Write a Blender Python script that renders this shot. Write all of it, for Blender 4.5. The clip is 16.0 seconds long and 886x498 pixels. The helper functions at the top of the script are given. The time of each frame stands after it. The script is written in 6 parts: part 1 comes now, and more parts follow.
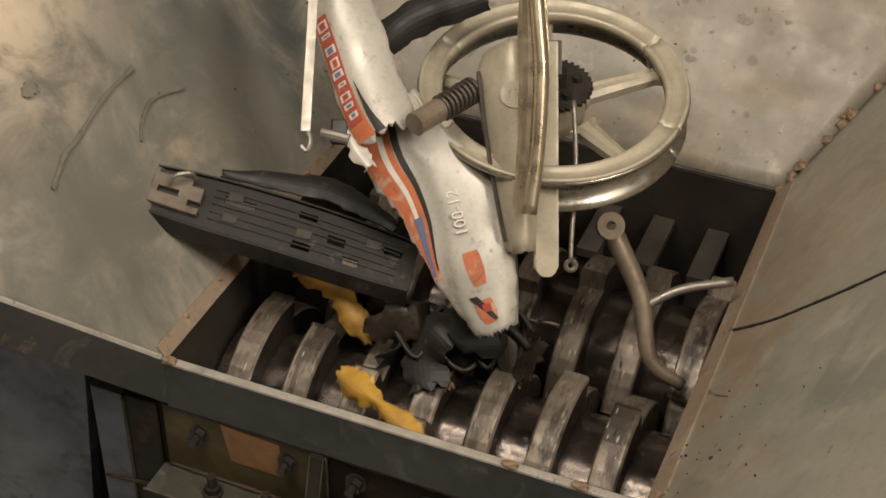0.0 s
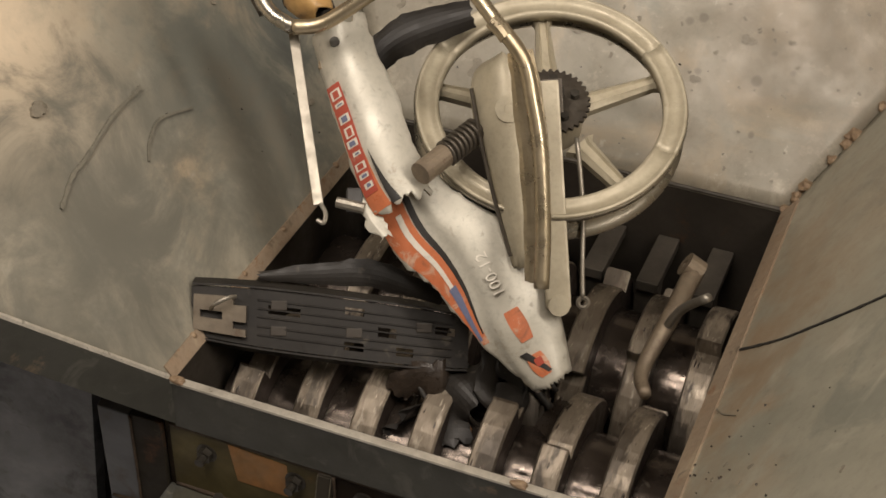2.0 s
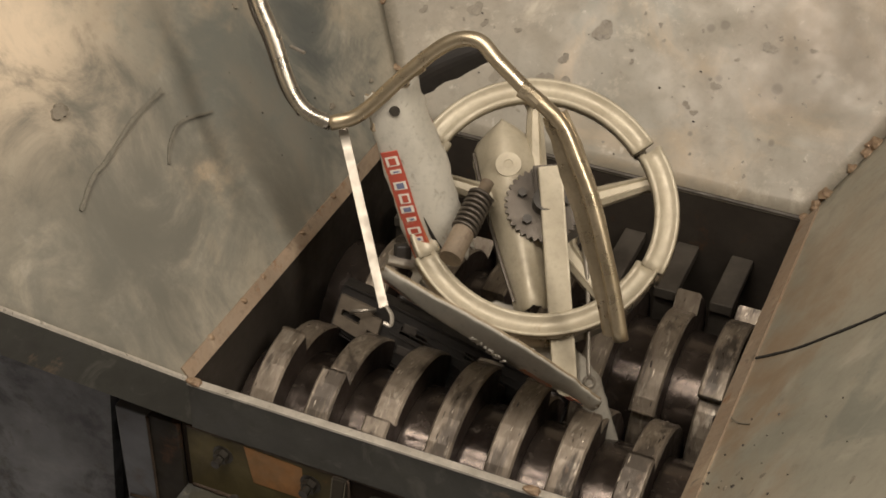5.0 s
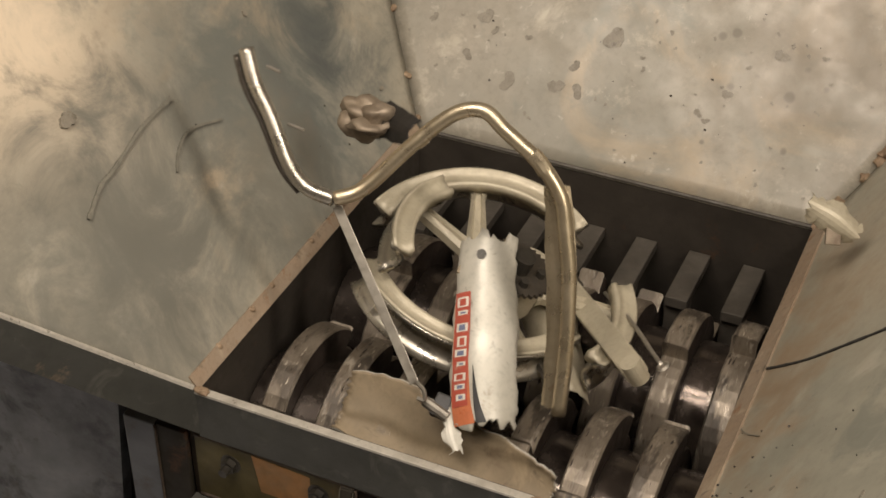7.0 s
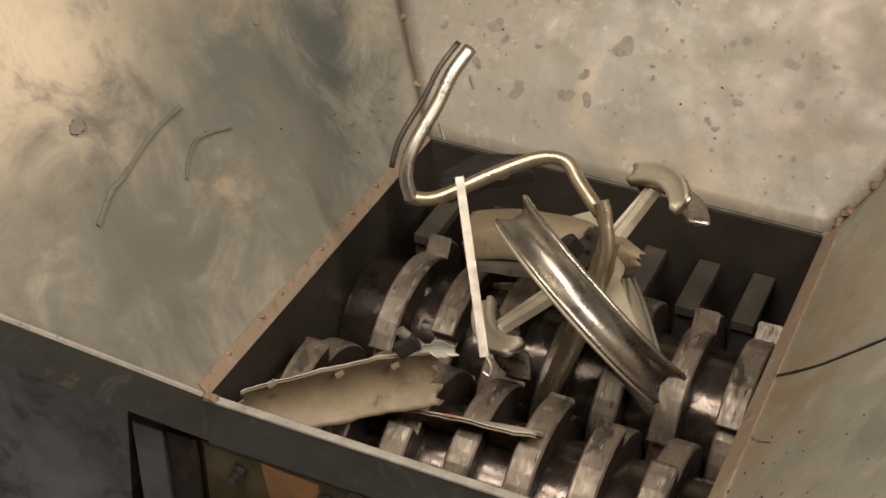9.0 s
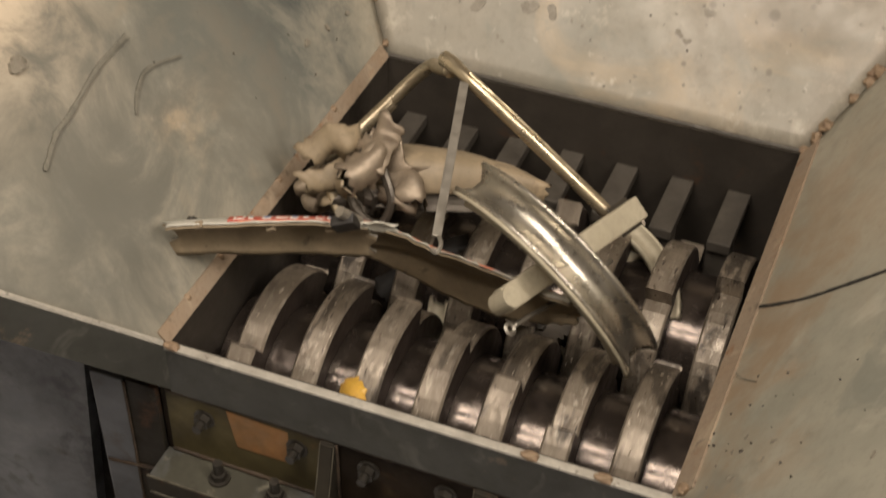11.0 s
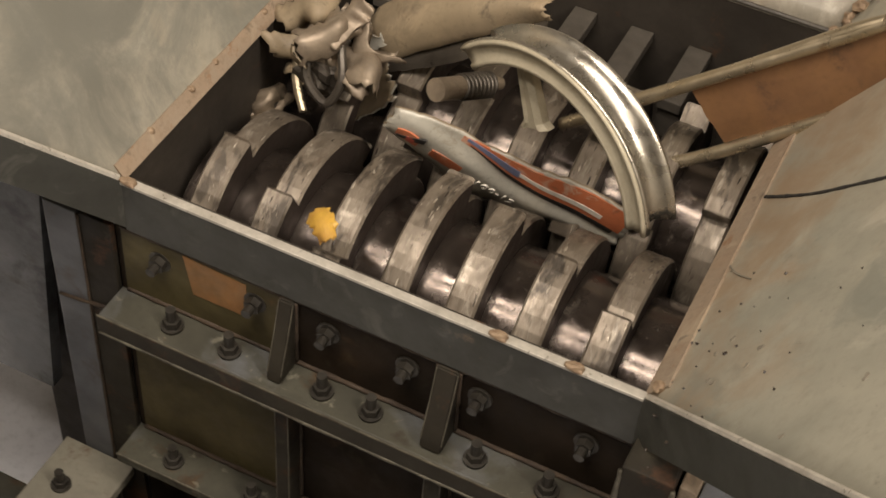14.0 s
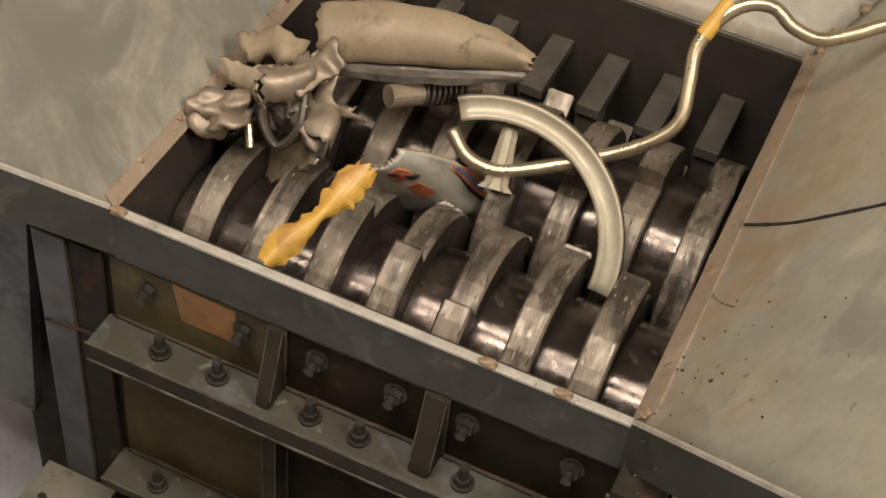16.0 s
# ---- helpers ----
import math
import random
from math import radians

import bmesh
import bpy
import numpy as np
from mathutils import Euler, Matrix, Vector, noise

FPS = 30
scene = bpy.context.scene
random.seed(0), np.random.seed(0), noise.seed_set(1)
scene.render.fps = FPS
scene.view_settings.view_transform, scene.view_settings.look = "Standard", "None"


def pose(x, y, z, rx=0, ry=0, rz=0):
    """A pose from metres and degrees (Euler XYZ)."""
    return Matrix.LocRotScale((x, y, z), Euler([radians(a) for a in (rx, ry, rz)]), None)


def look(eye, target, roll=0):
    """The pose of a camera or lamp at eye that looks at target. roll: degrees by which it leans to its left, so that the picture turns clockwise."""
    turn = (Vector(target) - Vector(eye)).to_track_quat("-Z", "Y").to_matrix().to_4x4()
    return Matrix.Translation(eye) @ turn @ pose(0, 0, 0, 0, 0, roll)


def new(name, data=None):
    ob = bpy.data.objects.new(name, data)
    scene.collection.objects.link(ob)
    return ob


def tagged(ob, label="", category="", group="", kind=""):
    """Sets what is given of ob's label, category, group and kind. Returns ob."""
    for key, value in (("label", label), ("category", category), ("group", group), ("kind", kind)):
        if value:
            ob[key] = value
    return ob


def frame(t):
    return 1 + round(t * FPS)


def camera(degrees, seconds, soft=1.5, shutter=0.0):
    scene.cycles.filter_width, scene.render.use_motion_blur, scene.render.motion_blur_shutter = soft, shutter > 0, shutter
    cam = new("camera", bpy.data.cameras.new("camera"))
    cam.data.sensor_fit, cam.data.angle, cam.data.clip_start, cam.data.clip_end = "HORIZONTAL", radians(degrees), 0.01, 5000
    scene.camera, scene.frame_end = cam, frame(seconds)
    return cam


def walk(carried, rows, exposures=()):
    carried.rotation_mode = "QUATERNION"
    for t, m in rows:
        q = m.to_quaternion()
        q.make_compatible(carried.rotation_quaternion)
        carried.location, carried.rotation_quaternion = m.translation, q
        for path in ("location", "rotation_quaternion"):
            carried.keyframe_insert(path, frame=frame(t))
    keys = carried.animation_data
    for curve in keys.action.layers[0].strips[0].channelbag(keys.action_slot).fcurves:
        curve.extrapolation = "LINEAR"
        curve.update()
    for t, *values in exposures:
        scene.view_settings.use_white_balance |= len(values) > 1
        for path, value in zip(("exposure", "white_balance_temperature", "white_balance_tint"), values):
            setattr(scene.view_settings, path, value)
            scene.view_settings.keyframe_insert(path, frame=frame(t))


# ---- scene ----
cam = camera(32.0, 16.0, soft=1.6, shutter=0.5)
PATH = [
    (0, (1.238, -1.731, 1.872), (0.645, -0.268, 0.644), 0.9),
    (0.5, (1.246, -1.735, 1.871), (0.65, -0.265, 0.652), 0.9),
    (1, (1.246, -1.743, 1.881), (0.645, -0.269, 0.67), 0.7),
    (1.5, (1.272, -1.745, 1.87), (0.649, -0.271, 0.67), 0.2),
    (2, (1.214, -1.744, 1.877), (0.624, -0.264, 0.668), 1.1),
    (2.5, (1.253, -1.739, 1.896), (0.642, -0.269, 0.687), 0.7),
    (3, (1.253, -1.738, 1.893), (0.631, -0.267, 0.69), 0.6),
    (3.5, (1.253, -1.736, 1.889), (0.627, -0.266, 0.686), 0.5),
    (4, (1.248, -1.739, 1.888), (0.625, -0.269, 0.683), 0.7),
    (6.5, (1.235, -1.723, 1.887), (0.598, -0.262, 0.678), 0.8),
    (7, (1.245, -1.717, 1.888), (0.597, -0.257, 0.684), 0.5),
    (7.5, (1.233, -1.733, 1.882), (0.58, -0.264, 0.692), 0.8),
    (8, (1.243, -1.731, 1.885), (0.584, -0.261, 0.7), 0.6),
    (10.5, (1.255, -1.67, 1.839), (0.601, -0.213, 0.635), -0.6),
    (11, (1.143, -1.583, 1.882), (0.585, -0.185, 0.565), 0.4),
    (11.5, (1.134, -1.544, 1.853), (0.59, -0.191, 0.484), -0.4),
    (12, (1.141, -1.538, 1.803), (0.618, -0.203, 0.409), -1.1),
    (12.5, (1.145, -1.531, 1.786), (0.638, -0.202, 0.379), -1.7),
    (12.8, (1.163, -1.534, 1.78), (0.645, -0.209, 0.374), -1.4),
    (13, (1.152, -1.525, 1.769), (0.644, -0.199, 0.36), -2.3),
    (13.5, (1.165, -1.433, 1.729), (0.634, -0.154, 0.287), -1.6),
    (14, (1.14, -1.407, 1.766), (0.621, -0.145, 0.304), 5.2),
    (14.5, (1.1, -1.444, 1.767), (0.605, -0.153, 0.321), 7.5),
    (15, (1.116, -1.46, 1.779), (0.617, -0.158, 0.345), 6.9),
    (15.5, (1.119, -1.453, 1.792), (0.619, -0.151, 0.358), 6.2),
    (16, (1.084, -1.438, 1.814), (0.62, -0.142, 0.363), 7.0),
]
walk(cam, [(t, look(eye, target, roll)) for t, eye, target, roll in PATH], [(0, -0.45), (4.2, -0.43), (6.3, -0.22), (8.2, -0.24), (10.3, -0.22), (11.0, -0.08), (12.0, 0.05), (16.0, 0.12)])


# ---- world and lamps: a workshop hall lit by rows of tubes under the roof ----
world = bpy.data.worlds.new("hall_air")
scene.world = world
world.use_nodes = True
world.node_tree.nodes["Background"].inputs[0].default_value = (1.0, 0.92, 0.82, 1)
world.node_tree.nodes["Background"].inputs[1].default_value = 0.19
scene.view_settings.exposure = 0.0


def area(name, eye, target, sx, sy, power, color):
    data = bpy.data.lights.new(name, "AREA")
    data.shape, data.size, data.size_y, data.energy, data.color = "RECTANGLE", sx, sy, power, color
    ob = new(name, data)
    ob.matrix_world = look(eye, target)
    return ob


WARM = (1.0, 0.89, 0.785)
area("tube_lamp_front", (0.0, -1.8, 3.8), (0.45, 0.4, 0.0), 2.4, 0.35, 84, WARM)
area("tube_lamp_over", (0.3, -0.6, 3.3), (0.45, 0.45, 0.0), 2.4, 0.3, 72, WARM)
area("tube_lamp_side", (3.2, -0.9, 3.3), (0.0, 0.3, 0.0), 0.4, 2.4, 165, WARM)


# ---- materials ----
def mat(name, base, second, rough=0.5, metal=0.0, scale=6.0, fine=60.0, amount=0.6, bump=0.15, rust=None, rust_at=0.62,
        rust_scale=9.0, spots=None, spots_scale=14.0, rough_var=0.15, stretch=(1, 1, 1), per_piece=0.0, zones=(), layers=()):
    m = bpy.data.materials.new(name)
    m.use_nodes = True
    nt = m.node_tree
    bsdf = nt.nodes["Principled BSDF"]
    link = nt.links.new
    coord = nt.nodes.new("ShaderNodeTexCoord")
    mapping = nt.nodes.new("ShaderNodeMapping")
    mapping.inputs["Scale"].default_value = stretch
    link(coord.outputs["Object"], mapping.inputs["Vector"])
    vec = mapping.outputs["Vector"]
    if per_piece:
        info = nt.nodes.new("ShaderNodeObjectInfo")
        shift = nt.nodes.new("ShaderNodeVectorMath")
        shift.operation = "MULTIPLY_ADD"
        link(info.outputs["Random"], shift.inputs[0])
        shift.inputs[1].default_value = (7.0, 11.0, 5.0)
        link(mapping.outputs["Vector"], shift.inputs[2])
        vec = shift.outputs["Vector"]

    def noisy(sc, detail=6.0, roughness=0.6, distortion=0.0):
        n = nt.nodes.new("ShaderNodeTexNoise")
        n.inputs["Scale"].default_value, n.inputs["Detail"].default_value = sc, detail
        n.inputs["Roughness"].default_value, n.inputs["Distortion"].default_value = roughness, distortion
        link(vec, n.inputs["Vector"])
        return n.outputs["Fac"]

    def ramp(fac, lo, hi):
        r = nt.nodes.new("ShaderNodeMapRange")
        r.inputs["From Min"].default_value, r.inputs["From Max"].default_value = lo, hi
        link(fac, r.inputs["Value"])
        return r.outputs["Result"]

    def mix(fac, a, b):
        x = nt.nodes.new("ShaderNodeMix")
        x.data_type = "RGBA"
        link(fac, x.inputs[0])
        for sock, v in ((x.inputs[6], a), (x.inputs[7], b)):
            if isinstance(v, tuple):
                sock.default_value = (*v, 1)
            else:
                link(v, sock)
        return x.outputs[2]

    def times(fac, k):
        x = nt.nodes.new("ShaderNodeMath")
        x.operation = "MULTIPLY"
        link(fac, x.inputs[0])
        x.inputs[1].default_value = k
        return x.outputs[0]

    big = noisy(scale, 8.0, 0.64, 0.25)
    small = noisy(fine, 5.0, 0.7)
    col = mix(times(ramp(big, 0.32, 0.68), amount), base, second)
    dark = tuple(c * 0.62 for c in base)
    col = mix(times(ramp(small, 0.48, 0.72), 0.55), col, dark)
    if rust:
        col = mix(ramp(noisy(rust_scale, 9.0, 0.7, 0.3), rust_at, rust_at + 0.1), col, rust)
    for colour, sc, lo, hi, strength, swirl in layers:
        col = mix(times(ramp(noisy(sc, 7.0, 0.62, swirl), lo, hi), strength), col, colour)
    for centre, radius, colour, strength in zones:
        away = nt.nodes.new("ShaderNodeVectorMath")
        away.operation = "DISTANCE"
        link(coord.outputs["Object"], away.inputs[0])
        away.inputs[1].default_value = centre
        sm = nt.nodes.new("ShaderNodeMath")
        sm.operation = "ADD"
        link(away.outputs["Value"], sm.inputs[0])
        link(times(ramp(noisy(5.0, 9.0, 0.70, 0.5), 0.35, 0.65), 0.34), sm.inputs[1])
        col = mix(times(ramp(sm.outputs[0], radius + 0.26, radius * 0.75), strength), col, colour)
    if spots:
        v = nt.nodes.new("ShaderNodeTexVoronoi")
        v.inputs["Scale"].default_value = spots_scale
        link(vec, v.inputs["Vector"])
        d = nt.nodes.new("ShaderNodeMath")
        d.operation = "ADD"
        link(v.outputs["Distance"], d.inputs[0])
        link(times(noisy(spots_scale * 0.45, 3.0), 0.62), d.inputs[1])
        col = mix(times(ramp(d.outputs[0], 0.40, 0.34), 0.7), col, spots)
    if per_piece:
        col = mix(times(info.outputs["Random"], per_piece), col, second)
    link(col, bsdf.inputs["Base Color"])
    bsdf.inputs["Metallic"].default_value = metal
    r = nt.nodes.new("ShaderNodeMapRange")
    r.inputs["To Min"].default_value, r.inputs["To Max"].default_value = max(0.05, rough - rough_var), min(1.0, rough + rough_var)
    r.inputs["From Min"].default_value, r.inputs["From Max"].default_value = 0.3, 0.7
    link(noisy(scale * 3.1, 6.0), r.inputs["Value"])
    link(r.outputs["Result"], bsdf.inputs["Roughness"])
    if bump:
        b = nt.nodes.new("ShaderNodeBump")
        b.inputs["Strength"].default_value, b.inputs["Distance"].default_value = bump, 0.004
        s = nt.nodes.new("ShaderNodeMath")
        s.operation = "ADD"
        link(big, s.inputs[0])
        link(times(small, 0.5), s.inputs[1])
        link(s.outputs[0], b.inputs["Height"])
        link(b.outputs["Normal"], bsdf.inputs["Normal"])
    return m


RUST = (0.26, 0.115, 0.045)
M_HOPPER_LEFT = mat("smeared_lit_hopper_steel", (0.34, 0.305, 0.235), (0.245, 0.23, 0.18), 0.5, 0.05, 3.0, 45, 0.8, 0.22,
                    layers=(((0.41, 0.315, 0.205), 2.6, 0.53, 0.66, 0.7, 0.3), ((0.19, 0.185, 0.15), 5.5, 0.53, 0.64, 0.6, 0.7),
                            ((0.46, 0.43, 0.36), 18.0, 0.60, 0.72, 0.40, 0.4), ((0.13, 0.12, 0.09), 30.0, 0.63, 0.72, 0.5, 0.3)),
                    # Pale upper zones put the corner's light into the colour; lower ones darken.
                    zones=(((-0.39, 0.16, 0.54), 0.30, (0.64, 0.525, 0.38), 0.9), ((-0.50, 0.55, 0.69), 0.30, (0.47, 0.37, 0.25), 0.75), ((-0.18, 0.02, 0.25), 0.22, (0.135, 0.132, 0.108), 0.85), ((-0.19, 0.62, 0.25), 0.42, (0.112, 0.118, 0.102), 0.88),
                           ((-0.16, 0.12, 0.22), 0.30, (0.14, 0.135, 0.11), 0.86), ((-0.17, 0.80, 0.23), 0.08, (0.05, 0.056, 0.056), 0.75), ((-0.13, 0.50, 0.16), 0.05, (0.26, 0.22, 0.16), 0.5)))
M_HOPPER = mat("worn_dimmed_hopper_steel", (0.315, 0.28, 0.22), (0.21, 0.20, 0.16), 0.48, 0.1, 3.4, 55, 0.95, 0.14,
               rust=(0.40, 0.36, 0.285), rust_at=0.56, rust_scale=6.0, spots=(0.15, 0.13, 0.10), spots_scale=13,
               # Zones darken the back plate's colour in place of weaker lamp light.
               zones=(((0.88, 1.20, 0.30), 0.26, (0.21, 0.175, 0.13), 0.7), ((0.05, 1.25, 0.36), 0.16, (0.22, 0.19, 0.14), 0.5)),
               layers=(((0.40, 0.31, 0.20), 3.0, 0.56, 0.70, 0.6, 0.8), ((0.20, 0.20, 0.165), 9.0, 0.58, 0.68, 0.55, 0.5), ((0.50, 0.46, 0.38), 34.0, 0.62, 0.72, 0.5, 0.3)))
M_HOPPER_CLEAN = mat("grey_hopper_steel", (0.355, 0.33, 0.258), (0.215, 0.21, 0.166), 0.45, 0.1, 2.6, 50, 0.95, 0.14,
                     rust=(0.34, 0.26, 0.165), rust_at=0.60, rust_scale=3.5, zones=(((1.03, 0.62, 0.17), 0.30, (0.29, 0.225, 0.15), 0.5), ((0.97, 0.02, 0.08), 0.05, (0.265, 0.19, 0.12), 0.65), ((0.96, 0.20, 0.07), 0.06, (0.265, 0.19, 0.12), 0.65), ((0.96, 0.40, 0.07), 0.06, (0.265, 0.19, 0.12), 0.65), ((0.97, 0.62, 0.09), 0.08, (0.265, 0.19, 0.12), 0.65)),
                     layers=(((0.17, 0.175, 0.145), 3.6, 0.56, 0.62, 0.6, 0.8), ((0.45, 0.41, 0.33), 6.0, 0.57, 0.68, 0.5, 0.6), ((0.14, 0.125, 0.10), 38.0, 0.64, 0.72, 0.6, 0.3)))
M_RUST = mat("rusty_edge_steel", (0.255, 0.18, 0.115), (0.25, 0.205, 0.15), 0.75, 0.0, 9, 90, 0.8, 0.4, rust=(0.20, 0.105, 0.05), rust_at=0.57, rust_scale=18,
             layers=(((0.36, 0.29, 0.20), 11.0, 0.55, 0.66, 0.7, 0.8), ((0.10, 0.075, 0.05), 24.0, 0.60, 0.70, 0.7, 0.4)))
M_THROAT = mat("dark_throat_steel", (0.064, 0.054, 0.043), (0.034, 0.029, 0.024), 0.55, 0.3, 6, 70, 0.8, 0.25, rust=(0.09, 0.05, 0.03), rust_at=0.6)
M_BAR = mat("painted_grey_flange", (0.050, 0.049, 0.038), (0.025, 0.024, 0.019), 0.48, 0.2, 5, 70, 0.8, 0.12, rust=(0.16, 0.115, 0.07), rust_at=0.64, rust_scale=9,
            layers=(((0.105, 0.10, 0.082), 14.0, 0.58, 0.70, 0.5, 1.0), ((0.035, 0.033, 0.027), 7.0, 0.58, 0.68, 0.6, 1.2)))
M_EDGE = mat("bare_steel_edge", (0.58, 0.54, 0.46), (0.30, 0.27, 0.22), 0.38, 0.35, 20, 120, 0.8, 0.2)
M_FRAME = mat("oily_green_machine_paint", (0.034, 0.029, 0.019), (0.013, 0.010, 0.008), 0.7, 0.0, 5, 60, 0.9, 0.2, rust=(0.060, 0.030, 0.016), rust_at=0.54, rust_scale=9,
              layers=(((0.080, 0.072, 0.046), 12.0, 0.60, 0.70, 0.6, 0.3),))
M_LEDGE = mat("dusty_ledge_paint", (0.068, 0.064, 0.046), (0.026, 0.024, 0.018), 0.65, 0.0, 4, 80, 0.9, 0.2, rust=(0.06, 0.036, 0.018), rust_at=0.56, rust_scale=10,
              layers=(((0.12, 0.125, 0.13), 3.0, 0.54, 0.64, 0.6, 0.3), ((0.03, 0.022, 0.014), 14.0, 0.58, 0.68, 0.7, 0.3), ((0.19, 0.175, 0.13), 26.0, 0.62, 0.70, 0.6, 0.3)))
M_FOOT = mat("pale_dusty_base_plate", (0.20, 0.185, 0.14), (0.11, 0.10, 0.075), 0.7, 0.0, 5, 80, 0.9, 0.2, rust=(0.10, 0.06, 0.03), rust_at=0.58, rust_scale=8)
M_PANEL = mat("brown_oiled_panel", (0.022, 0.013, 0.006), (0.007, 0.005, 0.003), 0.75, 0.0, 6, 70, 0.8, 0.2, rust=(0.055, 0.030, 0.012), rust_at=0.60, rust_scale=4, layers=(((0.05, 0.045, 0.025), 9.0, 0.60, 0.70, 0.5, 0.3),))
M_ORANGE = mat("orange_primer_patch", (0.27, 0.125, 0.036), (0.11, 0.07, 0.03), 0.6, 0.0, 12, 90, 0.8, 0.2)
M_BOLT = mat("greasy_bolt_steel", (0.052, 0.046, 0.036), (0.017, 0.014, 0.011), 0.42, 0.4, 30, 140, 0.8, 0.2)
M_BLUE = mat("blue_grey_side_paint", (0.29, 0.295, 0.305), (0.052, 0.054, 0.058), 0.55, 0.0, 3, 50, 1.0, 0.12, layers=(((0.20, 0.21, 0.225), 5.0, 0.56, 0.68, 0.6, 0.5), ((0.012, 0.012, 0.012), 7.0, 0.54, 0.64, 0.7, 0.4), ((0.06, 0.05, 0.03), 16.0, 0.58, 0.7, 0.6, 0.3)))
M_DISC = mat("scuffed_cutter_steel", (0.28, 0.235, 0.18), (0.125, 0.10, 0.072), 0.44, 0.45, 11, 80, 1.0, 0.35, stretch=(3.0, 1, 1),
             rust=(0.035, 0.027, 0.021), rust_at=0.57, rust_scale=8, rough_var=0.2, per_piece=0.45,
             layers=(((0.46, 0.41, 0.33), 22.0, 0.56, 0.68, 0.7, 0.5), ((0.03, 0.024, 0.019), 5.0, 0.54, 0.60, 0.85, 0.4), ((0.12, 0.085, 0.06), 34.0, 0.60, 0.70, 0.7, 0.3)))
# Oily flank steel, its brown deepened to carry the shade between the discs.
M_SIDE = mat("oily_shaded_cutter_flank", (0.058, 0.042, 0.033), (0.024, 0.018, 0.014), 0.5, 0.15, 10, 90, 0.9, 0.2, rust=(0.085, 0.062, 0.045), rust_at=0.60, rust_scale=9, per_piece=0.4)
M_RING = mat("polished_spacer_steel", (0.115, 0.092, 0.076), (0.032, 0.025, 0.020), 0.19, 0.7, 9, 90, 0.9, 0.12, rust=(0.03, 0.022, 0.018), rust_at=0.54, rust_scale=9, rough_var=0.15, per_piece=0.4,
             layers=(((0.26, 0.225, 0.185), 26.0, 0.60, 0.70, 0.6, 0.6),))
M_OLIVE = mat("olive_stained_paint", (0.095, 0.078, 0.034), (0.04, 0.03, 0.015), 0.6, 0.0, 7, 70, 0.9, 0.2, rust=(0.12, 0.065, 0.022), rust_at=0.6, rust_scale=6)
M_CHIP = mat("torn_metal_chip", (0.52, 0.46, 0.37), (0.30, 0.25, 0.19), 0.4, 0.5, 40, 160, 0.9, 0.3)
M_CLOT = mat("oily_black_clot", (0.045, 0.033, 0.024), (0.016, 0.012, 0.009), 0.35, 0.0, 40, 160, 0.9, 0.3)
M_COMB = mat("dusty_comb_steel", (0.088, 0.076, 0.060), (0.040, 0.034, 0.027), 0.6, 0.2, 12, 80, 0.9, 0.3)
M_STAIN = mat("dark_stain", (0.17, 0.148, 0.112), (0.25, 0.222, 0.172), 0.55, 0.05, 40, 160, 1.0, 0.0, rust=(0.11, 0.095, 0.07), rust_at=0.56, rust_scale=30)
M_COLUMN = mat("dark_column_paint", (0.125, 0.13, 0.142), (0.040, 0.041, 0.044), 0.45, 0.0, 4, 50, 1.0, 0.15, layers=(((0.11, 0.115, 0.125), 6.0, 0.58, 0.70, 0.5, 0.4), ((0.05, 0.035, 0.02), 12.0, 0.56, 0.68, 0.6, 0.3)))
M_FLOOR = mat("grey_shop_floor", (0.72, 0.72, 0.74), (0.55, 0.55, 0.57), 0.7, 0.0, 2, 40, 0.7, 0.15)
M_HALL = mat("dim_hall_wall", (0.42, 0.38, 0.32), (0.34, 0.31, 0.26), 0.8, 0.0, 1, 20, 0.6, 0.0)
M_SMEAR = mat("dark_oil_smear", (0.12, 0.113, 0.09), (0.20, 0.185, 0.145), 0.45, 0.05, 30, 120, 1.0, 0.0)
M_CRACK = mat("black_scratch", (0.012, 0.010, 0.008), (0.02, 0.017, 0.013), 0.8, 0.0, 30, 100, 0.5, 0.0)
M_RUSTY = mat("rust_caked_seam", (0.060, 0.038, 0.020), (0.022, 0.014, 0.009), 0.8, 0.0, 20, 120, 1.0, 0.5)
M_WORN = mat("worn_paint_edge", (0.14, 0.125, 0.088), (0.04, 0.034, 0.024), 0.5, 0.3, 30, 120, 1.0, 0.3, rust=(0.04, 0.03, 0.02), rust_at=0.55, rust_scale=22)
for m in (M_PANEL, M_FRAME, M_OLIVE, M_LEDGE, M_THROAT):
    m.node_tree.nodes["Principled BSDF"].inputs["Specular IOR Level"].default_value = 0.2
M_WELD = mat("weld_bead", (0.33, 0.24, 0.15), (0.16, 0.10, 0.06), 0.55, 0.3, 60, 200, 0.9, 0.6)


# ---- mesh helpers ----
def part(name, bm, material, parent=None, label="", smooth=False):
    """Links a bmesh as one mesh object under a thing or a part."""
    me = bpy.data.meshes.new(name)
    bmesh.ops.recalc_face_normals(bm, faces=bm.faces)
    bm.to_mesh(me)
    bm.free()
    me.materials.append(material)
    if smooth:
        for p in me.polygons:
            p.use_smooth = True
    ob = new(name, me)
    ob.parent = parent
    if label:
        ob["label"] = label
    return ob


def empty(name, m=None):
    ob = new(name)
    if m is not None:
        ob.matrix_world = m
    return ob


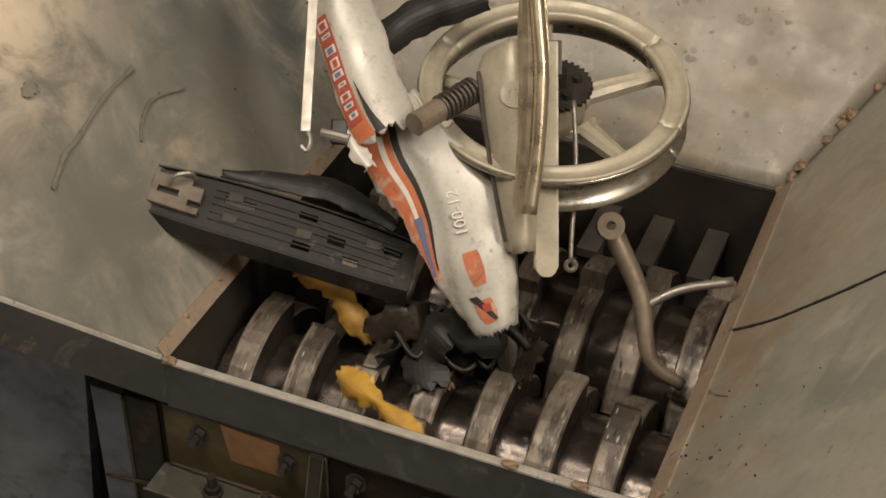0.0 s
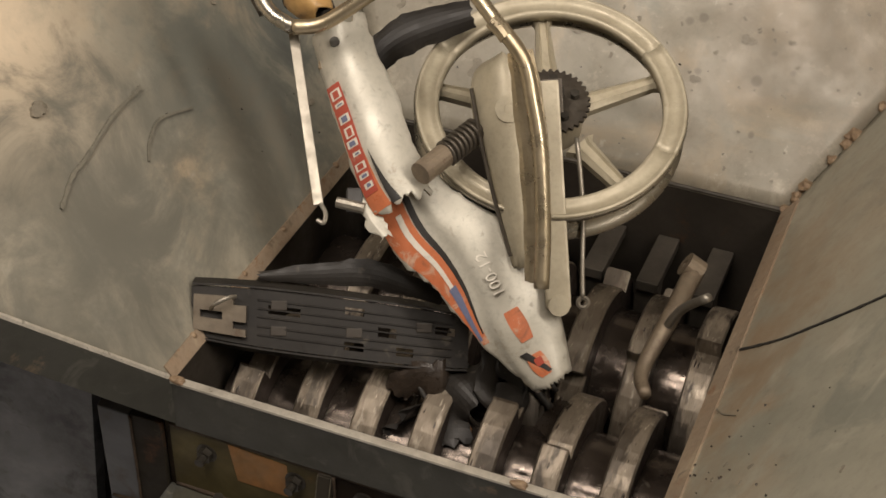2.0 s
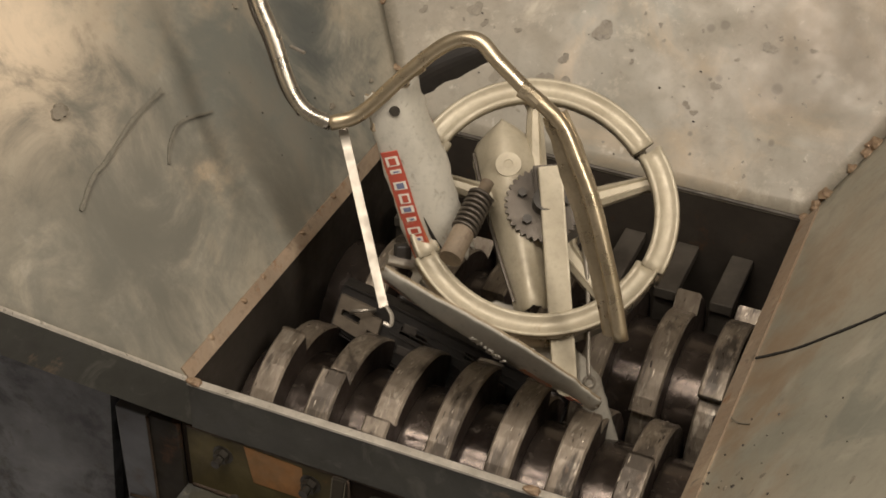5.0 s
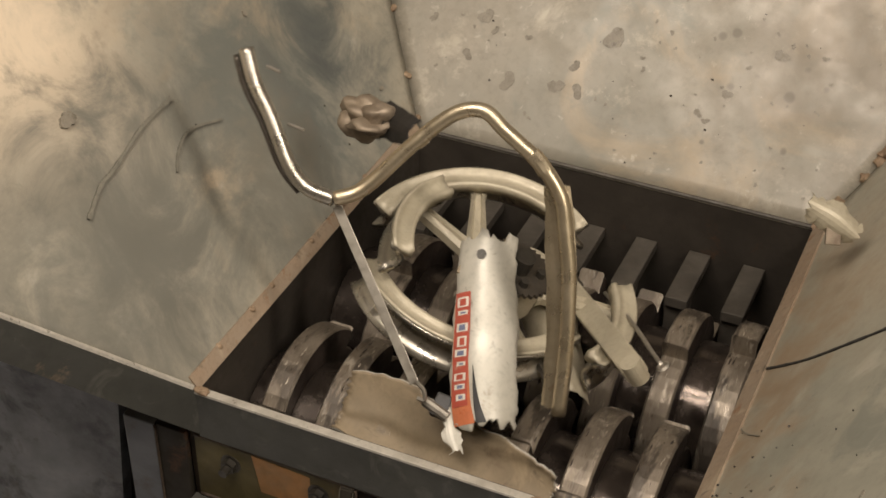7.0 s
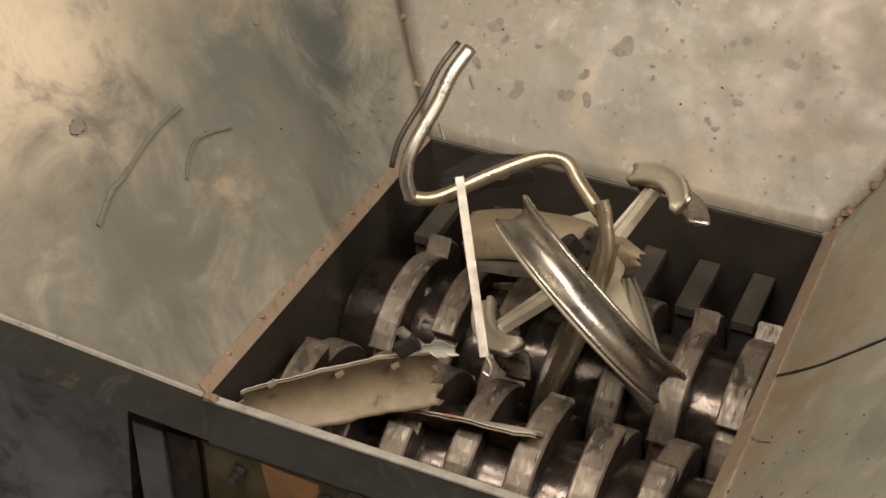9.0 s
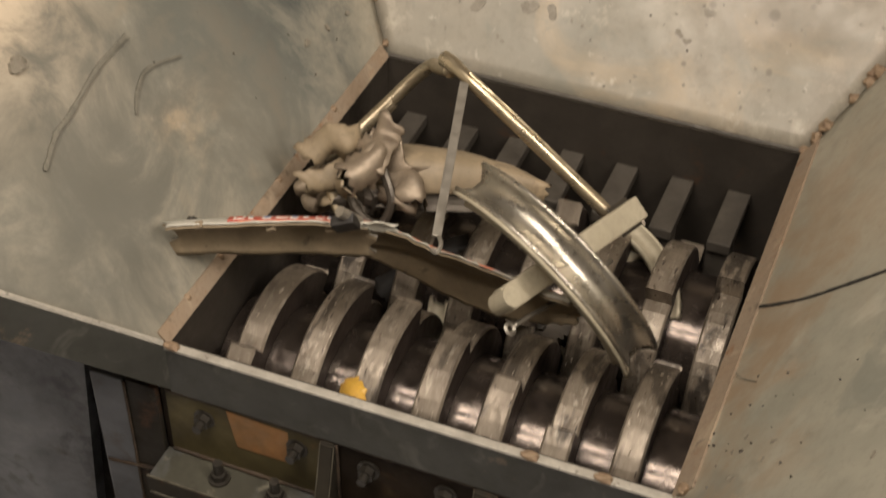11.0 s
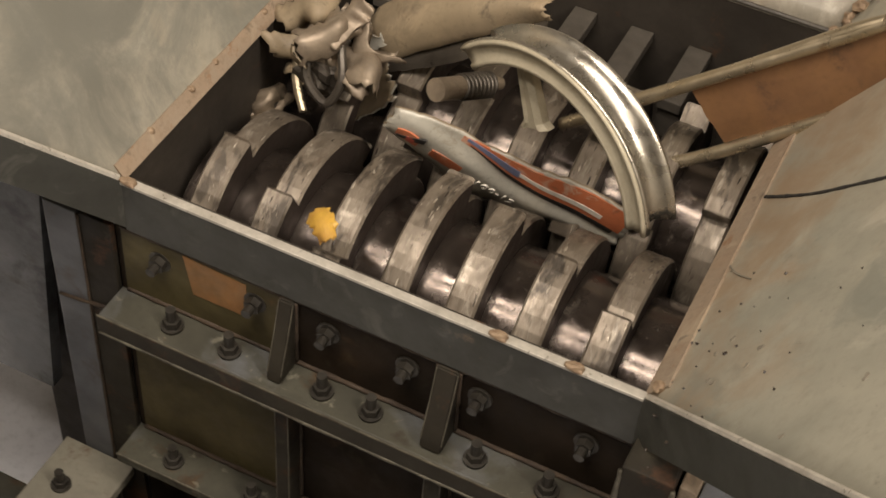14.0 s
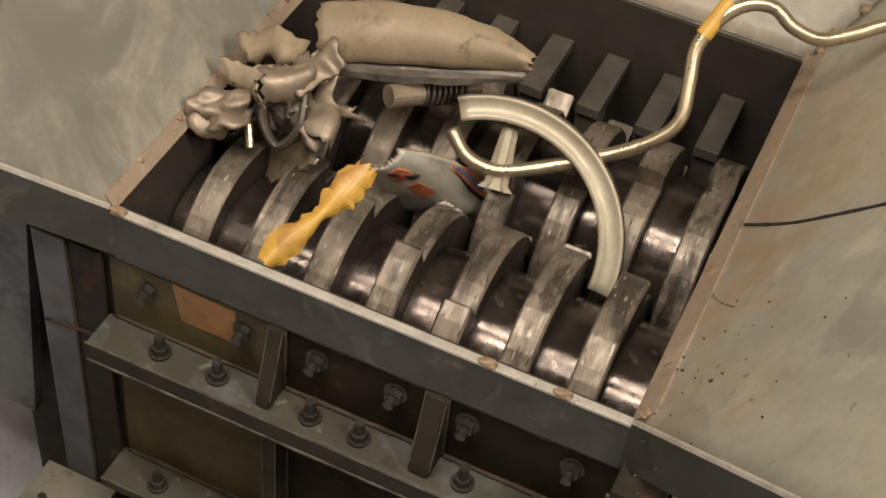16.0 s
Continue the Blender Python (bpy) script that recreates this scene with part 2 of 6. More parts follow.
def add_box(bm, lo, hi, bevel=0.0, m=None):
    r = bmesh.ops.create_cube(bm, size=1.0)
    size, mid = Vector(hi) - Vector(lo), (Vector(hi) + Vector(lo)) / 2
    for v in r["verts"]:
        v.co = Vector((v.co.x * size.x, v.co.y * size.y, v.co.z * size.z)) + mid
    if bevel:
        edges = {e for v in r["verts"] for e in v.link_edges}
        out = bmesh.ops.bevel(bm, geom=list(edges), offset=bevel, segments=2, affect="EDGES", profile=0.6)
        verts = {v for f in out["faces"] for v in f.verts} | {v for v in r["verts"] if v.is_valid}
    else:
        verts = set(r["verts"])
    if m is not None:
        bmesh.ops.transform(bm, matrix=m, verts=list(verts))
    return bm


def box(lo, hi, bevel=0.0, m=None):
    return add_box(bmesh.new(), lo, hi, bevel, m)


def slab(corners, thick, bevel=0.0, cuts=0, wobble=0.0, seed=0):
    """A plate whose face is the quad `corners`, with its thickness behind it (against the winding's normal)."""
    c = [Vector(p) for p in corners]
    n = (c[1] - c[0]).cross(c[3] - c[0]).normalized()
    bm = bmesh.new()
    k = cuts + 1
    grid = [[None] * (k + 1) for _ in range(k + 1)]
    back = [[None] * (k + 1) for _ in range(k + 1)]
    for i in range(k + 1):
        for j in range(k + 1):
            u, v = i / k, j / k
            p = c[0] * (1 - u) * (1 - v) + c[1] * u * (1 - v) + c[2] * u * v + c[3] * (1 - u) * v
            inside = min(u, 1 - u, v, 1 - v) * 4
            w = wobble * min(1, inside) * noise.noise(p * 3.5 + Vector((seed, seed * 2, 0)))
            grid[i][j] = bm.verts.new(p + n * w)
            back[i][j] = bm.verts.new(p + n * (w - thick))
    for i in range(k):
        for j in range(k):
            bm.faces.new((grid[i][j], grid[i + 1][j], grid[i + 1][j + 1], grid[i][j + 1]))
            bm.faces.new((back[i][j], back[i][j + 1], back[i + 1][j + 1], back[i + 1][j]))
    rim = [(i, 0) for i in range(k)] + [(k, j) for j in range(k)] + [(i, k) for i in range(k, 0, -1)] + [(0, j) for j in range(k, 0, -1)]
    for (a, b), (e, f) in zip(rim, rim[1:] + rim[:1]):
        bm.faces.new((grid[a][b], back[a][b], back[e][f], grid[e][f]))
    return bm


def smooth_line(points, steps=6):
    """A Catmull-Rom line through the points."""
    p = [Vector(q) for q in points]
    p = [2 * p[0] - p[1]] + p + [2 * p[-1] - p[-2]]
    out = []
    for a, b, c, d in zip(p, p[1:], p[2:], p[3:]):
        for s in range(steps):
            t = s / steps
            out.append(0.5 * (2 * b + (c - a) * t + (2 * a - 5 * b + 4 * c - d) * t * t + (3 * b - a - 3 * c + d) * t ** 3))
    return out + [p[-2]]


def add_tube(bm, line, radius, sides=12, closed=False, squash=1.0, caps=True):
    line = [Vector(p) for p in line]
    n = len(line)
    up = Vector((0.123, 0.456, 0.88)).normalized()
    rings = []
    for i, p in enumerate(line):
        a, b = line[(i - 1) % n if closed else max(i - 1, 0)], line[(i + 1) % n if closed else min(i + 1, n - 1)]
        d = (b - a).normalized()
        side = up - d * up.dot(d)
        side = side.normalized() if side.length > 1e-4 else d.orthogonal().normalized()
        up = side
        other = d.cross(side)
        r = radius(i / (n - 1)) if callable(radius) else radius
        rings.append([bm.verts.new(p + r * (side * math.cos(2 * math.pi * k / sides) + other * squash * math.sin(2 * math.pi * k / sides))) for k in range(sides)])
    pairs = list(zip(rings, rings[1:])) + ([(rings[-1], rings[0])] if closed else [])
    for r0, r1 in pairs:
        for k in range(sides):
            bm.faces.new((r0[k], r0[(k + 1) % sides], r1[(k + 1) % sides], r1[k]))
    if caps and not closed:
        bm.faces.new(rings[0][::-1])
        bm.faces.new(rings[-1])
    return bm


def tube(line, radius, sides=12, closed=False, squash=1.0):
    return add_tube(bmesh.new(), line, radius, sides, closed, squash)


def extrude_outline(pts, z0, z1):
    """A flat outline in x, y made a solid between z0 and z1."""
    bm = bmesh.new()
    lo = [bm.verts.new((x, y, z0)) for x, y in pts]
    hi = [bm.verts.new((x, y, z1)) for x, y in pts]
    bm.faces.new(hi)
    bm.faces.new(lo[::-1])
    for k in range(len(pts)):
        j = (k + 1) % len(pts)
        bm.faces.new((lo[k], lo[j], hi[j], hi[k]))
    return bm


def hexagon(bm, m, r, h, sides=6):
    out = bmesh.ops.create_cone(bm, cap_ends=True, segments=sides, radius1=r, radius2=r, depth=h)
    bmesh.ops.transform(bm, matrix=m, verts=out["verts"])


# ---- the hopper ----
L, D = 0.90, 0.952
TA, TB, H = math.tan(radians(40)), math.tan(radians(36)), 0.95
FL, FR, BL, BR = Vector((0, 0, 0)), Vector((L, 0, 0)), Vector((0, D, 0)), Vector((L, D, 0))
UFL, UFR = Vector((-TB, -TA, 1)), Vector((TB, -TA, 1))
UBL, UBR = Vector((-TB, TA, 1)), Vector((TB, TA, 1))
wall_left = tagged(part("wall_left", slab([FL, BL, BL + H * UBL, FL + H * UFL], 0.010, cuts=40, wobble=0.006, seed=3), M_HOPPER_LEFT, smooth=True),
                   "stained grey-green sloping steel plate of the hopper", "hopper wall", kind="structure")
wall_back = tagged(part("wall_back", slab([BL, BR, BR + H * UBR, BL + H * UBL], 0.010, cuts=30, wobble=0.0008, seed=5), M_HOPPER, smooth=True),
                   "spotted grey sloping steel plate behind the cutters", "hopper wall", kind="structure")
wall_right = tagged(part("wall_right", slab([BR, FR, FR + H * UFR, BR + H * UBR], 0.010, cuts=30, wobble=0.0008, seed=8), M_HOPPER_CLEAN, smooth=True),
                    "smooth grey sloping steel plate with a long scratch", "hopper wall", kind="structure")

# rusty strips along the two sides of the mouth, lying on the plates
for nm, a, b, u, sgn, width in (("mouth_strip_left", FL, BL, UFL, -1, 0.030), ("mouth_strip_right", FR, BR, UFR, 1, 0.050)):
    side = Vector((sgn * TB, 0, 1)).normalized()
    nrm = Vector((-sgn, 0, TB)).normalized() * 0.004
    q = [a + nrm, b + nrm, b + side * width + nrm, a + side * width + nrm]
    q = q if sgn < 0 else [q[1], q[0], q[3], q[2]]
    tagged(part(nm, slab(q, 0.007, cuts=16, wobble=0.002), M_RUST), "rust-brown wear strip along the mouth of the hopper", "wear strip", kind="structure")

# the throat under the mouth: four upright plates and a floor far down
throat = ((("throat_front", (-0.03, 0.010, -0.75), (L + 0.03, 0.022, -0.012))), ("throat_back", (-0.03, D + 0.002, -0.75), (L + 0.03, D + 0.016, -0.002)),
          ("throat_left", (-0.016, 0.022, -0.75), (-0.002, D + 0.002, -0.004)), ("throat_right", (L + 0.002, 0.022, -0.75), (L + 0.016, D + 0.002, -0.004)))
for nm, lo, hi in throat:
    tagged(part(nm, box(lo, hi, 0.001), M_THROAT), "dark steel plate of the cutting chamber", "chamber wall", kind="structure")
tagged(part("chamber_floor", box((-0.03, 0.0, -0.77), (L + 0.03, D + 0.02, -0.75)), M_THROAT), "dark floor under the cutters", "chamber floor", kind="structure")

# folded lip round the back of the mouth
lip = tagged(part("mouth_lip", tube([BL + Vector((0, 0.004, 0.004)), BR + Vector((0, 0.004, 0.004))], 0.005, 8), M_COMB), "thin worn lip along the back of the mouth", "lip", kind="structure")


# ---- cutters ----
PITCH, RD, RS, AX_F, AX_B, AX_Z = 0.1205, 0.220, 0.150, 0.250, 0.625, -0.282
TEETH = 4


def cutter_bm(turn, forward, thick=0.052):
    """One cutter disc with hooked steps: its radius falls behind each tooth. Axis along x."""
    pts = []
    for k in range(TEETH):
        for s in range(13):
            f = s / 12
            r = RD - 0.034 * (1 - f) ** 1.2 if s else RD - 0.036
            a = 2 * math.pi * (k + f * 0.985) / TEETH
            pts.append((a, r))
        pts.append((2 * math.pi * (k + 0.988) / TEETH, RD + 0.006))
    bm = bmesh.new()
    rings = []
    for x, dr in ((-thick / 2, -0.004), (-thick / 2 + 0.004, 0), (thick / 2 - 0.004, 0), (thick / 2, -0.004)):
        ring = []
        for a, r in pts:
            a2 = forward * a + turn
            ring.append(bm.verts.new((x, (r + dr) * math.sin(a2), (r + dr) * math.cos(a2))))
        rings.append(ring)
    n = len(pts)
    for r0, r1 in zip(rings, rings[1:]):
        for k in range(n):
            bm.faces.new((r0[k], r0[(k + 1) % n], r1[(k + 1) % n], r1[k]))
    bm.faces.new(rings[0])
    bm.faces.new(rings[-1][::-1])
    return bm


def cutter_shaft(y, first, count, forward, label):
    shaft = empty("cutter_shaft", Matrix.Translation((L / 2, y, AX_Z)))
    core = bmesh.new()
    hexagon(core, Matrix.Rotation(radians(90), 4, "Y"), 0.085, L + 0.02, 24)
    part("core", core, M_RING, shaft, smooth=True)
    spots = []
    for i in range(count):
        x = first + PITCH * i - L / 2
        spots.append(x)
        d = part("cutter_disc", cutter_bm(radians(forward * (-17 * i + (20 if forward > 0 else 70))), forward), M_DISC, shaft)
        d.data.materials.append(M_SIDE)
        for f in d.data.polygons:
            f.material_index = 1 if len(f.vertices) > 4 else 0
        d.location = (x, 0, 0)
    gaps = [(-L / 2 + 0.002, spots[0] - 0.027)] + [(a + 0.027, b - 0.027) for a, b in zip(spots, spots[1:])] + [(spots[-1] + 0.027, L / 2 - 0.002)]
    for a, b in gaps:
        if b - a < 0.008:
            continue
        bm = bmesh.new()
        out = bmesh.ops.create_cone(bm, cap_ends=True, segments=48, radius1=RS, radius2=RS, depth=b - a)
        bmesh.ops.transform(bm, matrix=Matrix.Rotation(radians(90), 4, "Y"), verts=out["verts"])
        for e in bm.edges:
            e.smooth = e.calc_face_angle(0.0) < 0.6
        s = part("spacer_ring", bm, M_RING, shaft)
        for p in s.data.polygons:
            p.use_smooth = len(p.vertices) == 4
        s.location = ((a + b) / 2, 0, 0)
    rnd = random.Random(int(y * 1000))
    for nm, material, many, small, large in (("swarf", M_CHIP, 260, 0.0015, 0.006), ("grime", M_CLOT, 170, 0.0015, 0.006)):
        bm = bmesh.new()
        for _ in range(many):
            i = rnd.randrange(count)
            turn = radians(forward * (-17 * i + (20 if forward > 0 else 70)))
            f, k = rnd.uniform(0.05, 0.98), rnd.randrange(TEETH)
            r = RD - 0.034 * (1 - f) ** 1.2
            a = forward * 2 * math.pi * (k + f * 0.985) / TEETH + turn
            out, along = Vector((0, math.sin(a), math.cos(a))), Vector((0, math.cos(a), -math.sin(a)))
            p = Vector((spots[i] + rnd.uniform(-0.022, 0.022), 0, 0)) + out * (r - 0.001)
            s, w, ph = rnd.uniform(small, large), rnd.uniform(0.35, 1.0), rnd.uniform(0, 6)
            ring = []
            for q in range(6):
                t = ph + q * math.pi / 3
                e = s * rnd.uniform(0.6, 1.3)
                ring.append(bm.verts.new(p + Vector((0.6 * e * w * math.cos(t), 0, 0)) + along * (2.2 * e * math.sin(t))))
            tip = bm.verts.new(p + out * (0.001 + rnd.uniform(0.08, 0.3) * s))
            for q in range(6):
                bm.faces.new((ring[q], ring[(q + 1) % 6], tip))
        chips = part(nm, bm, material, shaft, "bright torn metal chips" if material is M_CHIP else "black oily clots")
        chips["kind"] = "stuff"
    return tagged(shaft, label, "cutter shaft", group="cutter shafts of the shredder")


shaft_front = cutter_shaft(AX_F, 0.068, 7, 1, "scuffed steel shredder shaft with hooked cutter discs and bright spacer rings")
shaft_back = cutter_shaft(AX_B, 0.128, 7, -1, "scuffed steel shredder shaft with hooked cutter discs behind the other")

# comb fingers on the back and front plates, one in each gap between discs
for i in range(8):
    bm = bmesh.new()
    x = 0.068 + PITCH * i - 0.0
    if x > L - 0.02:
        continue
    add_box(bm, (x - 0.024, 0.775, -0.155), (x + 0.024, D, -0.130), 0.003)
    add_box(bm, (x - 0.024, 0.785, -0.40), (x + 0.024, 0.825, -0.155), 0.003)
    tagged(part("comb_finger", bm, M_COMB), "flat steel comb finger on the chamber's back plate", "comb finger", group="comb fingers behind the cutters")

# ---- front flange and the machine's ribbed front ----
flange = tagged(part("front_flange", box((0.0, -0.010, -0.106), (L, 0.0, 0.0), 0.0015), M_BAR), "grey painted flange plate along the front of the hopper", "flange", kind="structure")
part("edge", box((0.0, -0.012, 0.0005), (L, 0.004, 0.0065), 0.001), M_EDGE, flange, "bare worn top edge")
for nm, a, u in (("side_flange_left", FL, UFL), ("side_flange_right", FR, UFR)):
    q = [a, a + u * H, a + u * H + Vector((0, 0, -0.085)), a + Vector((0, -0.0, -0.106))]
    if u.x < 0:
        q = [q[1], q[0], q[3], q[2]]
    fl = tagged(part(nm, slab(q, 0.008), M_BAR), "grey painted flange along the sloping side plate's front edge", "flange", kind="structure")
    e = u.normalized()
    part("edge", tube([a + e * 0.01 + Vector((0, -0.002, 0.004)), a + u * H + Vector((0, -0.002, 0.004))], 0.0055, 6), M_EDGE, fl, "bare worn edge")

body = empty("shredder_body", Matrix.Translation((0, 0, 0)))
tagged(body, "ribbed oily green and brown steel body of the shredder", "shredder body")
part("back_panel", box((-0.03, 0.0, -1.30), (1.0, 0.010, -0.107)), M_PANEL, body, "dark brown recessed panel")
for x0, x1 in ((-0.017, 0.291), (-0.017, 0.299)):
    top = x1 < 0.295
    part("bay_panel", box((x0, -0.004, -0.268 if top else -0.664), (x1, -0.0005, -0.108 if top else -0.308)), M_OLIVE, body, "olive painted bay panel")
part("left_column", box((-0.166, -0.016, -1.30), (-0.096, 0.30, -0.109), 0.004), M_COLUMN, body, "dark blue-grey corner column")
part("column_plate", box((-0.0955, -0.013, -1.30), (-0.031, -0.0005, -0.109), 0.003), M_FRAME, body)
# Black plate added behind the gap by the shield, in place of shade.
part("inner_frame", box((-0.34, 0.10, -1.10), (-0.168, 0.14, -0.12), 0.003), M_THROAT, body, "added black plate that stands in for shade behind the side shield")
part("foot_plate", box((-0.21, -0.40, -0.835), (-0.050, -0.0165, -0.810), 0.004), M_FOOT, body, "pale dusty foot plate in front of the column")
part("ledge", box((-0.030, -0.076, -0.294), (0.905, -0.001, -0.270), 0.004), M_LEDGE, body, "dusty ledge with bolts")
part("ledge_low", box((-0.030, -0.085, -0.690), (0.905, -0.001, -0.665), 0.004), M_LEDGE, body, "dusty lower ledge")
part("ledge_lip", box((-0.030, -0.082, -0.306), (0.905, -0.077, -0.268), 0.002), M_FRAME, body)
for x0, x1 in ((0.292, 0.318), (0.575, 0.612)):
    gusset = bmesh.new()
    for x in (x0, x1):
        for y, z in ((-0.001, -0.268), (-0.060, -0.268), (-0.056, -0.250), (-0.014, -0.112), (-0.001, -0.110)):
            gusset.verts.new((x, y, z))
    gusset.verts.ensure_lookup_table()
    gv = gusset.verts
    gusset.faces.new(gv[0:5])
    gusset.faces.new(gv[5:10][::-1])
    for k in range(5):
        gusset.faces.new((gv[k], gv[k + 5], gv[(k + 1) % 5 + 5], gv[(k + 1) % 5]))
    bmesh.ops.bevel(gusset, geom=list(gusset.edges), offset=0.0025, segments=2, affect="EDGES")
    part("rib", gusset, M_FRAME, body)
for x0, x1 in ((0.300, 0.325), (0.585, 0.615), (0.84, 0.865)):
    part("rib", box((x0, -0.050, -0.664), (x1, -0.001, -0.308), 0.003), M_FRAME, body)
    part("rib", box((x0, -0.070, -1.30), (x1, -0.001, -0.692), 0.003), M_FRAME, body)
for x0, x1, z0, z1, y0, y1 in ((0.292, 0.318, -0.250, -0.114, -0.0560, -0.0140), (0.575, 0.612, -0.250, -0.114, -0.0560, -0.0140), (0.300, 0.325, -0.66, -0.31, -0.0495, -0.0495), (0.585, 0.615, -0.66, -0.31, -0.0495, -0.0495)):
    for x in (x0, x1):
        part("worn_edge", tube([(x, y0, z0), (x + 0.0006, (y0 + y1) / 2, (z0 + z1) / 2), (x, y1, z1)], 0.0013, 6), M_WORN, body, "worn bare edge")
for z, y in ((-0.268, -0.0795), (-0.665, -0.0845)):
    part("worn_edge", tube([(-0.03, y, z), (0.4, y - 0.0005, z + 0.0005), (0.90, y, z)], 0.0020, 6), M_WORN, body, "worn bare edge")


def seam(a, b, r, seed, parent, material):
    """A lumpy welded or rust-caked seam from a to b."""
    a, b = Vector(a), Vector(b)
    n = max(6, int((b - a).length / 0.012))
    line = [a.lerp(b, k / n) + 0.0012 * Vector((noise.noise(Vector((k * 1.7, seed, 0))), noise.noise(Vector((k * 1.7, seed, 5))), noise.noise(Vector((k * 1.7, seed, 9))))) for k in range(n + 1)]
    part("weld_seam", tube(line, lambda f: r * (0.75 + 0.6 * abs(noise.noise(Vector((f * n * 0.9, seed, 3))))), 7), material, parent, smooth=True)


seam((-0.016, -0.004, -0.266), (0.905, -0.004, -0.266), 0.0055, 1, body, M_RUSTY)
seam((-0.016, -0.004, -0.110), (0.905, -0.004, -0.110), 0.0050, 2, body, M_RUSTY)
seam((-0.016, -0.006, -0.309), (0.905, -0.006, -0.309), 0.0050, 3, body, M_RUSTY)
seam((-0.016, -0.006, -0.662), (0.905, -0.006, -0.662), 0.0060, 4, body, M_RUSTY)
seam((-0.160, -0.017, -0.345), (-0.034, -0.014, -0.330), 0.0045, 6, body, M_RUSTY)
seam((-0.096, -0.015, -1.0), (-0.096, -0.015, -0.112), 0.0035, 7, body, M_RUSTY)
seam((-0.028, -0.080, -0.310), (0.905, -0.080, -0.310), 0.0040, 5, body, M_WORN)
for k, x in enumerate((0.291, 0.319, 0.574, 0.613)):
    seam((x, -0.006, -0.262), (x, -0.006, -0.114), 0.0045, 10 + k, body, M_RUSTY)
for k, x in enumerate((0.299, 0.326, 0.584, 0.616, 0.839)):
    seam((x, -0.006, -0.655), (x, -0.006, -0.314), 0.0045, 20 + k, body, M_RUSTY)
for k, (x, z0, z1) in enumerate(((0.904, -0.58, -0.08), (0.986, -0.55, -0.08))):
    seam((x, -0.080, z0), (x, -0.080, z1), 0.0050, 30 + k, body, M_WORN)
part("orange_patch", slab([(0.120, -0.0052, -0.205), (0.225, -0.0052, -0.205), (0.225, -0.0052, -0.125), (0.105, -0.0052, -0.118)], 0.001), M_ORANGE, body, "orange primer patch")
part("right_plate", box((0.905, -0.080, -0.60), (0.985, -0.001, -0.070), 0.004), M_FRAME, body, "welded green corner plate")
part("right_column", box((1.02, -0.060, -1.30), (1.09, 0.25, -0.10), 0.004), M_BLUE, body, "blue-grey corner column")
part("right_bracket", box((0.990, -0.060, -0.40), (1.018, -0.010, -0.090), 0.003), M_RUST, body, "rusty bracket")


def bolt_upright(x, z, parent):
    bm = bmesh.new()
    turn = Matrix.Rotation(radians(90), 4, "X")
    hexagon(bm, Matrix.Translation((x, -0.003, z)) @ turn, 0.021, 0.005, 20)
    hexagon(bm, Matrix.Translation((x, -0.012, z)) @ turn, 0.015, 0.014)
    hexagon(bm, Matrix.Translation((x, -0.026, z)) @ turn, 0.009, 0.018, 12)
    part("bolt", bm, M_BOLT, parent)


def bolt_flat(x, y, z, parent):
    bm = bmesh.new()
    hexagon(bm, Matrix.Translation((x, y, z + 0.003)), 0.020, 0.005, 20)
    hexagon(bm, Matrix.Translation((x, y, z + 0.012)), 0.015, 0.014)
    hexagon(bm, Matrix.Translation((x, y, z + 0.030)), 0.009, 0.030, 12)
    part("bolt", bm, M_BOLT, parent)


for x in (0.058, 0.241, 0.377, 0.520, 0.648, 0.829):
    bolt_upright(x, -0.158, body)
for x in (0.095, 0.208, 0.385, 0.476, 0.665, 0.790):
    bolt_flat(x, -0.038, -0.270, body)
for x in (0.075, 0.245, 0.40, 0.52, 0.68):
    bolt_flat(x, -0.05, -0.665, body)
bolt_flat(-0.15, -0.12, -0.810, body)

# weld blobs on the flange's top edge
for x in (0.015, 0.667, 0.79):
    bm = bmesh.new()
    bmesh.ops.create_icosphere(bm, subdivisions=2, radius=0.011)
    for v in bm.verts:
        v.co = Vector((v.co.x * 1.6, v.co.y * 0.8, v.co.z * 0.6)) * (1 + 0.5 * noise.noise(v.co * 160)) + Vector((x, -0.006, 0.008))
    part("weld", bm, M_WELD, flange, "lumpy weld")

# ---- the hall round the machine ----
tagged(part("floor", box((-6, -7, -1.34), (7, 6, -1.30)), M_FLOOR), "grey concrete workshop floor", "floor", kind="structure")
part("side_shield", slab([(-0.62, 0.036, -0.75), (-0.272, 0.036, -0.75), (-0.207, 0.036, -0.06), (-0.62, 0.036, -0.06)], 0.03, cuts=4, wobble=0.006, seed=2), M_BLUE, body, "blue-grey side shield")
part("shield_leg", box((-0.52, 0.30, -1.30), (-0.42, 0.40, -0.741), 0.004), M_FRAME, body)
part("side_shield", box((1.16, 0.05, -0.74), (1.60, 0.75, -0.06), 0.006), M_BLUE, body, "blue-grey side shield")
part("shield_panel", box((1.18, 0.036, -0.72), (1.58, 0.0495, -0.10), 0.004), M_BLUE, body)
part("shield_leg", box((1.26, 0.30, -1.30), (1.36, 0.40, -0.741), 0.004), M_FRAME, body)
plinth = empty("plinth")
part("block", box((-0.42, -0.42, -1.30), (1.30, -0.09, -0.95), 0.006), M_LEDGE, plinth)
part("top_plate", box((-0.44, -0.44, -0.949), (1.32, -0.09, -0.93), 0.004), M_LEDGE, plinth)
for x in (-0.34, -0.20, 0.10, 0.40):
    bolt_flat(x, -0.30, -0.93, plinth)
tagged(plinth, "dusty grey-green base plinth under the shredder", "plinth")
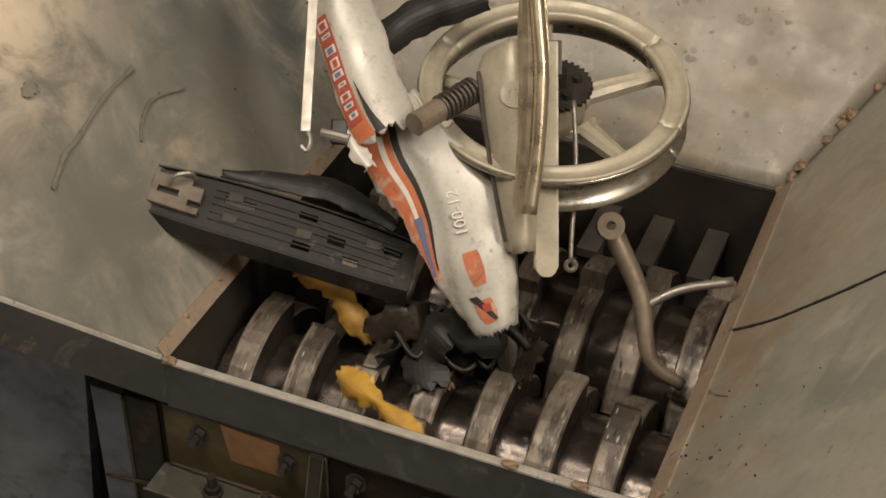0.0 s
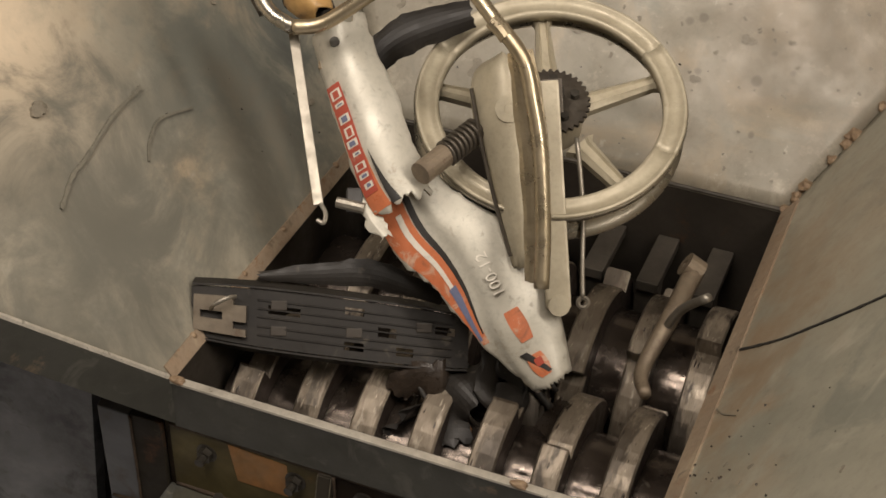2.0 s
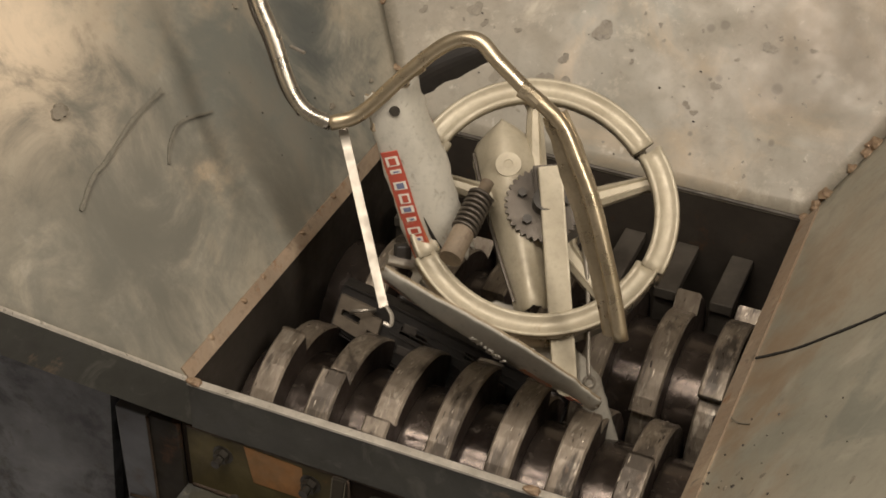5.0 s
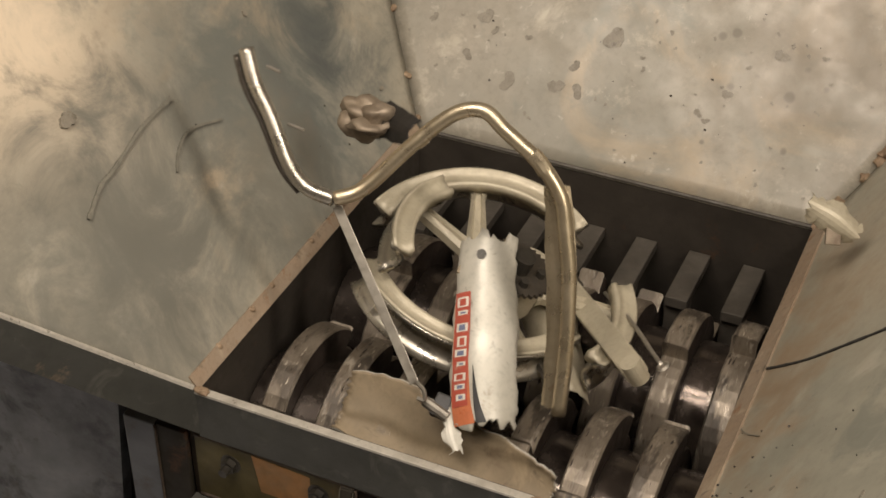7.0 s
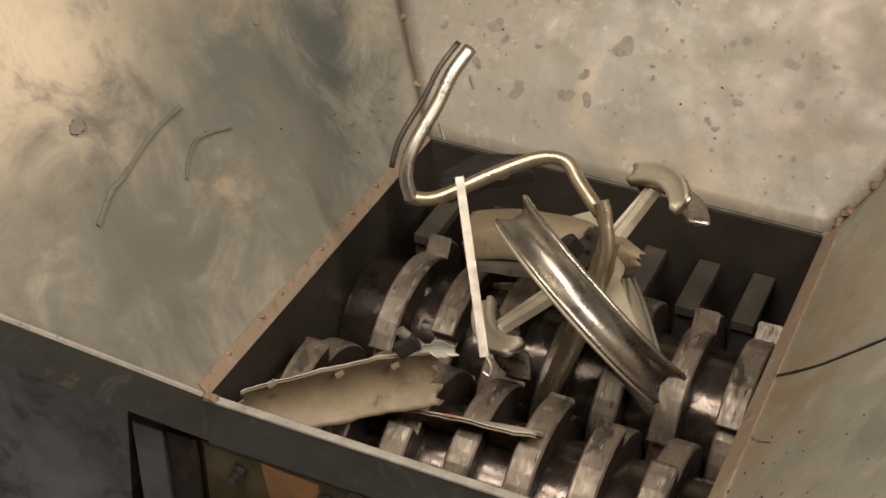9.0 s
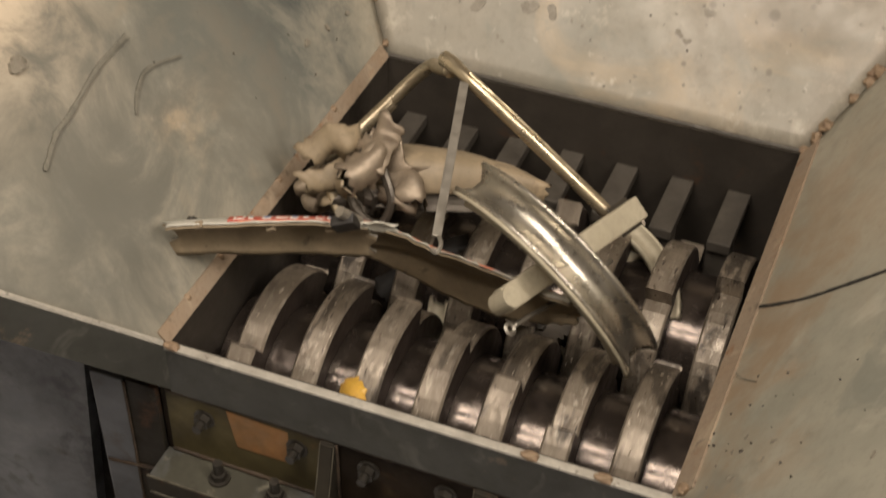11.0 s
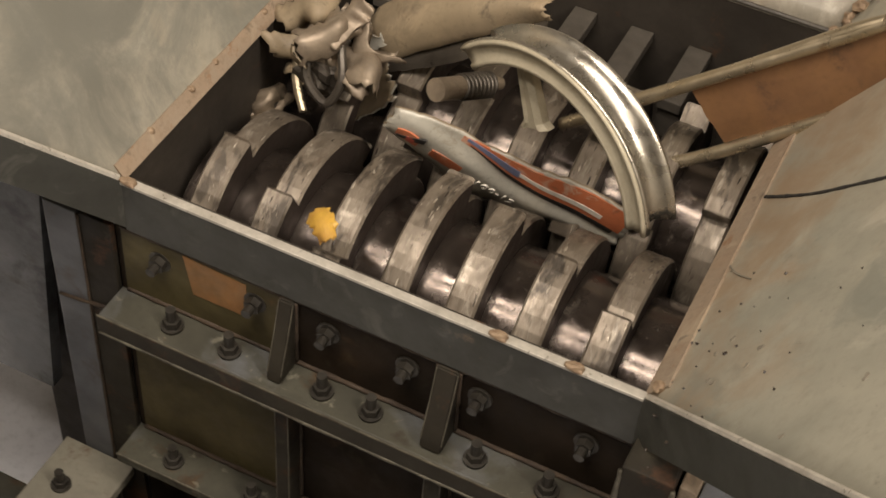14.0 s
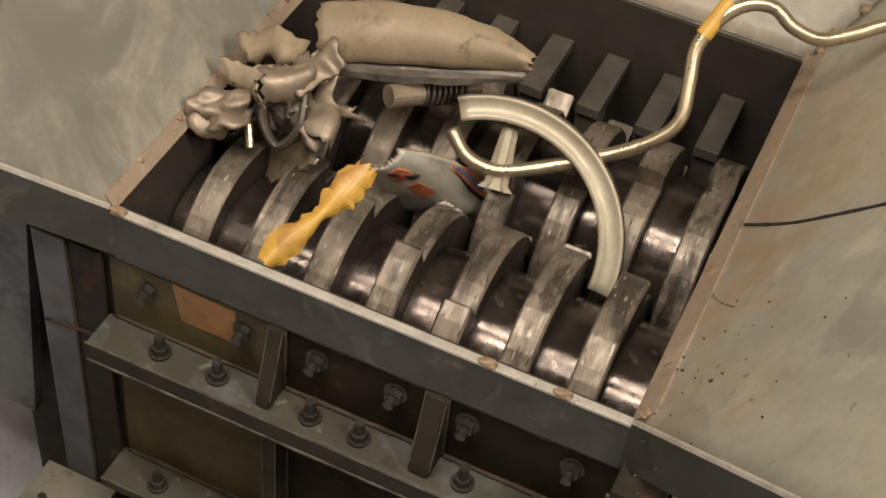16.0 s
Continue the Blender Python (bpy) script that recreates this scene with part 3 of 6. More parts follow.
for nm, lo, hi in (("hall_wall_north", (-6, 5.9, -1.3), (7, 6, 4)), ("hall_wall_south", (-6, -7, -1.3), (7, -6.9, 4)), ("hall_wall_west", (-6, -6.9, -1.3), (-5.9, 5.9, 4)), ("hall_wall_east", (6.9, -6.9, -1.3), (7, 5.9, 4))):
    tagged(part(nm, box(lo, hi), M_HALL), "plain workshop hall wall", "wall", kind="structure")
tagged(part("ceiling", box((-6, -7, 4.0), (7, 6, 4.1)), M_HALL), "plain workshop roof", "ceiling", kind="structure")


# ---- stains, scratches and welds on the hopper plates ----
def on_wall(w, u, z):
    """A point on a hopper plate and the plate's normal: u is x on the back plate, y on the side plates."""
    if w == "back":
        return Vector((u, D + TA * z, z)), Vector((0, -1, TA)).normalized()
    if w == "left":
        return Vector((-TB * z, u, z)), Vector((1, 0, TB)).normalized()
    return Vector((L + TB * z, u, z)), Vector((-1, 0, TB)).normalized()


def stain(w, u, z, r, seed, parent):
    p, n = on_wall(w, u, z)
    a = n.orthogonal().normalized()
    b = n.cross(a)
    rnd = random.Random(seed)
    ph, k1, k2, k3 = rnd.uniform(0, 6), rnd.uniform(0.15, 0.40), rnd.uniform(0.08, 0.20), rnd.uniform(0.04, 0.12)
    bm = bmesh.new()
    hi, lo = [], []
    for k in range(24):
        t = 2 * math.pi * k / 24
        rr = r * (1 + k1 * math.sin(2 * t + ph) + k2 * math.sin(3 * t + 2 * ph) + k3 * math.sin(7 * t + 3 * ph))
        q = p + rr * (a * math.cos(t) + b * math.sin(t))
        hi.append(bm.verts.new(q + n * (0.005 if w == "left" else 0.0011)))
        lo.append(bm.verts.new(q - n * 0.012))
    bm.faces.new(hi)
    for k in range(24):
        bm.faces.new((hi[k], lo[k], lo[(k + 1) % 24], hi[(k + 1) % 24]))
    part("stain", bm, M_STAIN, parent)


BACK = ((0.06, 0.15, 11), (0.17, 0.12, 17), (0.33, 0.13, 13), (0.31, 0.17, 11), (0.38, 0.23, 22), (0.74, 0.26, 13), (0.60, 0.14, 8), (0.08, 0.22, 16), (0.11, 0.20, 8),
        (0.28, 0.13, 16), (0.65, 0.18, 10), (0.62, 0.13, 7), (0.19, 0.20, 7), (-0.04, 0.20, 9), (0.46, 0.19, 5), (0.50, 0.26, 5), (0.68, 0.23, 5), (0.83, 0.27, 6))
for i, (u, z, r) in enumerate(BACK):
    stain("back", u, z, r * 0.001, i, wall_back)
rnd = random.Random(77)
for i in range(110):
    stain("back", rnd.uniform(-0.1, 1.0), rnd.uniform(0.03, 0.5), rnd.uniform(0.002, 0.0045), 100 + i, wall_back)
for i, (u, z, r) in enumerate(((0.13, 0.42, 16), (0.68, 0.37, 6), (0.84, 0.12, 6), (0.92, 0.11, 5), (0.76, 0.13, 7))):
    stain("left", u, z, r * 0.001, 30 + i, wall_left)
for i, (u, z, r) in enumerate(((0.06, 0.12, 4), (0.01, 0.18, 5), (0.04, 0.10, 4), (-0.02, 0.11, 4), (-0.03, 0.12, 4), (-0.20, 0.28, 4), (-0.02, 0.17, 4), (-0.14, 0.37, 5), (0.14, 0.03, 5))):
    stain("right", u, z, r * 0.001, 60 + i, wall_right)


def scratch(name, w, pts, width, parent, material, lift=0.0024):
    line = smooth_line([(u, z, 0) for u, z in pts], 8)
    bm = bmesh.new()
    rows = []
    for i, q in enumerate(line):
        p, n = on_wall(w, q.x, q.y)
        d = on_wall(w, *(line[min(i + 1, len(line) - 1)].xy))[0] - on_wall(w, *(line[max(i - 1, 0)].xy))[0]
        side = n.cross(d).normalized()
        ww = width * (0.5 + 0.9 * abs(noise.noise(Vector((i * 0.55, width * 900, 0)))))
        rows.append((bm.verts.new(p + side * ww + n * lift), bm.verts.new(p - side * ww + n * lift), bm.verts.new(p - n * 0.012)))
    for (a, b, c), (e, f, g) in zip(rows, rows[1:]):
        bm.faces.new((a, b, f, e))
        bm.faces.new((a, e, g, c))
        bm.faces.new((b, c, g, f))
    part(name, bm, material, parent)


scratch("scratch", "right", ((0.440, 0.040), (0.415, 0.075), (0.370, 0.147), (0.335, 0.225), (0.300, 0.31), (0.265, 0.41)), 0.0042, wall_right, M_CRACK)
scratch("smear", "left", ((0.032, 0.294), (0.10, 0.318), (0.149, 0.323), (0.266, 0.342), (0.368, 0.346)), 0.0055, wall_left, M_SMEAR, 0.005)
scratch("smear", "left", ((0.27, 0.255), (0.30, 0.275), (0.359, 0.290), (0.448, 0.268)), 0.0045, wall_left, M_SMEAR, 0.005)
scratch("scratch", "right", ((0.30, 0.02), (0.24, 0.06), (0.20, 0.10)), 0.002, wall_right, M_STAIN)


def crumbs(name, label, places, seed, material):
    """Loose bits too small to tell apart, joined: places are (point, normal)."""
    rnd = random.Random(seed)
    bm = bmesh.new()
    for p, n in places:
        out = bmesh.ops.create_icosphere(bm, subdivisions=1, radius=rnd.uniform(0.0010, 0.0030))
        for v in out["verts"]:
            v.co = p + n * 0.0006 + Vector((v.co.x * rnd.uniform(0.6, 1.6), v.co.y * rnd.uniform(0.6, 1.6), v.co.z * rnd.uniform(0.4, 1.0)))
    tagged(part(name, bm, material), label, "crumbs", kind="stuff")


rnd = random.Random(404)
crumbs("scrap_crumbs", "small dark scrap crumbs lying on the hopper plates",
       [on_wall("right", rnd.gauss(0.03, 0.13), abs(rnd.gauss(0.0, 0.13)) + 0.035) for _ in range(38)]
       + [on_wall("back", rnd.uniform(0.0, 0.9), rnd.uniform(0.02, 0.4)) for _ in range(26)]
       + [on_wall("left", rnd.uniform(0.3, 0.9), rnd.uniform(0.02, 0.3)) for _ in range(14)], 5, M_CLOT)


def bead(p, r, seed, parent):
    bm = bmesh.new()
    bmesh.ops.create_icosphere(bm, subdivisions=2, radius=r)
    for v in bm.verts:
        v.co = p + Vector((v.co.x * 1.3, v.co.y * 1.3, v.co.z)) * (1 + 0.55 * noise.noise(v.co * 110 + Vector((seed, 0, 0))))
    part("weld", bm, M_WELD, parent, "lumpy weld")


for i, f in enumerate((0.006, 0.03, 0.05, 0.10, 0.13, 0.145, 0.20, 0.24, 0.30, 0.36)):
    bead(BR + UBR * f, 0.010 + 0.005 * ((i * 7) % 3) / 2, i, wall_right)
for i, f in enumerate((0.02, 0.09, 0.2, 0.31)):
    bead(BL + UBL * f, 0.008, i + 20, wall_left)
for i, y in enumerate((0.10, 0.22, 0.30, 0.46, 0.60, 0.71)):
    bead(Vector((-0.014, y, 0.022)), 0.006, i + 40, wall_left)
for i, (x, y) in enumerate(((0.93, 0.02), (0.915, 0.0), (0.935, 0.30), (0.93, 0.62))):
    bead(Vector((x, y, 0.03)), 0.008, i + 60, wall_right)


# ---- what is being shredded: parts of a scrapped motorcycle ----
M_ALLOY = mat("cream_cast_alloy", (0.47, 0.42, 0.31), (0.33, 0.285, 0.20), 0.45, 0.2, 12, 90, 0.8, 0.15, rust=(0.22, 0.16, 0.09), rust_at=0.66, rust_scale=15)
M_RIM = mat("bright_rim_metal", (0.48, 0.445, 0.375), (0.27, 0.24, 0.19), 0.30, 0.9, 10, 110, 0.7, 0.15, rough_var=0.12)
M_CHROME = mat("dull_brassy_chrome", (0.52, 0.44, 0.31), (0.36, 0.29, 0.18), 0.32, 0.85, 8, 100, 0.8, 0.12, rust=(0.26, 0.15, 0.07), rust_at=0.64, rust_scale=11, rough_var=0.12)
M_STRIP = mat("bare_flat_steel", (0.33, 0.30, 0.25), (0.21, 0.19, 0.155), 0.42, 0.7, 14, 100, 0.7, 0.15)
M_WHITE = mat("dusty_silver_fairing_paint", (0.50, 0.475, 0.405), (0.38, 0.355, 0.29), 0.40, 0.18, 5, 80, 0.8, 0.08, rust=(0.25, 0.205, 0.145), rust_at=0.60, rust_scale=7,
              layers=(((0.16, 0.12, 0.08), 10.0, 0.58, 0.70, 0.7, 1.4), ((0.10, 0.08, 0.06), 40.0, 0.62, 0.70, 0.4, 0.4)))
M_TAN = mat("bare_tan_plastic_inside", (0.27, 0.21, 0.13), (0.165, 0.125, 0.08), 0.62, 0.0, 6, 70, 0.8, 0.15, rust=(0.14, 0.10, 0.06), rust_at=0.58, rust_scale=8, spots=(0.10, 0.07, 0.045), spots_scale=26,
            layers=(((0.34, 0.26, 0.16), 8.0, 0.54, 0.66, 0.6, 1.2), ((0.08, 0.06, 0.04), 20.0, 0.60, 0.70, 0.7, 0.8)))
M_DECAL = mat("orange_decal", (0.52, 0.165, 0.07), (0.38, 0.11, 0.05), 0.38, 0.0, 10, 90, 0.7, 0.05, layers=(((0.50, 0.40, 0.30), 14.0, 0.58, 0.66, 0.8, 1.0), ((0.17, 0.08, 0.05), 22.0, 0.60, 0.70, 0.7, 0.6)))
M_RED = mat("red_decal", (0.40, 0.075, 0.045), (0.30, 0.055, 0.035), 0.4, 0.0, 12, 90, 0.6, 0.05, layers=(((0.36, 0.24, 0.18), 18.0, 0.60, 0.68, 0.7, 0.8),))
M_BLUE_INK = mat("blue_decal", (0.15, 0.165, 0.25), (0.11, 0.12, 0.19), 0.38, 0.0, 12, 90, 0.6, 0.05)
M_PALE = mat("pale_decal", (0.66, 0.62, 0.54), (0.55, 0.50, 0.43), 0.38, 0.0, 12, 90, 0.6, 0.05)
M_BLACK = mat("black_moulded_plastic", (0.013, 0.011, 0.009), (0.024, 0.020, 0.016), 0.55, 0.0, 8, 120, 0.8, 0.2, rust=(0.060, 0.048, 0.036), rust_at=0.64, rust_scale=8, layers=(((0.006, 0.005, 0.004), 5.0, 0.54, 0.64, 0.7, 0.3), ((0.10, 0.085, 0.066), 26.0, 0.62, 0.70, 0.6, 0.4)))
M_DUSTY = mat("dusty_black_plastic", (0.055, 0.045, 0.035), (0.028, 0.023, 0.018), 0.65, 0.0, 14, 110, 0.9, 0.2)
M_LATCH = mat("dusty_grey_latch_steel", (0.20, 0.165, 0.12), (0.10, 0.08, 0.06), 0.6, 0.2, 14, 110, 0.9, 0.3, rust=(0.10, 0.055, 0.03), rust_at=0.60, rust_scale=14)
M_DARK = mat("oily_dark_steel", (0.10, 0.085, 0.066), (0.05, 0.042, 0.034), 0.42, 0.6, 14, 110, 0.8, 0.3)
M_YELLOW = mat("yellow_plastic", (0.58, 0.35, 0.05), (0.34, 0.17, 0.04), 0.45, 0.0, 14, 90, 0.9, 0.15, layers=(((0.22, 0.11, 0.035), 12.0, 0.56, 0.66, 0.8, 0.5),))
M_PLATE = mat("dusty_orange_paint", (0.23, 0.12, 0.05), (0.15, 0.075, 0.038), 0.55, 0.0, 8, 80, 0.8, 0.15, rust=(0.09, 0.05, 0.028), rust_at=0.58)
M_AMBER = mat("amber_lens", (0.46, 0.29, 0.10), (0.32, 0.18, 0.075), 0.45, 0.0, 14, 90, 0.7, 0.1, layers=(((0.12, 0.085, 0.05), 16.0, 0.56, 0.66, 0.7, 0.8),))
M_CAST = mat("torn_cast_metal", (0.30, 0.24, 0.17), (0.16, 0.125, 0.09), 0.5, 0.45, 16, 90, 0.9, 0.5, rust=(0.13, 0.09, 0.06), rust_at=0.58, rust_scale=20)
MM = 0.001


def sheet(sections, thick=3.0, cols=10, bulge=18.0, ragged=0.0, ragged_end=0.0, seed=1, step=None):
    """A moulded sheet along a line of sections (x, y, half width, lift), in millimetres, y up: curved across, with torn edges."""
    mids = smooth_line([(x, y, 0) for x, y, *_ in sections], 6)
    halves = smooth_line([(h, z, 0) for _, _, h, z in sections], 6)
    n = len(mids)
    bm = bmesh.new()
    top, low = [], []
    rnd = random.Random(seed)
    for i, (p, hz) in enumerate(zip(mids, halves)):
        d = (mids[min(i + 1, n - 1)] - mids[max(i - 1, 0)]).normalized()
        side = Vector((-d.y, d.x, 0))
        push = [ragged * (1.6 * noise.noise(Vector((i * 0.33, seed * 3.1, k9))) + 1.3 * noise.noise(Vector((i * 1.3, seed, k9))) + 0.2 * noise.noise(Vector((i * 3.7, seed, k9)))) for k9 in (0.0, 7.7)]
        r0, r1 = [], []
        for k in range(cols + 1):
            s = 2 * k / cols - 1
            half = hz.x + (push[0] if s < 0 else push[1]) * abs(s) ** 3
            end = 0.0
            if ragged_end and i in (0, n - 1):
                end = rnd.uniform(-1, 1) * ragged_end * (1 if i else -1)
            z = hz.y + bulge * (1 - s * s) - bulge * 0.5 + (step(s, i / (n - 1)) if step else 0.0)
            q = p + side * (half * s) + d * end + Vector((0, 0, z))
            q += Vector((0, 0, 3.0 * noise.noise(q * 0.014 + Vector((seed, 0, 0)))))
            r0.append(bm.verts.new(q * MM))
            r1.append(bm.verts.new((q - Vector((0, 0, thick))) * MM))
        top.append(r0)
        low.append(r1)
    for i in range(n - 1):
        for k in range(cols):
            bm.faces.new((top[i][k], top[i][k + 1], top[i + 1][k + 1], top[i + 1][k]))
            bm.faces.new((low[i][k], low[i + 1][k], low[i + 1][k + 1], low[i][k + 1]))
        bm.faces.new((top[i][0], top[i + 1][0], low[i + 1][0], low[i][0]))
        bm.faces.new((top[i][cols], low[i][cols], low[i + 1][cols], top[i + 1][cols]))
    for i in (0, n - 1):
        for k in range(cols):
            bm.faces.new((top[i][k], low[i][k], low[i][k + 1], top[i][k + 1]))
    return bm


def strip_on(sections, s0, s1, f0, f1, lift, bulge, cols=4, taper=0.0, step=None):
    """A thin decal lying on a sheet's outer face: from s0 to s1 across (-1 to 1; each a number or a pair for both ends), from f0 to f1 along."""
    s0, s1 = (s0 if isinstance(s0, tuple) else (s0, s0)), (s1 if isinstance(s1, tuple) else (s1, s1))
    mids = smooth_line([(x, y, 0) for x, y, *_ in sections], 6)
    halves = smooth_line([(h, z, 0) for _, _, h, z in sections], 6)
    n = len(mids)
    rows = []
    bm = bmesh.new()
    for j in range(17):
        f = f0 + (f1 - f0) * j / 16
        pos = f * (n - 1)
        i = min(int(pos), n - 2)
        w = pos - i
        p, hz = mids[i].lerp(mids[i + 1], w), halves[i].lerp(halves[i + 1], w)
        d = (mids[i + 1] - mids[i]).normalized()
        side = Vector((-d.y, d.x, 0))
        k0 = 1 - taper * abs(j / 8 - 1) ** 2
        a, b = s0[0] + (s0[1] - s0[0]) * j / 16, s1[0] + (s1[1] - s1[0]) * j / 16
        mid = (a + b) / 2
        ring = []
        for k in range(cols + 1):
            s = mid + (a + (b - a) * k / cols - mid) * k0
            ring.append(p + side * (hz.x * s) + Vector((0, 0, hz.y + bulge * (1 - s * s) - bulge * 0.5 + (step(s, f) if step else 0.0))))
        rows.append(ring)
    seedless = lambda q: q + Vector((0, 0, lift))
    hi = [[bm.verts.new(seedless(q) * MM) for q in r] for r in rows]
    lo = [[bm.verts.new((q - Vector((0, 0, 1.0))) * MM) for q in r] for r in rows]
    for i in range(16):
        for k in range(cols):
            bm.faces.new((hi[i][k], hi[i][k + 1], hi[i + 1][k + 1], hi[i + 1][k]))
        bm.faces.new((hi[i][0], hi[i + 1][0], lo[i + 1][0], lo[i][0]))
        bm.faces.new((hi[i][cols], lo[i][cols], lo[i + 1][cols], hi[i + 1][cols]))
    for i in (0, 16):
        for k in range(cols):
            bm.faces.new((hi[i][k], lo[i][k], lo[i][k + 1], hi[i][k + 1]))
    return bm


def wall_along(sections, depths, lean, thick, seed, z0=0.0):
    """A return wall behind the right edge of a sheet: it falls back by the given depths, with a torn rear edge."""
    mids = smooth_line([(x, y, 0) for x, y, *_ in sections], 6)
    halves = smooth_line([(h, d, 0) for (_, _, h, _), d in zip(sections, depths)], 6)
    n = len(mids)
    bm = bmesh.new()
    rows = []
    for i, (p, hd) in enumerate(zip(mids, halves)):
        d = (mids[min(i + 1, n - 1)] - mids[max(i - 1, 0)]).normalized()
        side = Vector((-d.y, d.x, 0))
        deep = hd.y * (1 + 0.16 * noise.noise(Vector((i * 0.4, seed, 0))) + 0.08 * noise.noise(Vector((i * 1.3, seed, 4))))
        row = []
        for k in range(6):
            f = k / 5
            q = p + side * (hd.x - 2 + lean * math.sin(f * 1.7)) + Vector((0, 0, z0 - deep * f))
            row.append((bm.verts.new(q * MM), bm.verts.new((q - side * thick) * MM)))
        rows.append(row)
    for r0, r1 in zip(rows, rows[1:]):
        for k in range(5):
            bm.faces.new((r0[k][0], r0[k + 1][0], r1[k + 1][0], r1[k][0]))
            bm.faces.new((r0[k][1], r1[k][1], r1[k + 1][1], r0[k + 1][1]))
        bm.faces.new((r0[0][0], r1[0][0], r1[0][1], r0[0][1]))
        bm.faces.new((r0[5][0], r0[5][1], r1[5][1], r1[5][0]))
    for r in (rows[0], rows[-1]):
        for k in range(5):
            bm.faces.new((r[k][0], r[k][1], r[k + 1][1], r[k + 1][0]))
    return bm


def holed_plate(xs, ys, holes, z0, z1, warp):
    """A solid plate on a grid of cuts with some cells left open: warp bends (x, y) to the final (x, y, lift), all in millimetres."""
    bm = bmesh.new()
    grid = {}
    for i, x in enumerate(xs):
        for j, y in enumerate(ys):
            for k, z in enumerate((z0, z1)):
                a, b, c = warp(x, y)
                grid[i, j, k] = bm.verts.new(Vector((a, b, c + z)) * MM)
    solid = {(i, j) for i in range(len(xs) - 1) for j in range(len(ys) - 1)} - set(holes)
    for i, j in solid:
        bm.faces.new([grid[q] for q in ((i, j, 1), (i + 1, j, 1), (i + 1, j + 1, 1), (i, j + 1, 1))])
        bm.faces.new([grid[q] for q in ((i, j, 0), (i, j + 1, 0), (i + 1, j + 1, 0), (i + 1, j, 0))])
        for di, dj, a, b in ((-1, 0, (0, 0), (0, 1)), (1, 0, (1, 1), (1, 0)), (0, -1, (1, 0), (0, 0)), (0, 1, (0, 1), (1, 1))):
            if (i + di, j + dj) not in solid:
                p, q = (i + a[0], j + a[1]), (i + b[0], j + b[1])
                bm.faces.new((grid[p + (0,)], grid[p + (1,)], grid[q + (1,)], grid[q + (0,)]))
    return bm


def rim_arc(a0, a1, radius, profile, steps):
    """A rim section swept about z from a0 to a1 degrees: profile is a closed list of (r, z) offsets in metres."""
    bm = bmesh.new()
    rings = []
    for i in range(steps + 1):
        a = radians(a0 + (a1 - a0) * i / steps)
        rings.append([bm.verts.new(((radius + r) * math.cos(a), (radius + r) * math.sin(a), z)) for r, z in profile])
    m = len(profile)
    for r0, r1 in zip(rings, rings[1:]):
        for k in range(m):
            bm.faces.new((r0[k], r0[(k + 1) % m], r1[(k + 1) % m], r1[k]))
    bm.faces.new(rings[0][::-1])
    bm.faces.new(rings[-1])
    return bm


RW = 0.250
RIM = [(0.0, 0.036), (0.002, 0.030), (-0.010, 0.024), (-0.022, 0.010), (-0.024, -0.010), (-0.010, -0.024), (0.002, -0.030), (0.0, -0.036),
       (-0.006, -0.038), (-0.026, -0.024), (-0.034, -0.008), (-0.034, 0.008), (-0.026, 0.024), (-0.006, 0.038)]
FLANGE = [(0.0, 0.038), (-0.003, 0.043), (-0.008, 0.042), (-0.011, 0.036), (-0.032, 0.034), (-0.035, 0.040), (-0.042, 0.039), (-0.045, 0.034), (-0.044, 0.016), (-0.034, 0.014), (-0.012, 0.030)]


def spoke_bm(angle, r0, r1, w0=0.044, w1=0.026, z=0.012):
    bm = bmesh.new()
    a = radians(angle)
    d, s = Vector((math.cos(a), math.sin(a), 0)), Vector((-math.sin(a), math.cos(a), 0))
    rings = []
    for f in (0, 0.08, 0.5, 0.92, 1):
        r, w = r0 + (r1 - r0) * f, w0 + (w1 - w0) * f
        w *= 1.45 if f in (0, 1) else 1
        rings.append([bm.verts.new(d * r + s * u * w / 2 + Vector((0, 0, v))) for u, v in ((-1, -z), (1, -z), (1, 0.3 * z), (0.55, z), (0.35, 0.55 * z), (-0.35, 0.55 * z), (-0.55, z), (-1, 0.3 * z))])
    for q0, q1 in zip(rings, rings[1:]):
        for k in range(8):
            bm.faces.new((q0[k], q0[(k + 1) % 8], q1[(k + 1) % 8], q1[k]))
    bm.faces.new(rings[0][::-1])
    bm.faces.new(rings[-1])
    return bm


def disc_bm(r, z0, z1, sides=32, hole=0.0):
    prof = [(r, z0), (r, z1), (hole, z1), (hole, z0)] if hole else [(r, z0), (r, z1), (0.0005, z1), (0.0005, z0)]
    return rim_arc(0, 359.99, 0.0, prof, sides)


def sprocket_bm(r, teeth, z0, z1):
    pts = []
    for k in range(teeth):
        for f, rr in ((0, r - 0.006), (0.3, r), (0.55, r), (0.85, r - 0.006)):
            a = 2 * math.pi * (k + f) / teeth
            pts.append((rr * math.cos(a), rr * math.sin(a)))
    return extrude_outline(pts, z0, z1)


# the broken cast wheel: three pieces that part from one another
wheel = empty("wheel_hub")
for a0, a1 in ((-28, 32), (148, 208)):
    part("rim_piece", rim_arc(a0, a1, RW, RIM, 14), M_RIM, wheel, smooth=True)
    part("rim_flange", rim_arc(a0, a1, RW, FLANGE, 14), M_ALLOY, wheel, smooth=True)
for a in (20, 165):
    part("spoke", spoke_bm(a, 0.055, RW - 0.034), M_ALLOY, wheel)
part("hub", disc_bm(0.062, -0.035, 0.030, 36), M_ALLOY, wheel, smooth=False)
part("sprocket", sprocket_bm(0.072, 34, 0.036, 0.043), M_DARK, wheel, "rusty toothed sprocket")
part("axle", disc_bm(0.022, 0.03, 0.075, 16), M_BOLT, wheel)
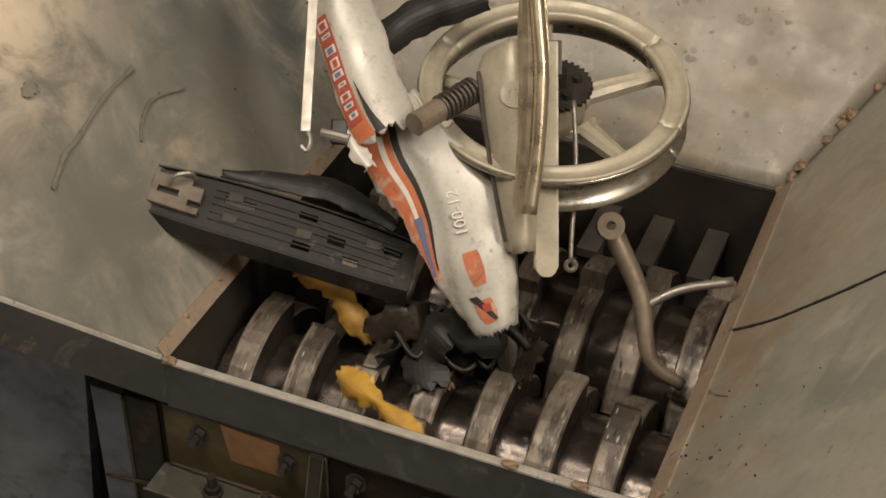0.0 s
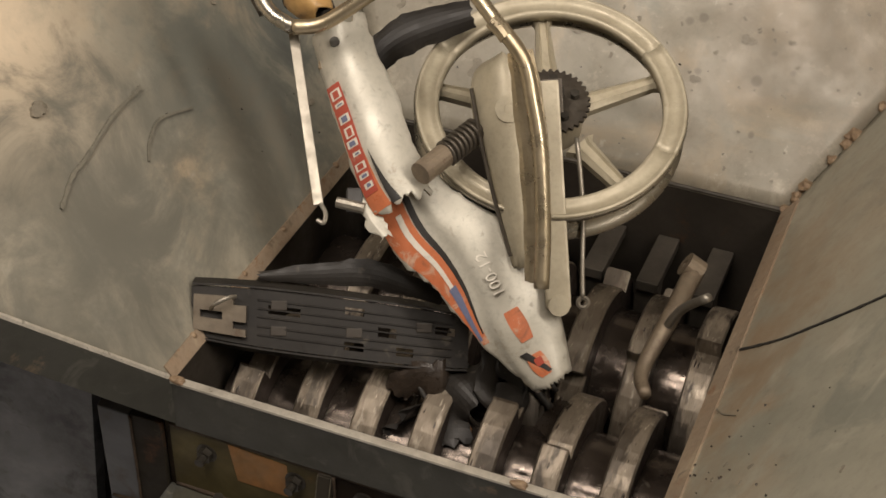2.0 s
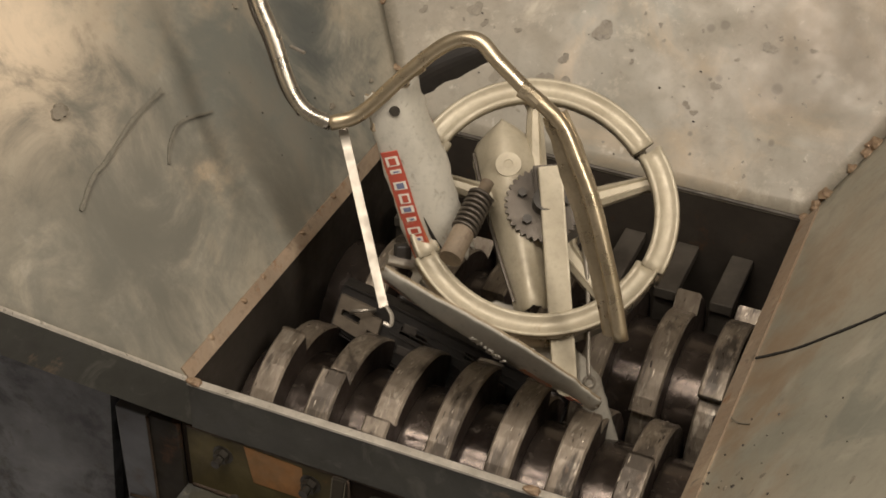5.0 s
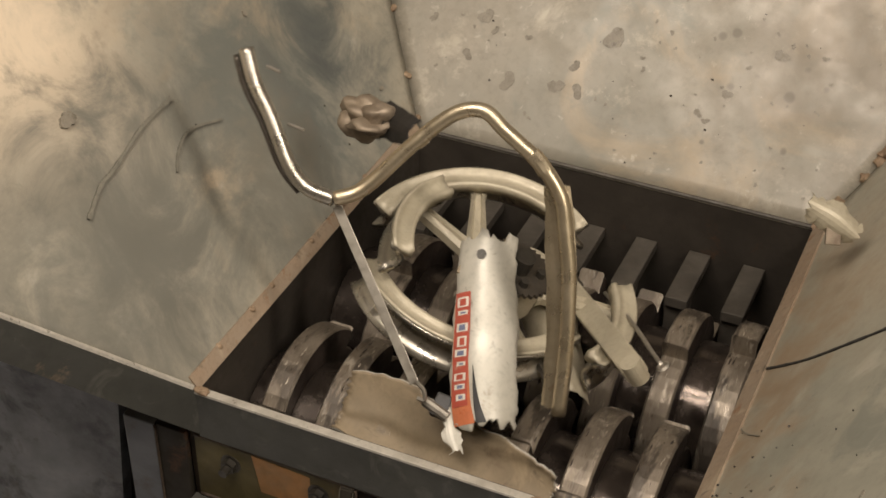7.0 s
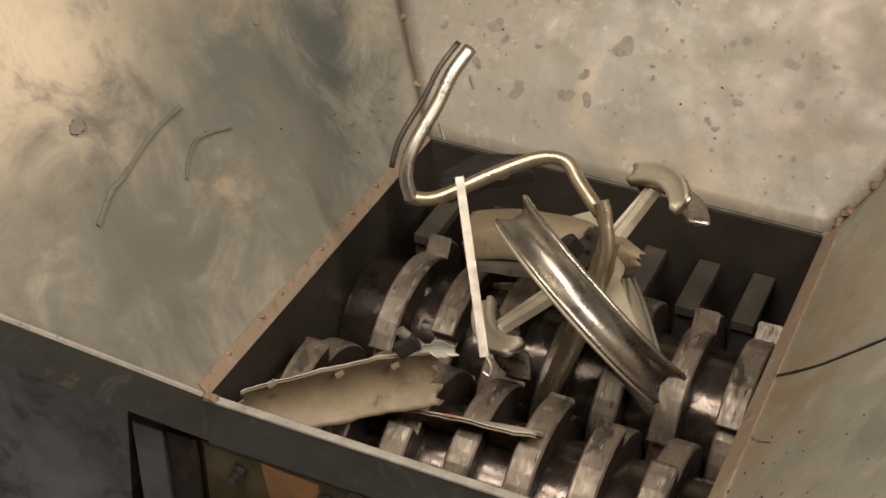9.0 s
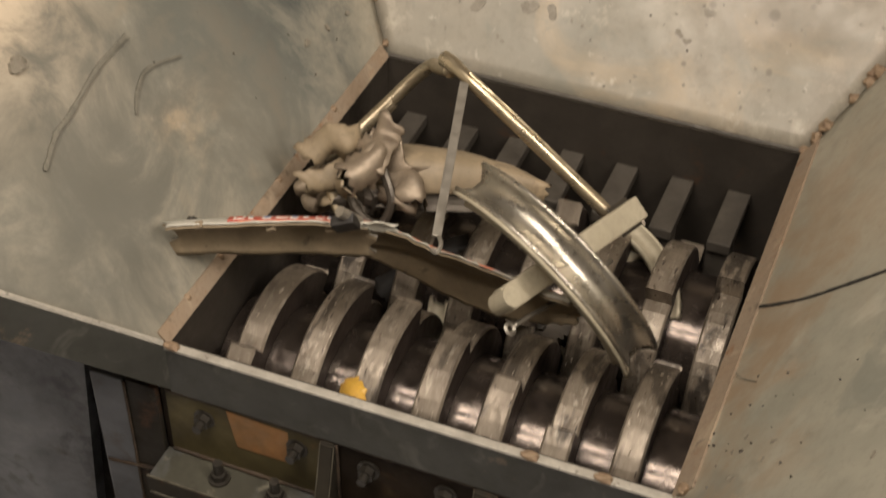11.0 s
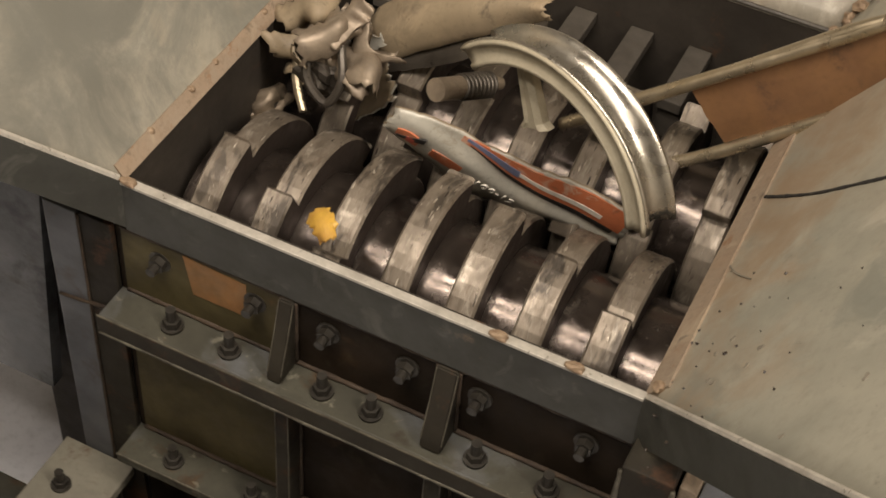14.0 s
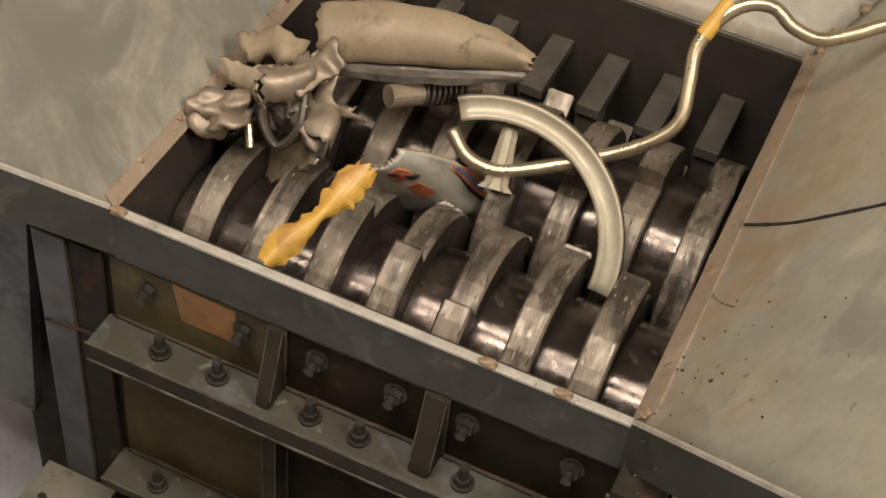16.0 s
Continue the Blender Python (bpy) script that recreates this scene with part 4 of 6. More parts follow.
for k in range(5):
    b = bmesh.new()
    a = radians(72 * k + 12)
    hexagon(b, Matrix.Translation((0.044 * math.cos(a), 0.044 * math.sin(a), 0.048)), 0.009, 0.014)
    part("nut", b, M_BOLT, wheel)
tagged(wheel, "cream cast alloy motorcycle wheel hub with sprocket and spokes", "wheel hub")

rim_low = empty("rim_fragment")
part("rim_piece", rim_arc(208, 332, RW, RIM, 30), M_RIM, rim_low, smooth=True)
part("rim_flange", rim_arc(208, 332, RW, FLANGE, 30), M_ALLOY, rim_low, smooth=True)
part("spoke", spoke_bm(308, 0.085, RW - 0.034), M_ALLOY, rim_low)
tagged(rim_low, "broken bright rim arc of a cast wheel with one spoke", "rim fragment")

rim_top = empty("rim_fragment")
part("rim_piece", rim_arc(32, 148, RW, RIM, 30), M_RIM, rim_top, smooth=True)
part("rim_flange", rim_arc(32, 148, RW, FLANGE, 30), M_ALLOY, rim_top, smooth=True)
part("spoke", spoke_bm(92, 0.070, RW - 0.034), M_ALLOY, rim_top)
tagged(rim_top, "broken cream rim arc of a cast wheel", "rim fragment")

swing_arm = empty("swing_arm")
part("bar", box((-0.022, -0.20, -0.014), (0.022, 0.20, 0.014), 0.004), M_ALLOY, swing_arm)
part("end_plate", box((-0.030, 0.145, -0.018), (0.030, 0.205, -0.0145), 0.001), M_DARK, swing_arm)
part("pivot", disc_bm(0.019, -0.022, 0.022, 20), M_ALLOY, swing_arm).location = (0, -0.195, 0)
part("brake_rod", tube(smooth_line([(0.052, 0.10, -0.030), (0.056, -0.02, -0.034), (0.048, -0.14, -0.030), (0.046, -0.185, -0.028)], 5), 0.0045, 8), M_STRIP, swing_arm, smooth=True)
part("rod_eye", rim_arc(0, 359.99, 0.009, [(0.0, 0.003), (0.004, 0.0), (0.0, -0.003), (-0.004, 0.0)], 16), M_STRIP, swing_arm).location = (0.046, -0.194, -0.028)
tagged(swing_arm, "cream box-section swing arm of a motorcycle", "swing arm")

chain_case = empty("chain_case")
part("shell", sheet([(0, 186, 10, -12), (0, 172, 40, -4), (0, 140, 60, 4), (2, 80, 64, 6), (6, -40, 50, 2), (10, -190, 32, 0)], 4, 14, 52, 2, 3, 21), M_ALLOY, chain_case, smooth=True)
part("boss", disc_bm(0.024, 0.0, 0.034, 20, 0.009), M_ALLOY, chain_case).location = (0.0, 0.085, 0.0)
part("flange_strip", tube([Vector(q) * MM for q in smooth_line([(-60, 130, 0), (-52, 30, 0), (-36, -90, 0), (-22, -170, 0)], 5)], 0.004, 7), M_DARK, chain_case)
tagged(chain_case, "dented cream rounded chain cover beside the wheel", "chain cover")

shock = empty("shock_absorber")
coil = [Vector((0.021 * math.cos(a), -0.045 + 0.09 * a / (2 * math.pi * 8), 0.021 * math.sin(a))) for a in [2 * math.pi * 8 * k / 150 for k in range(151)]]
part("spring", tube(coil, 0.0042, 7), M_DARK, shock, "dark coil spring", smooth=True)
rod = bmesh.new()
hexagon(rod, Matrix.Rotation(radians(90), 4, "X"), 0.012, 0.15, 16)
part("damper", rod, M_CAST, shock)
body_bm = bmesh.new()
hexagon(body_bm, Matrix.Translation((0, -0.078, 0)) @ Matrix.Rotation(radians(90), 4, "X"), 0.021, 0.065, 20)
part("damper_body", body_bm, M_CAST, shock)
tagged(shock, "dark coil-sprung shock absorber of a motorcycle", "shock absorber")

# grab rail: one bent tube
ARM = [(-195, 237), (-172, 182), (-135, 127), (-92, 52), (-52, 13), (0, 0)]
RAIL = [(-120, -17), (-72, 8), (0, 92), (66, 156), (118, 170), (160, 142), (225, 100)]
LEG = [(-4, 3), (24, -24), (50, -62), (66, -122), (83, -200), (96, -330), (99, -435)]
rail = empty("grab_rail")
part("tube", tube(smooth_line([(x * MM, y * MM, -0.018 * math.sin((x + 120) / 160) + 0.016 * math.exp(-(x + 120) / 40)) for x, y in RAIL], 6), 0.0135, 14), M_CHROME, rail, smooth=True)
rail_arm = part("bent_arm", tube(smooth_line([(x * MM, y * MM, 0.016 * (1 - y / 237)) for x, y in ARM], 6), 0.0135, 14), M_RIM, rail, "silvery bent arm", smooth=True)
part("guard_rod", tube(smooth_line([((x - 20) * MM, (y - 14) * MM, -0.006) for x, y in ARM[:-1]], 5), 0.0055, 8), M_DARK, rail_arm, "dark rod along the arm", smooth=True)
for f in ((-152, 212, -125, 205), (-102, 117, -70, 111)):
    part("stud", tube([(f[0] * MM, f[1] * MM, 0.004), (f[2] * MM, f[3] * MM, 0.008)], 0.003, 8), M_STRIP, rail_arm)
for p, q in (((8, 100), (20, 112)),):
    part("collar", tube([(p[0] * MM, p[1] * MM, -0.017), (q[0] * MM, q[1] * MM, -0.018)], 0.0145, 12), M_CHROME, rail)
rail_leg = part("leg", tube(smooth_line([(x * MM, y * MM, -0.012) for x, y in LEG], 6), 0.0135, 14), M_CHROME, rail, "brassy bent-down leg", smooth=True)
part("side_plate", sheet([(37, -40, 22, -18), (62, -160, 27, -18), (80, -300, 24, -18), (80, -428, 15, -18)], 3, 6, 6, 2, 2, 17), M_CHROME, rail_leg)
part("kink_weld", tube(smooth_line([(-0.012, 0.010, -0.010), (0.004, -0.004, -0.012), (0.016, -0.018, -0.012)], 4), 0.0150, 12), M_CHROME, rail_leg)
tagged(rail, "bent brassy chrome grab rail of a motorcycle", "grab rail")

flat_strip = empty("steel_strip")
part("bar", box((-0.0085, -0.170, -0.003), (0.0085, 0.170, 0.003), 0.001), M_STRIP, flat_strip)
part("hook", tube(smooth_line([(0.004, -0.168, 0), (0.010, -0.188, 0.004), (0.004, -0.204, 0.002), (-0.006, -0.196, 0)], 4), 0.004, 7), M_STRIP, flat_strip)
tagged(flat_strip, "bare flat steel strip", "steel strip")

# fairing: upper and lower half, silver outside, tan inside
UP = [(-40, 203, 50, 0), (-21, 140, 56, 3), (13, 57, 58, 5), (43, -23, 59, 5), (68, -85, 59, 3), (88, -125, 56, 0)]
LOW = [(-155, 225, 58, -6), (-105, 150, 77, 0), (-45, 103, 82, 3), (12, 44, 88, 4), (52, -25, 78, 3), (88, -92, 57, 2), (118, -142, 34, 0)]


def crease_step(s, f):
    """The lower fairing's number face stands proud of its stripe face, past a slanting crease."""
    at = 0.40 - 1.45 * f
    return 11.0 / (1 + math.exp(-18 * (s - at))) - 5.0


upper = empty("side_fairing")
part("shell", sheet(UP, 3, 18, 30, 3, 14, 4), M_WHITE, upper, smooth=True)
part("inside", sheet([(x, y, h - 3, z - 4.5) for x, y, h, z in UP], 3, 18, 30, 3, 12, 4), M_TAN, upper, "tan plastic inside", smooth=True)
part("decal", strip_on(UP, -0.97, (-0.60, -0.34), 0.34, 0.99, 1.6, 30), M_DECAL, upper, "orange decal stripe")
part("decal", strip_on(UP, (-0.36, -0.30), (-0.35, 0.02), 0.62, 0.99, 1.8, 30, 4), M_BLACK, upper, "black decal wedge")
part("lettering_ground", strip_on(UP, -0.95, -0.50, 0.30, 0.84, 2.8, 30), M_RED, upper, "red lettering ground")
for k in range(9):
    f = 0.320 + 0.056 * k
    wide = (0.040, 0.018, 0.036, 0.044, 0.032, 0.020, 0.038, 0.028, 0.034)[k]
    low = (-0.90, -0.88, -0.90, -0.86, -0.91, -0.84, -0.90, -0.88, -0.84)[k]
    part("lettering_bar", strip_on(UP, low, -0.56 - 0.02 * (k % 2), f, f + wide, 3.6, 30, 3), M_PALE, upper)
    part("lettering_bar", strip_on(UP, low + 0.07, -0.64, f + 0.007, f + wide - 0.005, 4.2, 30, 2), M_BLUE_INK if k % 3 else M_RED, upper)
part("hinge_bracket", box((-0.014, -0.142, -0.030), (0.016, -0.098, -0.010), 0.004), M_BLACK, upper, "black bracket")
part("hinge_pin", tube([(-0.030, -0.124, -0.014), (0.020, -0.136, -0.012)], 0.010, 10), M_STRIP, upper)
part("torn_tab", sheet([(10, -115, 10, -16), (34, -155, 14, -14), (62, -190, 10, -12)], 3, 5, 4, 8, 8, 71), M_WHITE, upper)
for k, f in enumerate((0.18, 0.52, 0.80)):
    part("clip", box((-0.004, -0.008, -0.020), (0.005, 0.008, -0.006), 0.002), M_TAN, upper).location = (-0.075 + 0.15 * f - 0.02, 0.165 - 0.33 * f + 0.02, 0.0)
screw = disc_bm(0.009, 0.0, 0.008, 18)
part("screw", screw, M_BOLT, upper).location = (-0.040, 0.160, 0.012)
tagged(upper, "dusty silver motorcycle side fairing with orange decal and tan inside", "fairing", group="torn fairing pieces")

lower = empty("side_fairing")
part("shell", sheet(LOW, 3, 26, 16, 5, 4, 9, crease_step), M_WHITE, lower, smooth=True)
part("inside", sheet([(x, y, h - 3, z - 4.5) for x, y, h, z in LOW], 3, 26, 16, 5, 6, 9, crease_step), M_TAN, lower, "tan plastic inside", smooth=True)
part("decal", strip_on(LOW, (-0.96, -0.98), (-0.10, -0.82), 0.02, 0.70, 1.8, 16, 6, 0.0, crease_step), M_DECAL, lower, "orange decal stripe")
part("decal", strip_on(LOW, (-0.08, -0.82), (0.12, -0.79), 0.04, 0.66, 2.0, 16, 3, 0.0, crease_step), M_BLACK, lower, "black decal line")
part("decal", strip_on(LOW, (-0.50, -0.92), (-0.34, -0.88), 0.10, 0.62, 2.6, 16, 3, 0.0, crease_step), M_PALE, lower, "pale decal line")
part("decal", strip_on(LOW, (-0.80, -0.97), (-0.62, -0.90), 0.42, 0.68, 2.8, 16, 3, 0.0, crease_step), M_BLUE_INK, lower, "blue decal wedge")
part("decal", strip_on(LOW, -0.22, 0.20, 0.63, 0.76, 1.8, 16, 4, 0.2, crease_step), M_DECAL, lower, "orange decal block")
part("decal", strip_on(LOW, -0.40, 0.25, 0.82, 0.94, 1.8, 16, 4, 0.3, crease_step), M_DECAL, lower, "orange decal block")
part("decal", strip_on(LOW, (-0.45, 0.05), (-0.20, 0.25), 0.80, 0.93, 2.8, 16, 3, 0.1, crease_step), M_BLACK, lower, "black decal slash")
part("decal", strip_on(LOW, -0.18, 0.10, 0.84, 0.88, 3.0, 16, 3, 0.1, crease_step), M_RED, lower, "red decal mark")
font = bpy.data.curves.new("lettering", "FONT")
font.body, font.size, font.extrude, font.align_x, font.align_y = "100-12", 0.030, 0.0016, "CENTER", "CENTER"
lettering = new("lettering", font)
lettering.data.materials.append(M_PALE)
lettering.parent = lower
lettering.matrix_local = pose(0.010, 0.054, 0.0205, 4, 4, 115)
tagged(lower, "torn silver motorcycle side fairing with orange decals and number", "fairing", group="torn fairing pieces")

edge_strip = empty("fairing_strip")
part("shell", wall_along(LOW, (20, 48, 66, 70, 60, 34, 14), 8, 3, 5, -8), M_WHITE, edge_strip, smooth=True)
tagged(edge_strip, "silver edge strip along the torn fairing", "fairing strip", group="torn fairing pieces")

# black tray from under the seat
tray = empty("seat_tray")


def tray_shape(x, y):
    """The tray narrows to its ends, runs down to one side and sags in the middle."""
    k = 1 - 0.16 * (abs(x) / 260) ** 3
    return x, (y * k) + 46 - 0.10 * (x + 250), 3.0 * math.cos(x / 90) - 5.0 * (x / 260) ** 2


TXS = [-264, -250, -226, -186, -150, -120, -60, -20, 22, 58, 84, 118, 150, 190, 226, 252]
TYS = [-54, -40, -24, -8, 10, 26, 40, 54]
part("shell", holed_plate(TXS, TYS, [(8, 5), (10, 3), (8, 1), (11, 1), (5, 4), (13, 4)], -6, 0, tray_shape), M_BLACK, tray)
for edge, deep, lift in ((-56, 34, 2), (56, 26, 5)):
    wall = bmesh.new()
    line = [tray_shape(-262 + 32 * k, edge) for k in range(17)]
    ring = []
    for x, y, z in line:
        out = 6 if edge > 0 else -6
        ring.append([wall.verts.new(Vector(q) * MM) for q in ((x, y, z + lift), (x, y + out * 0.6, z + lift), (x, y + out * 2.2, z - deep), (x, y + out * 1.6, z - deep))])
    for r0, r1 in zip(ring, ring[1:]):
        for k in range(4):
            wall.faces.new((r0[k], r0[(k + 1) % 4], r1[(k + 1) % 4], r1[k]))
    wall.faces.new(ring[0])
    wall.faces.new(ring[-1][::-1])
    part("side_wall", wall, M_BLACK, tray)
part("upper_flange", sheet([(-140, 112, 8, -4), (-40, 118, 20, -2), (60, 122, 26, 0), (130, 104, 22, -4), (200, 78, 10, -8)], 4, 6, 5, 3, 4, 15), M_BLACK, tray)
for y in (-32, -16, 2, 18, 34):
    part("rib", tube([Vector(tray_shape(x, y)) * MM + Vector((0, 0, 0.0012)) for x in (-140, -70, 0, 70, 140, 220)], 0.0018, 6), M_BLACK, tray)
part("latch", holed_plate([-258, -246, -226, -204, -184, -160], [-40, -26, -12, 4, 20, 36], [(1, 2), (2, 2), (4, 1), (4, 4)], 0.5, 13, tray_shape), M_LATCH, tray, "dusty grey latch plate")
part("latch_loop", tube(smooth_line([(-0.225, 0.050, 0.012), (-0.215, 0.060, 0.030), (-0.190, 0.072, 0.030), (-0.180, 0.074, 0.012)], 5), 0.004, 8), M_STRIP, tray)
for x, y in ((-100, 28), (-100, -20), (40, -6), (170, 20)):
    a, b, c = tray_shape(x, y)
    part("socket_rim", box(((a - 15) * MM, (b - 9) * MM, (c - 1) * MM), ((a + 15) * MM, (b + 9) * MM, (c + 3) * MM), 0.002), M_DUSTY, tray, "dusty socket rim")
tagged(tray, "black pierced plastic tray with a pale latch plate", "plastic tray")

mudguard = empty("mudguard")
part("shell", sheet([(-95, -40, 26, 0), (-50, -4, 34, 4), (10, 20, 34, 6), (95, 42, 24, 0)], 4, 8, 16, 4, 5, 23), M_BLACK, mudguard)
tagged(mudguard, "dark curved strip of a plastic mudguard", "mudguard")

seat_pan = empty("seat_pan")
part("shell", sheet([(-185, 15, 52, 0), (-90, 18, 54, 5), (30, 8, 48, 7), (120, -8, 36, 4), (190, -30, 16, 0)], 4, 12, 30, 2, 5, 31), M_TAN, seat_pan, smooth=True)
part("edge_wall", sheet([(-180, -34, 20, -18), (-60, -44, 24, -22), (80, -48, 20, -18), (175, -54, 8, -10)], 4, 4, 3, 3, 3, 32), M_DARK, seat_pan)
tagged(seat_pan, "torn tan plastic seat pan with a dark edge", "seat pan")


def crumple(seed, size, blades, big=1.0):
    """Bent torn metal lumps joined in one mesh."""
    rnd = random.Random(seed)
    bm = bmesh.new()
    for _ in range(blades):
        m = Matrix.Translation([rnd.uniform(-1, 1) * s for s in size]) @ Euler([rnd.uniform(-3, 3) for _ in range(3)]).to_matrix().to_4x4()
        out = bmesh.ops.create_icosphere(bm, subdivisions=3, radius=1.0)
        k = Vector((rnd.uniform(0.03, 0.06), rnd.uniform(0.022, 0.045), rnd.uniform(0.012, 0.028))) * big
        off = Vector((rnd.uniform(0, 9), rnd.uniform(0, 9), 0))
        for v in out["verts"]:
            q = Vector(v.co)
            w = 0.95 + 0.50 * noise.noise(q * 1.5 + off) + 0.30 * abs(noise.noise(q * 2.1 - off)) + 0.10 * noise.noise(q * 5 + off) + 0.03 * noise.noise(q * 13 + off)
            v.co = m @ Vector((q.x * k.x * w, q.y * k.y * w, q.z * k.z * w))
    return bm


def torn_plate(seed, length, half, bulge):
    """A bent, ragged plate for the scrap heaps."""
    rnd = random.Random(seed)
    line = [(length * (k / 3 - 0.5), rnd.uniform(-0.25, 0.25) * length, half * rnd.uniform(0.7, 1.15), rnd.uniform(-0.3, 0.3) * length) for k in range(4)]
    return sheet(line, 4, 8, bulge, half * 0.22, half * 0.3, seed)


casting = empty("engine_casting")
for k in range(4):
    part("lump", crumple(50 + k, (0.05, 0.05, 0.02), 1), M_CAST, casting, smooth=True)
for k, (x, y, z, rx, ry, rz) in enumerate(((-0.05, 0.04, 0.02, 30, 20, 10), (0.03, 0.05, 0.03, -35, 15, 70), (0.05, -0.02, 0.02, 50, -20, 130), (-0.04, -0.03, 0.03, 20, 40, 200), (0.0, 0.02, 0.05, -20, -30, 250), (0.06, 0.03, 0.0, 70, 10, 310), (-0.07, 0.0, 0.01, 60, 60, 30))):
    p = part("torn_plate", torn_plate(60 + k, 95 + 9 * (k % 3), 32 + 5 * (k % 2), 34), M_CAST if k % 3 else M_TAN, casting, smooth=True)
    p.matrix_local = pose(x, y, z, rx, ry, rz)
part("torn_tube", tube(smooth_line([(-0.07, -0.02, 0.01), (-0.055, -0.07, 0.02), (-0.03, -0.12, 0.02)], 5), lambda f: 0.011 - 0.004 * f, 9), M_CHROME, casting)
part("chain_loop", tube(smooth_line([(0.02, 0.06, 0.03), (-0.015, 0.0, 0.05), (-0.02, -0.06, 0.045), (0.02, -0.10, 0.03), (0.05, -0.06, 0.04), (0.04, 0.0, 0.045)], 5), 0.0085, 8), M_DARK, casting, "oily chain loop")
for k in range(3):
    part("bracket", crumple(90 + k, (0.03, 0.06, 0.02), 1), M_DARK, casting)
tagged(casting, "crumpled torn cast metal from a motorcycle engine", "scrap casting")

hub_lump = empty("scrap_lump")
for k in range(4):
    part("lump", crumple(120 + k, (0.028, 0.028, 0.012), 1), M_CAST, hub_lump, smooth=True)
part("washer", disc_bm(0.030, -0.01, 0.012, 20, 0.012), M_DARK, hub_lump)
tagged(hub_lump, "dusty round torn lump of cast metal", "scrap casting")

tangle = empty("oily_tangle")
for k, (x, y, z, rx, ry, rz) in enumerate(((-0.10, 0.02, 0.02, 20, 10, 10), (-0.03, -0.03, 0.03, -25, 15, 60), (0.05, 0.0, 0.03, 30, -20, 120), (0.10, -0.03, 0.02, 20, 30, 170), (0.02, 0.05, 0.0, -20, -30, 20), (-0.07, -0.05, 0.0, 40, 10, 330), (0.08, 0.05, 0.0, 10, -40, 80))):
    p = part("torn_plate", torn_plate(160 + k, 120 + 15 * (k % 3), 34 + 6 * (k % 2), 9), M_BLACK if k % 3 else M_CLOT, tangle)
    p.matrix_local = pose(x, y, z, rx, ry, rz)
for k in range(4):
    r9 = random.Random(300 + k)
    pts = [(-0.13 + 0.055 * j + r9.uniform(-0.02, 0.02), r9.uniform(-0.07, 0.06), r9.uniform(-0.02, 0.05)) for j in range(6)]
    part("hose", tube(smooth_line(pts, 5), r9.uniform(0.004, 0.008), 8), M_BLACK if k % 2 else M_DARK, tangle, smooth=True)
part("mount_plate", sheet([(60, 80, 18, 10), (88, 20, 24, 14), (96, -50, 20, 8), (112, -92, 10, 0)], 4, 6, 6, 4, 5, 44), M_DARK, tangle, "oily mounting plate")
part("strap", sheet([(-70, -30, 16, 20), (-40, -60, 18, 22), (-20, -100, 14, 14)], 3, 6, 6, 4, 5, 45), M_PLATE, tangle, "rusty brown strap")
tagged(tangle, "oily black tangle of rubber hoses and engine mounts", "scrap tangle")

bent_tube = empty("bent_tube")
BENT = [(-362, -43), (-338, -92), (-290, -120), (-220, -122), (-107, -110), (-18, -92), (35, -60), (56, 4), (72, 62), (112, 106), (160, 128), (206, 120), (236, 84), (280, 60), (335, 65), (400, 76), (520, 66), (640, 60)]
part("tube", tube(smooth_line([(x * MM, y * MM, 0.010 * math.sin(x / 90)) for x, y in BENT], 6), 0.0125, 14), M_CHROME, bent_tube, smooth=True)
part("sleeve", tube([(0.085 + 0.010 * k, 0.082 + 0.011 * k, 0.009) for k in range(6)], 0.0150, 12), M_YELLOW, bent_tube, "yellowed sleeve")
tagged(bent_tube, "bent yellowed chrome tube with an S-shaped end", "bent tube")

rack = empty("rack_rail")
LOOP = [(-270, 22), (-262, -60), (-205, -125), (0, -140), (190, -138), (262, -95), (285, -30), (240, -2), (0, 8), (-200, 22)]
part("loop", tube(smooth_line([(x * MM, y * MM, 0) for x, y in LOOP + LOOP[:1]], 5), 0.012, 12), M_CHROME, rack, smooth=True)
part("stem", tube(smooth_line([(-0.34, 0.028, 0), (-0.27, 0.024, 0), (0, 0.010, 0.004), (0.29, -0.004, 0.004), (0.42, 0.03, 0), (0.52, 0.02, 0)], 5), 0.011, 12), M_CHROME, rack, smooth=True)
part("plate", sheet([(-95, -58, 66, 0), (90, -66, 68, 0), (255, -58, 54, 0)], 3, 6, 4, 2, 2, 41), M_PLATE, rack, "dusty orange plate")
tagged(rack, "yellowed tubular luggage rack loop with a plate", "luggage rack")

lever = empty("kick_lever")
part("arm", tube(smooth_line([(-0.068, 0.150, 0), (-0.012, 0.020, 0.01), (0.006, -0.10, 0.01), (0.068, -0.15, 0)], 6), lambda f: 0.021 - 0.009 * f, 10), M_CAST, lever, smooth=True)
part("pedal", tube(smooth_line([(-0.010, -0.005, 0.01), (0.06, 0.030, 0.02), (0.16, 0.046, 0.02)], 5), 0.009, 10), M_STRIP, lever, smooth=True)
part("boss", disc_bm(0.026, -0.012, 0.024, 18, 0.009), M_CAST, lever).location = (-0.068, 0.15, 0)
tagged(lever, "dusty bent kick-start lever with a bright pedal", "kick lever")

